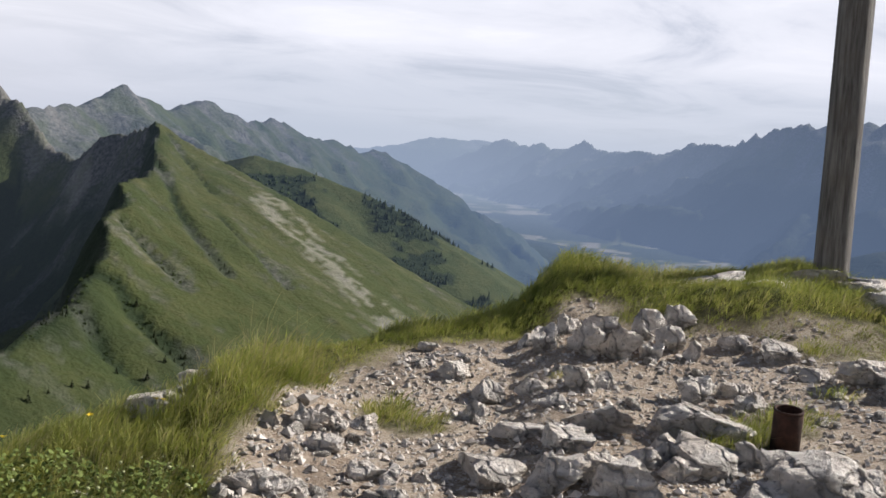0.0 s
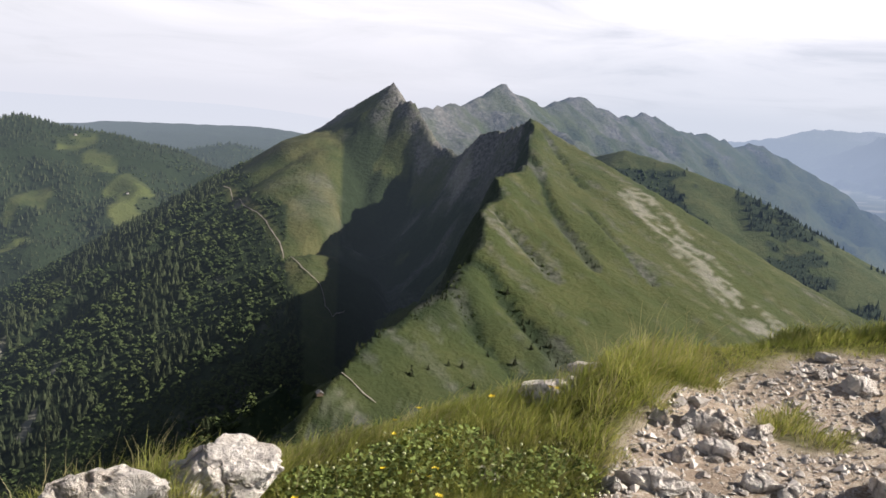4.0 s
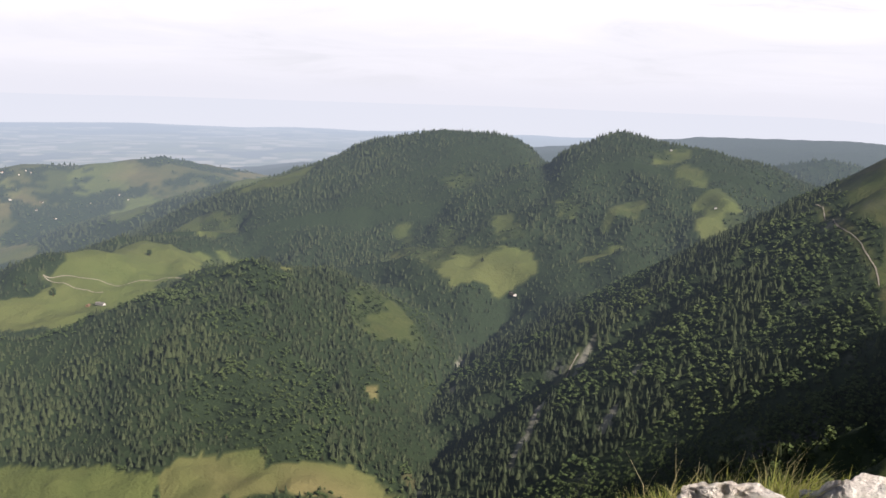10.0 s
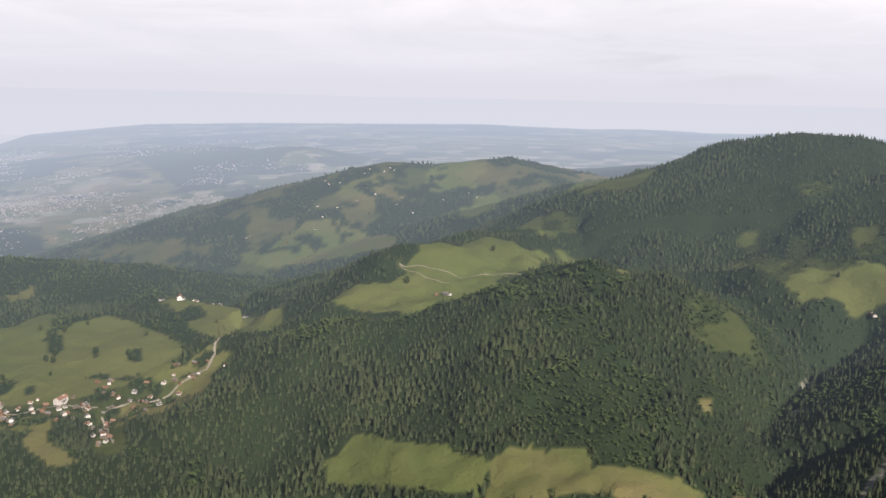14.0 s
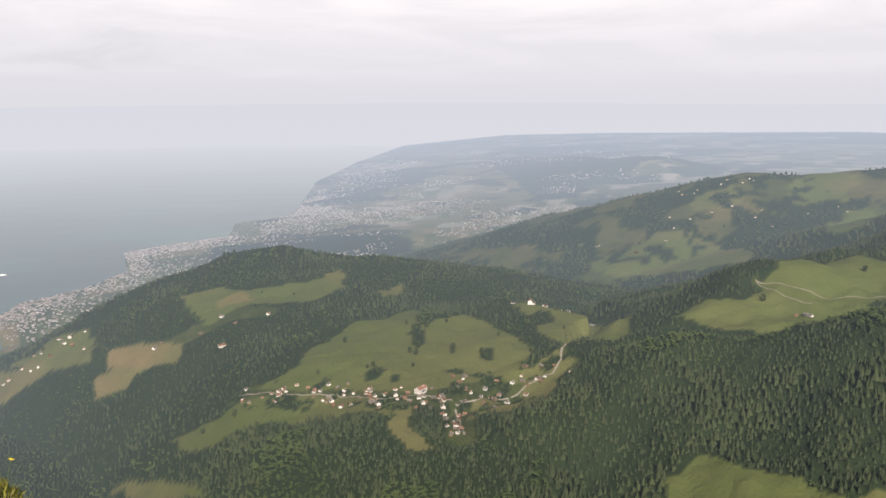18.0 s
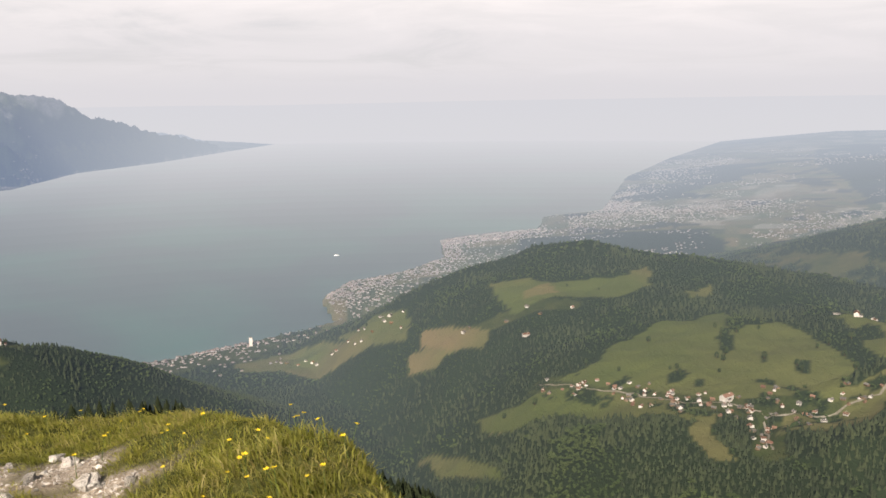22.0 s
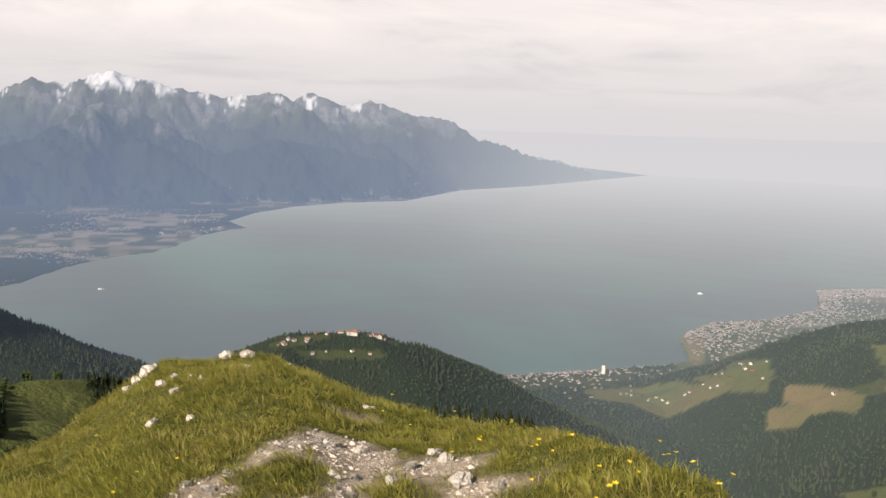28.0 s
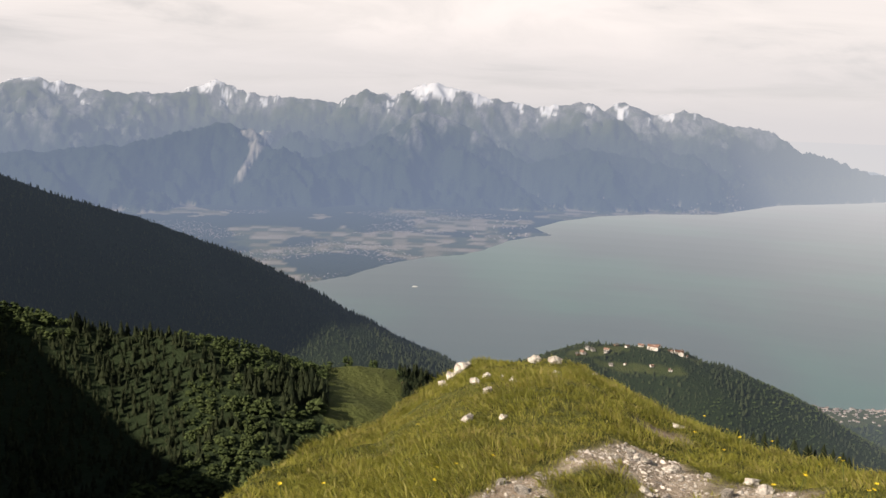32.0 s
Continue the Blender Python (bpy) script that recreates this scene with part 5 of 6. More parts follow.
TW1, TR1 = far_paint("town_wall", (0.20, 0.19, 0.18), (0.58, 0.55, 0.52)), far_paint("town_roof", (0.15, 0.115, 0.10), (0.34, 0.26, 0.22))
TW2, TR2 = TW1, TR1
near_shore = lambda x, y, i: np.exp(-np.maximum(i["shore"], 0) / 55) * np.clip(0.55 + 1.3 * fbm(x, y, 120, 3, 81), 0.05, 1)
patchy = lambda x, y, i: np.clip(fbm(x, y, 170, 3, 82) * 3.2 + 0.15, 0, 1) * np.exp(-np.maximum(i["shore"], 0) / 700)
spans = ((131.0, 137.5, 1.0), (117.8, 122.6, 0.8), (115.4, 117.0, 1.0), (124.0, 127.0, 0.25))
along_foot = lambda x, y, i: np.exp(-np.maximum(i["shore"], 0) / 55) * sum(w * ((i["az"] > a) & (i["az"] < b)) for a, b, w in spans) * np.clip(0.6 + 1.5 * fbm(x, y, 60, 2, 85), 0, 1)
town("shore_town", "crowded lakeside town seen from high above", town_spots(4200, 86, 112, 880, 1560, near_shore, 1), 0.85, TW1, TR1)
town("bay_town", "row of pale houses along the near bay", town_spots(640, 104.5, 119, 700, 905, lambda x, y, i: np.exp(-np.maximum(i["shore"], 0) / 26) * np.clip(0.7 + fbm(x, y, 40, 2, 86), 0, 1), 7), 0.85, TW1, TR1)
town("harbour_town", "hazy lakeside town with pale houses", town_spots(3200, 78, 94, 1500, 2150, near_shore, 2), 1.0, TW2, TR2)
town("valley_town", "scattered houses of a hazy town on the plain", town_spots(3000, 66, 86, 1000, 2300, patchy, 3), 0.8, TW2, TR2)
town("hill_town", "houses scattered over far hazy slopes", town_spots(1300, 60, 83, 2200, 3600, patchy, 4), 1.2, TW2, TR2)
town("plain_town", "small pale towns on the river plain", town_spots(2200, 126, 160, 1350, 2400, lambda x, y, i: np.clip(fbm(x, y, 150, 2, 84) * 4 - 0.6, 0, 1), 5), 0.75, TW2, TR2)
town("foot_town", "pale shore villages below the mountains", town_spots(1500, 114, 138, 1900, 3200, along_foot, 6), 1.5, TW2, TR2)


def make_tree(kind, height, label):
    tree = tagged(new(kind + "_tree"), label, "tree", "single trees on the meadows")
    g = random.Random(7 + len(kind))
    bm = bmesh.new()
    bmesh.ops.create_cone(bm, segments=6, radius1=0.045 * height, radius2=0.01 * height, depth=height * 0.9, matrix=Matrix.Translation((0, 0, height * 0.43)))
    part("trunk", bm, BARK, tree)
    bm = bmesh.new()
    for i in range(46 if kind == "spruce" else 40):
        if kind == "spruce":
            k = g.uniform(0.06, 0.98)
            rad = 0.24 * height * (1 - k) * g.uniform(0.55, 1.0)
            size = height * (0.05 + 0.05 * (1 - k))
            flat_k = 0.55
        else:
            k = g.uniform(0.25, 0.95)
            rad = 0.30 * height * math.sqrt(max(0.05, 1 - ((k - 0.55) / 0.45) ** 2)) * g.uniform(0.4, 1.0)
            size = height * g.uniform(0.07, 0.12)
            flat_k = 0.8
        a = g.uniform(0, 2 * math.pi)
        m = Matrix.Translation((math.cos(a) * rad, math.sin(a) * rad, k * height)) @ Euler((g.uniform(0, 3), g.uniform(0, 3), a)).to_matrix().to_4x4() @ Matrix.Diagonal((size, size * g.uniform(0.6, 1), size * flat_k, 1))
        bmesh.ops.create_icosphere(bm, subdivisions=1, radius=1.0, matrix=m)
    for v in bm.verts:
        v.co += Vector((g.uniform(-1, 1), g.uniform(-1, 1), g.uniform(-1, 1))) * height * 0.015
    part("crown", bm, CONIFER if kind == "spruce" else BROADLEAF, tree)
    return tree


SPRUCE = make_tree("spruce", 4.0, "single dark green spruce on a meadow")
BROAD = make_tree("broadleaf", 3.2, "single green broadleaf tree on a meadow")
for az_, d_ in ((-7.2, 173), (-6.3, 172), (-3.9, 164), (-10.6, 183), (-8.8, 181), (-12.8, 197), (-9.8, 210), (-1.7, 171), (-0.3, 165), (-5.0, 168), (-8.0, 168), (-11.6, 190),
                (44.5, 314), (42.0, 305), (46.0, 318), (38.3, 303), (54.0, 326), (30.0, 500), (28.2, 492), (26.2, 470)):
    put(SPRUCE, *polar(az_, d_), pick.uniform(0, 360), pick.uniform(0.6, 1.0) if d_ > 250 else pick.uniform(0.35, 0.6))
for az_, d_ in ((84.7, 479), (82.6, 460), (80.8, 500), (79.4, 452), (78.8, 447), (76.8, 520), (76.4, 512), (76.4, 506), (76.3, 490), (76.2, 466), (76.4, 449), (75.5, 513),
                (74.2, 520), (73.8, 470), (71.6, 457), (71.9, 462), (70.8, 490), (70.2, 500), (69.3, 481), (69.0, 513), (68.6, 464), (66.6, 500), (65.0, 520), (64.2, 500),
                (79.0, 452), (76.1, 478), (76.6, 470), (90, 450), (88, 440), (86, 640), (84, 630), (94, 640), (98, 780), (102, 810), (99, 735), (62, 930), (59, 950), (57, 965),
                (56, 490), (54.5, 480), (49, 520), (140.5, 225), (139.2, 232), (142.2, 222)):
    put(BROAD, *polar(az_, d_), pick.uniform(0, 360), pick.uniform(0.7, 1.5))

HULL = plain_material("white_boat_paint", (0.7, 0.7, 0.7), (0.8, 0.8, 0.8), 1.0)
boat = tagged(new("boat"), "small white passenger boat on the lake", "boat", "boats on the lake")
bm = bmesh.new()
bow = [(-0.9, -4), (0.9, -4), (1.0, 2), (0, 5), (-1.0, 2)]
low = [bm.verts.new((x * 0.8, y * 0.95, -0.2)) for x, y in bow]
top = [bm.verts.new((x, y, 0.9)) for x, y in bow]
bm.faces.new(top)
for i in range(5):
    k = (i + 1) % 5
    bm.faces.new((low[i], low[k], top[k], top[i]))
part("hull", bm, HULL, boat)
bm = bmesh.new()
box(bm, -0.65, 0.65, -2.8, 1.2, 0.88, 1.9)
part("cabin", bm, HULL, boat)
boat.matrix_basis = pose(*polar(138.0, 1330), LAKE, 0, 0, 60)
copy_thing(boat, pose(*polar(100.8, 1420), LAKE, 0, 0, 20))

# ---- the summit underfoot, at its true size ----
RIM = ((-75, 9.5, 0.74), (-54, 8.9, 0.74), (-48, 8.7, 0.66), (-43, 8.3, 0.56), (-36, 8.0, 0.54), (-33, 7.2, 0.28), (-29, 6.7, 0.26), (-26, 6.5, 0.24), (-23, 6.1, 0.24), (-20, 5.6, 0.26),
       (-16, 5.1, 0.29), (-12, 4.8, 0.13), (-2, 4.3, 0.07), (3, 4.0, 0.06), (9, 3.7, 0.14), (17, 3.4, 0.04),
       (24, 2.6, -0.06), (60, 2.2, -0.10), (92, 2.6, -0.08), (95.6, 3.4, -0.07), (100, 4.4, -0.15), (102.4, 4.9, -0.27), (105, 5.5, -0.41), (107, 5.95, -0.48),
       (109, 6.5, -0.65), (112.5, 7.55, -0.97), (114, 8.0, -1.12), (116.5, 8.6, -1.30), (118, 9.0, -1.37), (122, 10.0, -1.52), (127, 11.5, -1.45), (130, 12.0, -1.54),
       (134, 12.0, -1.62), (136, 11.5, -1.73), (140, 10.0, -1.82), (144, 8.5, -1.54), (150, 6.0, -1.02), (156, 4.4, -0.72), (168, 3.6, -0.30),
       (200, 6.0, 0.10), (285, 9.5, 0.74))


def bumps(x, y, rows):
    z = 0.0
    for az, r, wide, high in rows:
        cx, cy = polar(az, r)
        z = z + high * np.exp(-((x - cx) ** 2 + (y - cy) ** 2) / (wide * wide))
    return z


TUSSOCKS = ((-36.5, 7.5, 0.7, 0.08), (-34.5, 7.2, 0.4, 0.05), (-48.5, 8.3, 0.5, 0.12), (-17.5, 4.9, 0.5, 0.10), (-40.5, 7.7, 0.6, 0.05),
            (-46.5, 7.2, 0.5, 0.14), (-49.5, 7.2, 0.5, 0.12), (113, 6.2, 1.0, 0.10), (104, 4.6, 0.7, 0.08), (127, 9.0, 1.2, 0.12))


def summit(x, y):
    r = np.hypot(x, y)
    az = np.degrees(np.arctan2(-x, y))
    az = np.where(az < -75, az + 360, az)
    rim = np.array(RIM)
    re, ze = np.interp(az, rim[:, 0], rim[:, 1]), np.interp(az, rim[:, 0], rim[:, 2])
    k = r / re
    z = ze * np.minimum(k, 1) ** 1.4
    over = np.maximum(r - re, 0)
    z = z - 0.75 * over * over / (over + 0.6) + 0.05 * fbm(x, y, 1.3, 4, 61) * np.minimum(r / 2, 1) + 0.025 * fbm(x, y, 0.3, 3, 62)
    z = z + 0.16 * np.maximum(vnoise(x / 0.42, y / 0.42, 64) - 0.45, 0) * np.clip((k - 0.74) * 8, 0, 1)
    return z + bumps(x, y, TUSSOCKS), r, az, k


def turf(x, y):
    """Where grass grows on the summit, 0 to 1."""
    r = np.hypot(x, y)
    _, _, az, k = summit(x, y)
    start = np.interp(az, [-75, -54, -49, -45, -42, -33, -29, -23, -16, -12, -8, -3, 20, 60, 95, 170, 285],
                      [0.73, 0.73, 0.72, 0.74, 0.80, 0.85, 0.90, 0.88, 0.76, 0.56, 0.30, 0.25, 0.30, 0.5, 0.35, 0.35, 0.8])
    patch = fbm(x, y, 0.55, 3, 63)
    g = np.clip((k - start) * 15 + patch * 1.3, 0, 1)
    # tufts between the stones
    g = np.maximum(g, np.clip((patch - 0.20) * 3.5, 0, 0.75) * (r > 2.6) * (az < 20))
    # the trodden way down the shoulder
    way = [(*polar(a, d), 0.0) for a, d in ((121.5, 0.8), (122.5, 3.0), (122.8, 5.4), (122.3, 6.5), (123, 7.1))]
    d = to_line(x, y, way)[0]
    fork = [(*polar(a, d), 0.0) for a, d in ((138, 3.4), (134, 4.6), (130.7, 5.45), (127.2, 6.0), (124.3, 6.9))]
    d2 = to_line(x, y, fork)[0]
    path = np.clip(1.7 - np.minimum(d / 0.20, d2 / 0.11) + patch * 1.6, 0, 1) * (az > 95) * (az < 160) * (r < 7.2)
    for a, q, w in ((116.2, 6.1, 0.3), (115.0, 5.6, 0.3), (122.5, 8.3, 0.16), (129.5, 9.3, 0.10)):
        cx, cy = polar(a, q)
        path = np.maximum(path, np.clip(1.5 - np.hypot(x - cx, y - cy) / w + patch * 1.5, 0, 1))
    return g * (1 - path)


SOIL, t, sh = material("stony_soil_and_turf")
p = position(t)
g1, g2, g3 = noise_tex(t, p, 1.4, 4), noise_tex(t, p, 11.0, 6, 0.7), noise_tex(t, p, 70.0, 4, 0.7)
earth = mixcol(t, ramp(t, g2, [(0.35, 0.0), (0.65, 1.0)]), (0.24, 0.18, 0.125), (0.50, 0.415, 0.32))
earth = mixcol(t, ramp(t, g3, [(0.45, 0.0), (0.62, 0.7)]), earth, (0.58, 0.51, 0.43))
earth = mixcol(t, ramp(t, g1, [(0.45, 0.0), (0.7, 0.6)]), earth, (0.21, 0.155, 0.11))
sod = mixcol(t, ramp(t, g2, [(0.35, 0.0), (0.65, 1.0)]), (0.060, 0.066, 0.018), (0.135, 0.135, 0.038))
t.links.new(mixcol(t, attribute(t, "turf"), earth, sod), sh.inputs["Base Color"])
sh.inputs["Roughness"].default_value, sh.inputs["Specular IOR Level"].default_value = 0.95, 0.1
relief(t, sh, calc(t, "ADD", g2, calc(t, "MULTIPLY", g3, 0.35)), 0.9, 0.035)

sa = np.concatenate([np.arange(-70, 172, 0.75), np.arange(172, 290, 5.0)])
sr = np.concatenate([np.geomspace(0.004, 2.5, 28)[:-1], np.arange(2.5, 12.6, 0.1), np.geomspace(12.6, 34, 22)])
sga, sgr = np.meshgrid(np.radians(sa), sr)
sx, sy = (-np.sin(sga) * sgr).ravel(), (np.cos(sga) * sgr).ravel()
sz = summit(sx, sy)[0]
ns = len(sa)
si, sj = np.meshgrid(np.arange(len(sr) - 1), np.arange(ns), indexing="ij")
sj2 = (sj + 1) % ns
sq = np.stack([si * ns + sj, (si + 1) * ns + sj, (si + 1) * ns + sj2, si * ns + sj2], -1).reshape(-1, 4)[:, ::-1]
cap = mesh_object("summit_ground", np.stack([sx, sy, sz], -1), sq, SOIL)
tagged(cap, "stony summit ground with gravel, bare earth and turf", "ground", "", "structure")
at = cap.data.attributes.new("turf", "FLOAT", "POINT")
at.data.foreach_set("value", turf(sx, sy).astype(np.float32))


def summit_z(x, y):
    return float(summit(np.array([x]), np.array([y]))[0][0])

# ---- limestone outcrops, stones and gravel ----
STONE, t, sh = material("weathered_limestone")
p = t.nodes.new("ShaderNodeTexCoord").outputs["Object"]
n1, n2, n3 = noise_tex(t, p, 5.0, 5, 0.65), noise_tex(t, p, 28.0, 6, 0.7), noise_tex(t, p, 2.0, 3)
crack = t.nodes.new("ShaderNodeTexVoronoi")
crack.feature = "DISTANCE_TO_EDGE"
crack.inputs["Scale"].default_value = 2.1
warp = t.nodes.new("ShaderNodeVectorMath")
warp.operation = "ADD"
t.links.new(p, warp.inputs[0])
wn = node(t, "ShaderNodeTexNoise", Scale=9.0, Detail=4.0)
t.links.new(p, wn.inputs["Vector"])
ws = t.nodes.new("ShaderNodeVectorMath")
ws.operation = "SCALE"
ws.inputs[3].default_value = 0.16
t.links.new(wn.outputs[1], ws.inputs[0])
t.links.new(ws.outputs[0], warp.inputs[1])
t.links.new(warp.outputs[0], crack.inputs["Vector"])
seam = ramp(t, crack.outputs["Distance"], [(0.0, 0.0), (0.035, 1.0)], False)
base = mixcol(t, ramp(t, n1, [(0.35, 0.0), (0.65, 1.0)]), (0.62, 0.55, 0.475), (0.93, 0.87, 0.79))
base = mixcol(t, ramp(t, n2, [(0.34, 0.65), (0.44, 0.0)]), base, (0.11, 0.10, 0.085))
base = mixcol(t, ramp(t, n3, [(0.52, 0.0), (0.64, 0.6)]), base, (0.13, 0.115, 0.095))
base = mixcol(t, seam, mixcol(t, 0.5, base, (0.12, 0.11, 0.10)), base)
t.links.new(base, sh.inputs["Base Color"])
sh.inputs["Roughness"].default_value, sh.inputs["Specular IOR Level"].default_value = 0.9, 0.2
relief(t, sh, calc(t, "ADD", calc(t, "ADD", n2, calc(t, "MULTIPLY", n1, 1.5)), calc(t, "MULTIPLY", seam, 0.7)), 1.0, 0.045)


def lattice3(ix, iy, iz, seed):
    h = (ix.astype(np.int64) * 374761393 + iy.astype(np.int64) * 668265263 + iz.astype(np.int64) * 1440662683 + seed * 974711) & 0xFFFFFFFF
    h = ((h ^ (h >> 13)) * 1274126177) & 0xFFFFFFFF
    return ((h ^ (h >> 16)) & 0xFFFF) / 32767.5 - 1


def noise3(p, seed):
    i = np.floor(p)
    f = p - i
    f = f * f * (3 - 2 * f)
    total = 0.0
    for dx in (0, 1):
        for dy in (0, 1):
            for dz in (0, 1):
                w = (f[:, 0] if dx else 1 - f[:, 0]) * (f[:, 1] if dy else 1 - f[:, 1]) * (f[:, 2] if dz else 1 - f[:, 2])
                total = total + w * lattice3(i[:, 0] + dx, i[:, 1] + dy, i[:, 2] + dz, seed)
    return total


@functools.lru_cache(None)
def ball(level):
    bm = bmesh.new()
    bmesh.ops.create_icosphere(bm, subdivisions=level, radius=1.0)
    v = np.array([tuple(q.co) for q in bm.verts])
    f = np.array([[q.index for q in face.verts] for face in bm.faces])
    bm.free()
    return v, f


def rock_mesh(w, d, h, seed, level=3):
    """A weathered limestone block: a rounded box cut by planes, split by fissures and pitted."""
    g = np.random.default_rng(seed)
    v, f = ball(level)
    p = v / (np.abs(v) ** 5).sum(1)[:, None] ** (1 / 5)
    for _ in range(13):
        n = g.normal(0, 1, 3) * (1, 1, 0.8)
        n = n / np.hypot(np.hypot(n[0], n[1]), n[2])
        over = p @ n - g.uniform(0.50, 0.92)
        p = p - np.maximum(over, 0)[:, None] * n
    real = p * (w, d, h) / 2
    big = max(w, h)
    q = real / big * 2
    bed = 1 - 2 * np.abs(noise3(q * (1.4, 1.4, 3.4) + 11, seed + 1))           # beds of the stone, standing out in ledges
    swell = 0.13 * noise3(q * 1.3, seed) + 0.12 * bed + 0.08 * noise3(q * 3.2, seed + 2) + 0.06 * noise3(q * 7, seed + 3) + 0.045 * noise3(q * 15, seed + 4) + 0.022 * noise3(q * 31, seed + 6)
    warp = q + 0.25 * np.stack([noise3(q * 3 + 5, seed + 7), noise3(q * 3 + 9, seed + 8), noise3(q * 3 + 13, seed + 9)], -1)
    split = np.abs(noise3(warp * (1.9, 1.9, 0.8), seed + 5))
    swell = swell - 0.24 * np.exp(-(split / 0.055) ** 2)
    real = real * (1 + swell)[:, None]
    me = bpy.data.meshes.new("block")
    me.from_pydata(real.tolist(), [], f.tolist())
    me.materials.append(STONE)
    return me


def rock(name, az, r, w, h, seed, label, sink=0.28, level=3, category="rock", group="rocks on the summit", deep=0.8):
    g = random.Random(seed * 7 + 1)
    x, y = polar(az, r)
    ob = new(name, rock_mesh(w, w * deep * g.uniform(0.85, 1.15), h, seed, level))
    ob.matrix_basis = pose(x, y, summit_z(x, y) + h * (0.5 - sink), g.uniform(-10, 10), g.uniform(-10, 10), az + g.uniform(-20, 20))
    return tagged(ob, label, category, group)


def outcrop(label, rows, seed, tilt=(0, 0)):
    """Bedrock breaking through the ground in several blocks, tilted together; rows of azimuth, distance, width and height."""
    cx, cy = np.mean([polar(a, r) for a, r, _, _ in rows], 0)
    top = tagged(new("rock_outcrop"), label, "rock", "rock outcrops on the summit")
    base = summit_z(cx, cy)
    top.matrix_basis = pose(cx, cy, base)
    g = random.Random(seed)
    for i, (az, r, w, h) in enumerate(rows):
        x, y = polar(az, r)
        high = h * 1.12 + 0.05
        ob = new("slab", rock_mesh(w * 1.05, max(w * g.uniform(0.7, 1.0), 0.12), high, seed + 13 * i, 4 if w > 0.14 else 3))
        ob.parent = top
        ob.matrix_basis = pose(x - cx, y - cy, summit_z(x, y) - base + high * 0.5 - 0.06 - h * 0.12,
                               tilt[0] + g.uniform(-9, 9), tilt[1] + g.uniform(-9, 9), az + g.uniform(-25, 25))


# azimuth, distance, width, height
outcrop("ledge of tilted grey-white limestone slabs below the grass rim",
        ((-35.1, 6.13, 0.22, 0.20), (-37.4, 6.04, 0.18, 0.22), (-39.4, 6.08, 0.25, 0.22), (-41.3, 6.15, 0.18, 0.16), (-40.9, 6.54, 0.25, 0.18), (-42.6, 6.34, 0.19, 0.18),
         (-43.8, 6.21, 0.11, 0.14), (-42.9, 6.77, 0.26, 0.12), (-38.3, 6.55, 0.28, 0.14), (-36.4, 6.45, 0.22, 0.12), (-33.9, 6.35, 0.14, 0.08)), 1000, (6, 16))
outcrop("pair of pale limestone slabs leaning in the gravel", ((-29.6, 5.62, 0.2, 0.09), (-31.8, 5.42, 0.24, 0.15), (-31.0, 5.02, 0.15, 0.11)), 1200, (4, 18))
outcrop("low row of cracked limestone blocks in the gravel", ((-34.5, 5.41, 0.19, 0.10), (-37.3, 5.39, 0.19, 0.14), (-39.0, 5.46, 0.16, 0.10), (-36.0, 5.06, 0.22, 0.07)), 1300)
outcrop("low broken limestone ledge among grass and gravel",
        ((-18.9, 4.55, 0.16, 0.06), (-21.1, 4.57, 0.19, 0.10), (-22.7, 4.66, 0.17, 0.09), (-24.4, 4.74, 0.18, 0.08), (-22.0, 4.39, 0.16, 0.09), (-20.2, 4.24, 0.1, 0.07)), 1400, (0, 6))
outcrop("rounded pale limestone hump in the trodden ground", ((-18.6, 3.88, 0.26, 0.09), (-20.6, 3.92, 0.14, 0.05)), 1500)
outcrop("flat worn limestone heads in the trodden ground", ((-24.6, 4.17, 0.18, 0.06), (-26.4, 4.13, 0.1, 0.07), (-28.2, 4.19, 0.15, 0.06), (-26.8, 3.99, 0.17, 0.05)), 1600)
outcrop("large fissured grey-white limestone outcrop beside the rusty tube",
        ((-44.5, 4.92, 0.52, 0.20), (-45.5, 4.55, 0.33, 0.15), (-47.3, 4.63, 0.2, 0.09), (-42.6, 4.62, 0.24, 0.12), (-43.2, 4.35, 0.2, 0.09)), 1700, (-6, 4))
outcrop("long dark-cracked limestone outcrop in the stony ground",
        ((-34.1, 4.7, 0.31, 0.07), (-32.5, 4.26, 0.31, 0.14), (-36.3, 4.1, 0.24, 0.15), (-39.0, 4.18, 0.18, 0.15), (-40.2, 4.12, 0.32, 0.12), (-38.3, 4.85, 0.41, 0.10),
         (-35.2, 4.02, 0.15, 0.06), (-36.6, 4.5, 0.26, 0.10), (-41.4, 4.45, 0.2, 0.08)), 1800, (-5, 0))
outcrop("bright limestone outcrop at the edge of the gravel", ((-50.1, 4.40, 0.45, 0.15), (-53.2, 4.47, 0.27, 0.09), (-48.2, 4.25, 0.24, 0.08)), 1900)
outcrop("square limestone block with a smaller one beside it", ((-44.0, 5.45, 0.23, 0.17), (-46.2, 5.6, 0.17, 0.08), (-47.2, 5.38, 0.16, 0.08)), 2000, (0, 8))
outcrop("low limestone knobs in the trodden gravel", ((-46.4, 6.49, 0.23, 0.08), (-48.3, 6.4, 0.27, 0.09), (-50.4, 6.04, 0.22, 0.07), (-49.2, 6.2, 0.16, 0.05)), 2100)
outcrop("big rounded limestone block in the gravel", ((-53.3, 5.99, 0.36, 0.20), (-55.0, 5.9, 0.3, 0.16)), 2200)
outcrop("pale limestone rocks heaped round the foot of the post", ((-50.2, 8.25, 0.52, 0.11), (-52.7, 8.2, 0.6, 0.13), (-53.4, 7.5, 0.4, 0.15), (-51.5, 8.6, 0.6, 0.05), (-48.6, 8.05, 0.36, 0.04)), 2300)
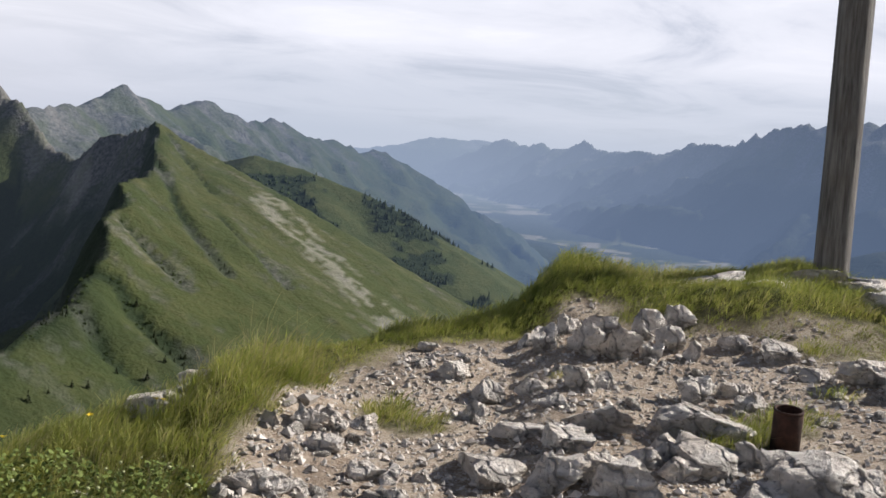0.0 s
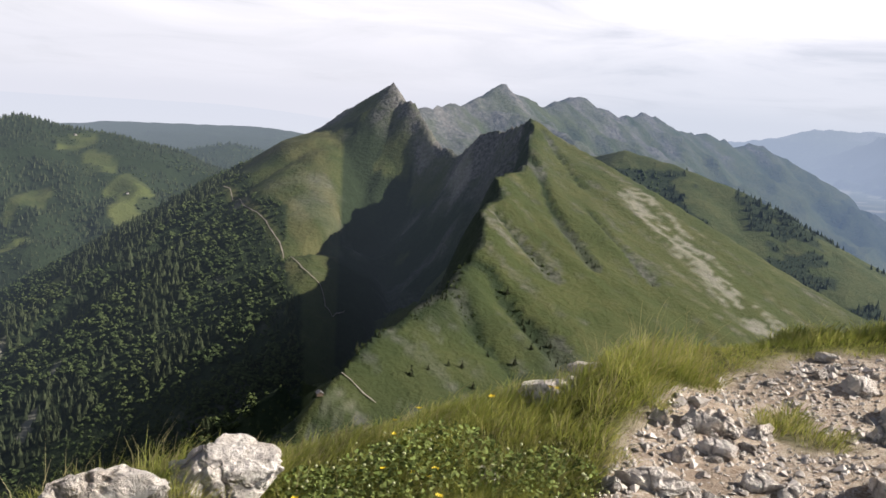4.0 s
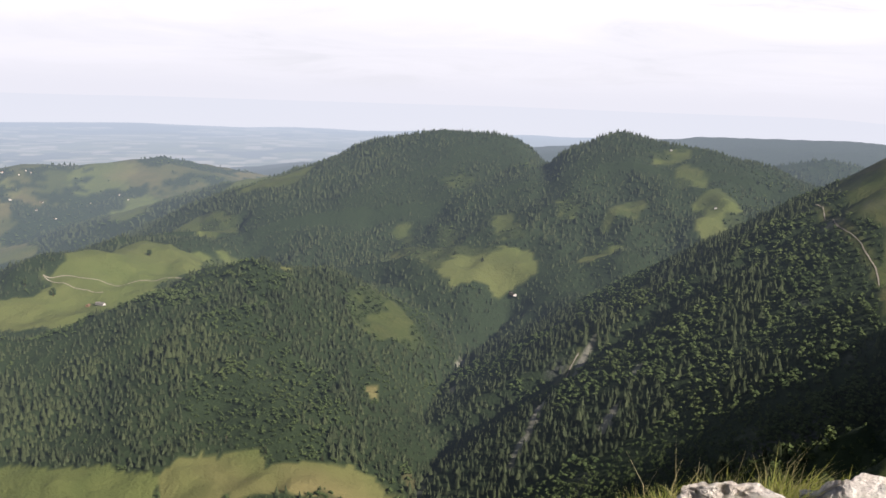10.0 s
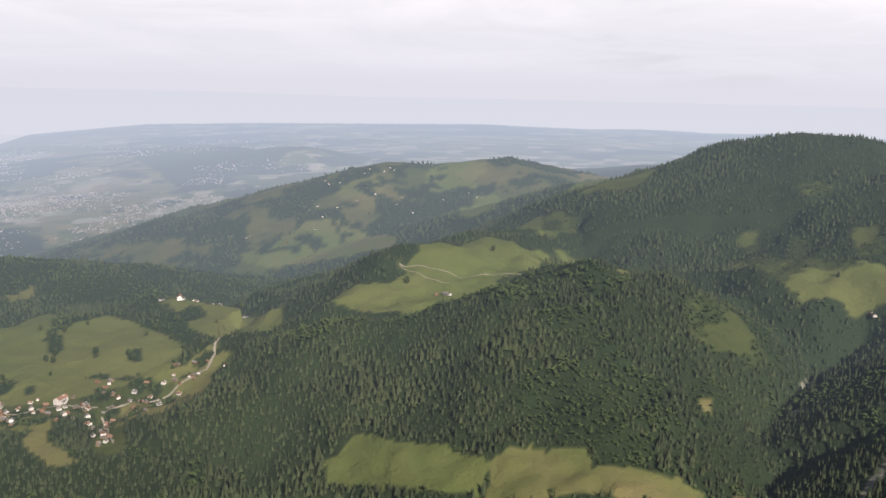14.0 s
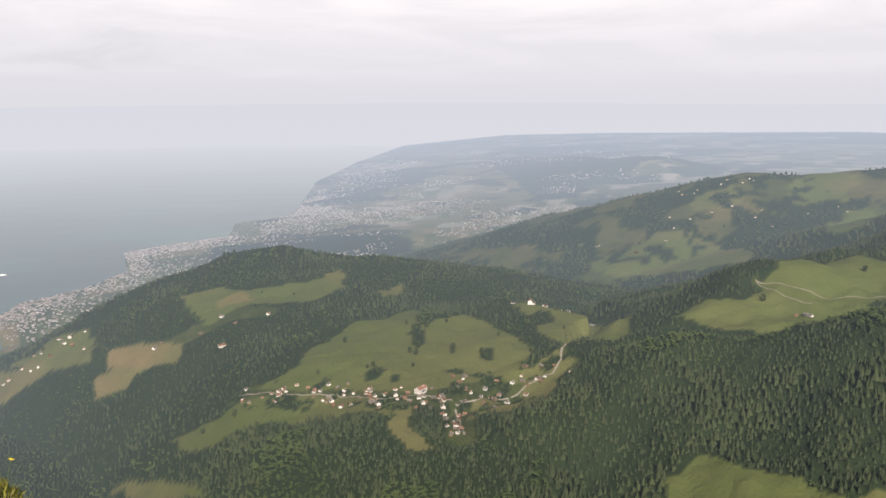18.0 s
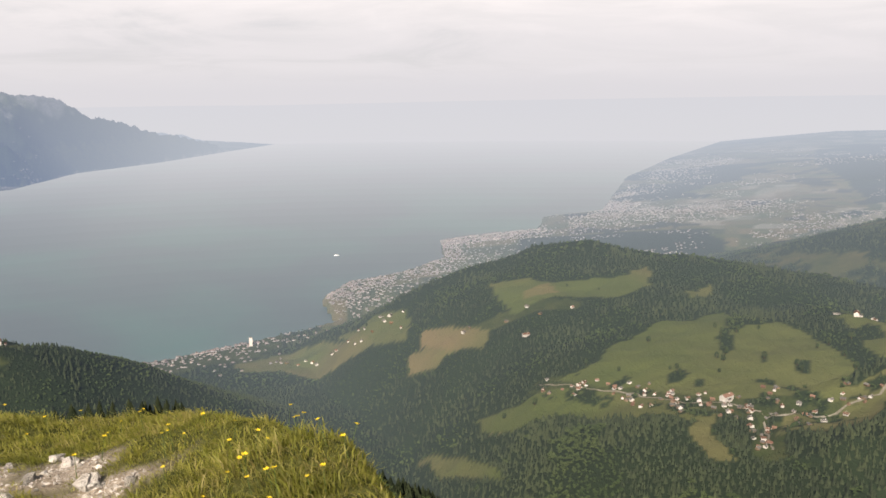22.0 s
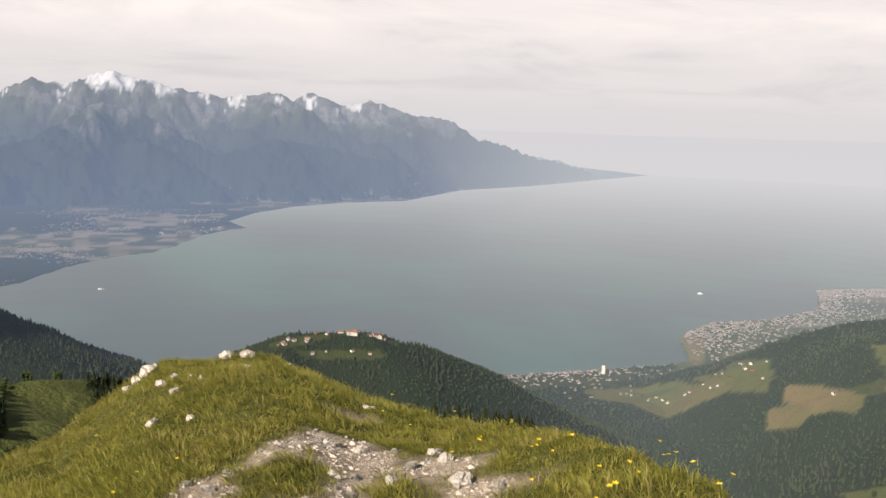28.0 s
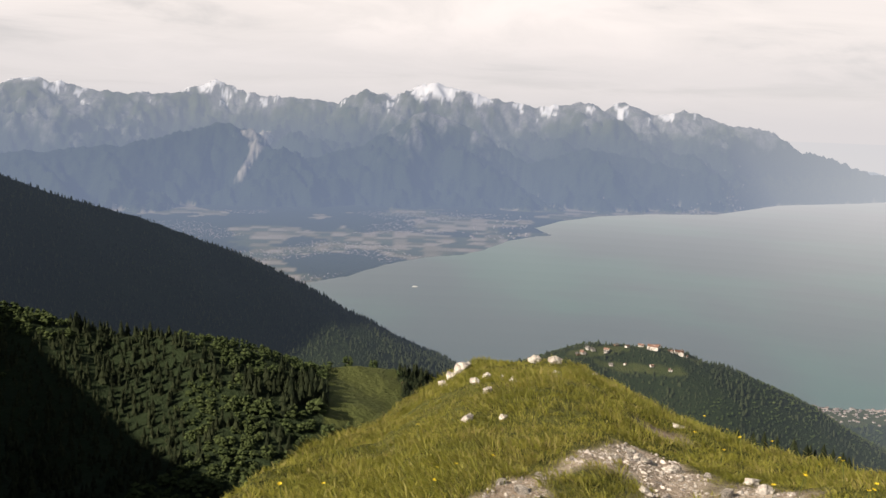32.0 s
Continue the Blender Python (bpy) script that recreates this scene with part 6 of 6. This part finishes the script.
outcrop("flat pale limestone rock sunk in the turf", ((-44.6, 7.75, 0.56, 0.08), (-47.2, 7.6, 0.4, 0.05)), 2400)
outcrop("weathered limestone ledge at the grassy edge", ((-12.8, 4.85, 0.34, 0.12), (-14.0, 4.98, 0.26, 0.10), (-15.0, 5.1, 0.22, 0.06)), 2500)
rock("stone", -28.0, 6.26, 0.13, 0.07, 2601, "flat white stone on the gravel by the grass", 0.2, 3, "stone")
rock("stone", -9.1, 3.89, 0.18, 0.12, 2602, "grey stone in a bare hollow of the turf", 0.25, 3, "stone")
rock("boulder", 6.9, 3.50, 0.36, 0.315, 311, "bright white cracked limestone boulder at the grass edge", 0.12, 5, "rock")
rock("boulder", 14.0, 3.42, 0.46, 0.35, 309, "low white limestone slab beside the boulder", 0.2, 5, "rock")
rock("boulder", 11.3, 3.40, 0.20, 0.14, 303, "small white limestone slab beside the boulder", 0.2, 3, "rock")
WHITES = ((134.9, 11.5, 0.26, 0.24), (135.5, 11.3, 0.20, 0.2), (134.5, 11.6, 0.2, 0.16), (135.9, 11.0, 0.16, 0.14), (130.2, 11.9, 0.26, 0.18), (129.0, 11.8, 0.24, 0.12), (126.5, 11.4, 0.12, 0.08), (128.8, 9.91, 0.14, 0.10), (134.4, 7.47, 0.13, 0.11), (123.8, 6.76, 0.12, 0.08),
          (121.7, 6.75, 0.18, 0.08), (119.7, 5.73, 0.12, 0.11), (123.4, 5.80, 0.12, 0.07), (133.1, 8.71, 0.14, 0.10), (133.1, 10.06, 0.22, 0.15), (132.1, 7.51, 0.11, 0.08),
          (117.1, 6.63, 0.17, 0.10), (116.3, 6.38, 0.17, 0.12), (115.3, 5.70, 0.24, 0.11), (132.2, 9.7, 0.16, 0.12), (133.9, 9.3, 0.14, 0.12), (131.6, 9.2, 0.12, 0.08), (126.0, 10.4, 0.16, 0.08), (121.4, 8.7, 0.16, 0.05))
for i, (az_, r_, w_, h_) in enumerate(WHITES):
    rock("stone", az_, r_, w_ * 0.85, h_ * 0.8, 400 + i, "white limestone stone lying in the grass of the shoulder", 0.25, 2, "stone", "stones on the shoulder")
rock("stone", -40.3, 7.75, 0.10, 0.07, 555, "single white stone lying in the grass of the rim", 0.1, 2, "stone")
# loose stones
shapes = [new("stone", rock_mesh(2, 1.6, 1.2, 900 + i, 2)) for i in range(6)]
g = random.Random(31)
count = 0
while count < 260:
    if g.random() < 0.72:
        az_, r_ = g.uniform(-56, -10), g.uniform(3.6, 7.6)
        label, group = "small grey-white limestone stone on the gravel", "loose stones on the gravel"
    else:
        az_, r_ = g.uniform(112, 134), g.uniform(3.2, 7.2)
        label, group = "small white stone on the trodden path", "loose stones on the path"
    x, y = polar(az_, r_)
    if turf(np.array([x]), np.array([y]))[0] > 0.35:
        continue
    s_ = g.choice((0.018, 0.022, 0.026, 0.03, 0.04, 0.055))
    ob = shapes[count] if count < 6 else copy_thing(shapes[g.randrange(6)], Matrix())
    ob.matrix_basis = pose(x, y, summit_z(x, y) + s_ * 0.12, g.uniform(-20, 20), g.uniform(-20, 20), g.uniform(0, 360)) @ Matrix.Diagonal((s_, s_, s_, 1))
    tagged(ob, label, "stone", group)
    count += 1
# gravel past counting
n = 27000
ga_ = np.where(rng.random(n) < 0.68, rng.uniform(-58, -4, n), rng.uniform(110, 136, n))
gr_ = np.where(ga_ < 50, rng.uniform(3.4, 8.2, n), rng.uniform(3.0, 7.4, n))
px_, py_ = -np.sin(np.radians(ga_)) * gr_, np.cos(np.radians(ga_)) * gr_
ok = turf(px_, py_) < 0.3
px_, py_ = px_[ok], py_[ok]
pz_ = summit(px_, py_)[0]
octa = np.array([(1, 0, 0), (0, 1, 0), (-1, 0, 0), (0, -1, 0), (0, 0, 1), (0, 0, -1)], float)
of = np.array([(0, 1, 4), (1, 2, 4), (2, 3, 4), (3, 0, 4), (1, 0, 5), (2, 1, 5), (3, 2, 5), (0, 3, 5)])
m = len(px_)
size = (rng.gamma(2.0, 0.0036, m) + 0.004) * np.where(px_ < -1.5, 0.72, 1.0) * np.where(py_ > 1.5, 1 / 0.72, 1.0) ** (px_ < -1.5)
v = octa[None] * (1 + rng.uniform(-0.45, 0.45, (m, 6, 3))) * size[:, None, None] * np.array((1, 1, 0.7))
v = v + rng.uniform(-0.35, 0.35, (m, 6, 3)) * size[:, None, None] + np.stack([px_, py_, pz_ + size * 0.25], -1)[:, None, :]
GRAVEL = plain_material("limestone_gravel", (0.30, 0.265, 0.225), (0.64, 0.59, 0.53), 20.0, 0.9, vary=0.35)
tagged(mesh_object("gravel", v.reshape(-1, 3), (of[None] + (np.arange(m) * 6)[:, None, None]).reshape(-1, 3), GRAVEL, smooth=False),
       "loose grey-white limestone gravel on bare earth", "gravel", "", "stuff")

# ---- grass, herbs and flowers ----
def grass_material(name, dark, light, straw, dried):
    m, t, sh = material(name)
    geo = t.nodes.new("ShaderNodeNewGeometry")
    rnd = geo.outputs["Random Per Island"]
    spot = noise_tex(t, position(t), 1.1, 3)
    fresh = mixcol(t, rnd, dark, light)
    dry = mixcol(t, rnd, straw, dried)
    mixed = mixcol(t, ramp(t, calc(t, "ADD", calc(t, "MULTIPLY", spot, 0.7), calc(t, "MULTIPLY", calc(t, "FRACT", calc(t, "MULTIPLY", rnd, 7.3)), 0.5)), [(0.56, 0.0), (0.92, 1.0)]), fresh, dry)
    mixed = mixcol(t, ramp(t, noise_tex(t, position(t), 2.3, 3), [(0.48, 0.0), (0.62, 0.65)]), mixed, tuple(c * 0.75 for c in dark))
    t.links.new(mixed, sh.inputs["Base Color"])
    sh.inputs["Roughness"].default_value, sh.inputs["Specular IOR Level"].default_value = 0.55, 0.25
    thin = t.nodes.new("ShaderNodeBsdfTranslucent")
    t.links.new(mixed, thin.inputs[0])
    mx = t.nodes.new("ShaderNodeMixShader")
    mx.inputs[0].default_value = 0.45
    t.links.new(sh.outputs[0], mx.inputs[1])
    t.links.new(thin.outputs[0], mx.inputs[2])
    t.links.new(mx.outputs[0], t.nodes["Material Output"].inputs[0])
    return m


GRASS = grass_material("mountain_grass", (0.19, 0.235, 0.040), (0.44, 0.44, 0.10), (0.36, 0.31, 0.12), (0.48, 0.41, 0.21))
GRASS_SHORT = grass_material("short_sunny_grass", (0.21, 0.225, 0.036), (0.40, 0.37, 0.076), (0.33, 0.28, 0.09), (0.44, 0.36, 0.15))
STRAW = grass_material("dry_stalks", (0.30, 0.27, 0.12), (0.42, 0.37, 0.19), (0.36, 0.31, 0.16), (0.46, 0.40, 0.24))


def sward(name, label, tufts, each, a0, a1, r0, r1, tall, wide, spread, seed, mat=GRASS, arch=0.8):
    """Tussocks of fine bent blades that fan out from their roots, each tuft with a height, size and lean of its own."""
    g = np.random.default_rng(seed)
    az, r = g.uniform(a0, a1, tufts * 5), np.sqrt(g.uniform(r0 * r0, r1 * r1, tufts * 5))
    x, y = -np.sin(np.radians(az)) * r, np.cos(np.radians(az)) * r
    cover = turf(x, y)
    ok = (g.random(x.shape) < cover ** 1.2) & (summit(x, y)[3] < 1.25)
    x, y, cover = x[ok][:tufts], y[ok][:tufts], cover[ok][:tufts]
    n = len(x)
    size = spread * g.uniform(0.55, 1.25, n) * (0.6 + 0.4 * cover)
    high = tall * g.uniform(0.55, 1.2, n) * (0.5 + 0.5 * cover) * (1 + 0.8 * fbm(x, y, 0.9, 2, 65))
    wind = 0.30 + 0.25 * fbm(x, y, 1.4, 2, 66)
    a, d = g.uniform(0, 2 * math.pi, (n, each)), np.sqrt(g.random((n, each)))
    ox, oy = np.cos(a) * d, np.sin(a) * d
    bx, by = (x[:, None] + ox * size[:, None] * 0.75).ravel(), (y[:, None] + oy * size[:, None] * 0.75).ravel()
    h = (high[:, None] * (1 - 0.35 * d * d) * g.uniform(0.55, 1.12, (n, each))).ravel()
    lx = (ox * arch + wind[:, None] * 0.9 + g.normal(0, 0.22, (n, each))).ravel() * h
    ly = (oy * arch - wind[:, None] * 0.5 + g.normal(0, 0.22, (n, each))).ravel() * h
    base = np.stack([bx, by, summit(bx, by)[0] - 0.012], -1)
    turn, w = g.uniform(0, 2 * math.pi, bx.shape), wide * g.uniform(0.6, 1.25, bx.shape)
    side = np.stack([np.cos(turn) * w, np.sin(turn) * w, 0 * bx], -1)
    mid = base + np.stack([lx * 0.32, ly * 0.32, h * 0.62], -1)
    tip = base + np.stack([lx, ly, h * 0.93], -1)
    v = np.stack([base, mid + side, mid - side, tip], 1).reshape(-1, 3)
    q = (np.arange(len(bx)) * 4)[:, None]
    ob = mesh_object(name, v, np.concatenate([q + np.array([[0, 1, 2]]), q + np.array([[2, 1, 3]])]), mat)
    return tagged(ob, label, "grass", "", "stuff")


sward("grass", "fine green grass tussocks along the rim of the summit", 2500, 38, -60, -14, 3.4, 9.6, 0.125, 0.0022, 0.12, 1)
sward("grass", "low turf between the tussocks of the rim", 2400, 16, -60, -14, 3.4, 9.6, 0.055, 0.0024, 0.14, 5)
sward("grass", "long fine grass at the edge of the drop", 1400, 40, -14, 24, 1.9, 5.2, 0.17, 0.0015, 0.10, 2)
sward("grass", "low turf at the edge of the drop", 1300, 16, -14, 24, 1.9, 5.2, 0.07, 0.0017, 0.12, 6)
sward("grass", "pale dry seed stalks over the grass of the edge", 260, 9, -24, 20, 3.0, 5.6, 0.25, 0.0012, 0.10, 7, STRAW, 0.35)
sward("grass", "short dense turf of the near shoulder", 3200, 17, 95, 146, 2.8, 7.6, 0.055, 0.0022, 0.11, 4, GRASS_SHORT)
sward("grass", "yellow-green mountain grass on the shoulder", 4600, 26, 93, 160, 2.8, 13.0, 0.105, 0.0034, 0.15, 3, GRASS_SHORT)

PETAL = plain_material("yellow_petal", (0.70, 0.50, 0.02), (0.85, 0.66, 0.05), 30.0, 0.6)
STEM = plain_material("green_stem", (0.06, 0.10, 0.02), (0.10, 0.14, 0.04), 30.0, 0.7)
BUD = plain_material("pale_buds", (0.34, 0.36, 0.17), (0.52, 0.52, 0.30), 30.0, 0.8)
LEAF = plain_material("dull_green_leaf", (0.095, 0.130, 0.032), (0.165, 0.195, 0.060), 12.0, 0.9, spec=0.1, vary=0.3)


def make_flower():
    f = tagged(new("flower"), "small yellow mountain flower in the grass", "flower", "yellow flowers in the grass")
    bm = bmesh.new()
    bmesh.ops.create_cone(bm, segments=4, radius1=0.003, radius2=0.002, depth=0.24, matrix=Matrix.Translation((0, 0, 0.12)))
    part("stem", bm, STEM, f)
    for j in range(5):
        bm = bmesh.new()
        a = 2 * math.pi * j / 5
        c, s = math.cos(a), math.sin(a)
        rows = [(0.002, 0.0, 0.24), (0.014, 0.009, 0.249), (0.024, 0.0, 0.251), (0.014, -0.009, 0.249)]
        bm.faces.new([bm.verts.new((u * c - w * s, u * s + w * c, z)) for u, w, z in rows])
        part("petal", bm, PETAL, f)
    return f


flower = make_flower()
g = random.Random(4)
spots = [(g.uniform(99, 112), g.uniform(3.9, 6.2)) for _ in range(34)] + [(g.uniform(112, 121), g.uniform(5.5, 9)) for _ in range(12)] + \
        [(g.uniform(132, 146), g.uniform(5.5, 7.5)) for _ in range(7)] + [(g.uniform(-6, 6), g.uniform(3.3, 4.2)) for _ in range(10)] + \
        [(-33.5, 6.9), (-12.5, 4.6), (-12.2, 4.5), (-4.5, 4.2), (-9.0, 4.4), (-39.0, 7.6)]
for i, (az_, r_) in enumerate(spots):
    x, y = polar(az_, r_)
    m_ = pose(x, y, summit_z(x, y) - 0.02, g.uniform(-14, 14), g.uniform(-14, 14), g.uniform(0, 360)) @ Matrix.Scale(g.uniform(0.5, 0.8), 4)
    ob = flower if i == 0 else copy_thing(flower, Matrix())
    ob.matrix_basis = m_


def make_herb(seed, spread, high, label):
    """A low leafy plant: many small oval leaves."""
    g = random.Random(seed)
    herb = tagged(new("herb"), label, "plant", "leafy herbs at the edge")
    leaves = bmesh.new()
    for _ in range(800):
        a, d = g.uniform(0, 2 * math.pi), spread * math.sqrt(g.random())
        z = high * (0.25 + 0.75 * g.random()) * (1 - 0.6 * (d / spread) ** 2)
        c = Vector((math.cos(a) * d, math.sin(a) * d, z))
        m = Matrix.Translation(c) @ Euler((g.uniform(-0.9, 0.9), g.uniform(-0.9, 0.9), g.uniform(0, 6.28))).to_matrix().to_4x4()
        s_ = g.uniform(0.006, 0.012)
        ring = [(0, -1.2), (0.6, -0.4), (0.6, 0.5), (0, 1.3), (-0.6, 0.5), (-0.6, -0.4)]
        leaves.faces.new([leaves.verts.new(m @ Vector((u * s_, w * s_, abs(u) * s_ * 0.25))) for u, w in ring])
    part("foliage", leaves, LEAF, herb)
    if "buds" in label:
        heads = bmesh.new()
        for _ in range(20):
            a, d = g.uniform(0, 2 * math.pi), spread * math.sqrt(g.random())
            top = high * (1.08 - 0.6 * (d / spread) ** 2)
            bmesh.ops.create_icosphere(heads, subdivisions=1, radius=g.uniform(0.004, 0.008), matrix=Matrix.Translation((math.cos(a) * d, math.sin(a) * d, top)))
        tagged(part("blossom", heads, BUD, herb, "pale cream buds"), kind="stuff")
    return herb


for i, (az_, r_, spread, high, label) in enumerate(((-4.0, 3.75, 0.30, 0.24, "low leafy green herb with pale buds at the edge"), (-0.6, 3.6, 0.26, 0.2, "low leafy green herb with pale buds at the edge"),
                                                    (-6.4, 3.9, 0.30, 0.26, "bushy green herb among the grass tufts"), (1.5, 3.7, 0.2, 0.16, "bushy green herb among the grass tufts"), (-12.5, 3.8, 0.26, 0.2, "low leafy green herb with pale buds at the edge"))):
    x, y = polar(az_, r_)
    make_herb(50 + i, spread, high, label).matrix_basis = pose(x, y, summit_z(x, y))

# ---- the wooden post and the rusty tube ----
TIMBER, t, sh = material("silvered_timber")
p = t.nodes.new("ShaderNodeTexCoord").outputs["Object"]
st = t.nodes.new("ShaderNodeMapping")
st.inputs["Scale"].default_value = (14, 14, 0.9)
t.links.new(p, st.inputs[0])
grain, wide_g = noise_tex(t, st.outputs[0], 2.2, 7, 0.7), noise_tex(t, p, 2.5, 4)
col = mixcol(t, ramp(t, grain, [(0.32, 0.0), (0.68, 1.0)]), (0.070, 0.062, 0.054), (0.255, 0.235, 0.210))
col = mixcol(t, ramp(t, wide_g, [(0.45, 0.0), (0.7, 0.6)]), col, (0.145, 0.120, 0.096))
t.links.new(col, sh.inputs["Base Color"])
sh.inputs["Roughness"].default_value = 0.85
relief(t, sh, grain, 0.9, 0.02)
post = tagged(new("summit_post"), "tall weathered grey wooden post standing on rocks", "post")
bm = bmesh.new()
rings, segs, high = 60, 32, 4.6
rows = []
for i in range(rings + 1):
    z = high * i / rings
    row = []
    for j in range(segs):
        a = 2 * math.pi * j / segs
        rad = 0.145 - 0.003 * z + 0.006 * noise.noise(Vector((math.cos(a) * 2.2, math.sin(a) * 2.2, z * 0.25))) + 0.004 * noise.noise(Vector((math.cos(a) * 9, math.sin(a) * 9, z * 0.5)))
        rad -= 0.014 * max(0, noise.noise(Vector((math.cos(a) * 5, math.sin(a) * 5, z * 0.12 + 9))) - 0.32)
        row.append(bm.verts.new((math.cos(a) * rad, math.sin(a) * rad, z)))
    rows.append(row)
for lo, hi in zip(rows, rows[1:]):
    for j in range(segs):
        k = (j + 1) % segs
        bm.faces.new((lo[j], lo[k], hi[k], hi[j]))
bm.faces.new(rows[-1])
for f in bm.faces:
    f.smooth = True
part("shaft", bm, TIMBER, post)
for z_, a_ in ((1.55, 40), (2.25, 20), (2.6, 60), (1.95, 75)):       # knots
    bm = bmesh.new()
    bmesh.ops.create_icosphere(bm, subdivisions=2, radius=0.035, matrix=Matrix.Diagonal((0.5, 1, 1.2, 1)))
    ob = part("knot", bm, TIMBER, post)
    ob.matrix_basis = pose(0, 0, z_, 0, 0, a_) @ Matrix.Translation((0.128, 0, 0))
x, y = polar(-51.0, 8.72)
post.matrix_basis = pose(x, y, 0.64, 0, 0, 0) @ Matrix.Rotation(radians(-2.7), 4, Vector((x, y, 0)).normalized()) @ Euler((radians(0.5), radians(1.1), 0)).to_matrix().to_4x4()
PLATE = plain_material("dull_grey_metal_plate", (0.16, 0.16, 0.16), (0.28, 0.28, 0.27), 12.0, 0.5, metal=0.6)
plate = tagged(new("plaque"), "small flat grey metal plate fixed on a rock", "plaque")
bm = bmesh.new()
box(bm, -0.13, 0.13, -0.10, 0.10, 0, 0.012)
bmesh.ops.bevel(bm, geom=bm.edges[:], offset=0.004, segments=1, affect="EDGES")
part("plate", bm, PLATE, plate)
for u, w in ((-0.11, -0.08), (0.11, -0.08), (0.11, 0.08), (-0.11, 0.08)):
    bm = bmesh.new()
    bmesh.ops.create_cone(bm, segments=8, radius1=0.008, radius2=0.006, depth=0.008, cap_ends=True, matrix=Matrix.Translation((u, w, 0.016)))
    part("bolt", bm, PLATE, plate)
x, y = polar(-52.6, 8.27)
plate.matrix_basis = pose(x, y, 0.772, -4, 2, -40)

RUST = plain_material("rusted_steel", (0.022, 0.013, 0.010), (0.075, 0.036, 0.024), 16.0, 0.85, 0.5, 0.01, 0.3, metal=0.2)
tube = tagged(new("rusty_tube"), "short open rusted steel tube standing in the gravel", "pipe")


def sleeve(r0, r1, z0, z1, segs=36):
    bm = bmesh.new()
    loops = [[bm.verts.new((math.cos(2 * math.pi * j / segs) * r_, math.sin(2 * math.pi * j / segs) * r_, z_)) for j in range(segs)]
             for r_, z_ in ((r1, z0), (r1, z1 - 0.004), (r1 - 0.003, z1), (r0 + 0.003, z1), (r0, z1 - 0.004), (r0, z0))]
    for a_, b_ in zip(loops, loops[1:] + loops[:1]):
        for j in range(segs):
            k = (j + 1) % segs
            bm.faces.new((a_[j], a_[k], b_[k], b_[j]))
    bmesh.ops.recalc_face_normals(bm, faces=bm.faces)
    for f in bm.faces:
        f.smooth = True
    return bm


part("shell", sleeve(0.058, 0.067, 0.0, 0.225), RUST, tube)
part("rim", sleeve(0.0565, 0.0685, 0.215, 0.228), RUST, tube, "worn rusty rim")
x, y = polar(-49.0, 4.82)
tube.matrix_basis = pose(x, y, summit_z(x, y) - 0.03, 3, -4, 0)
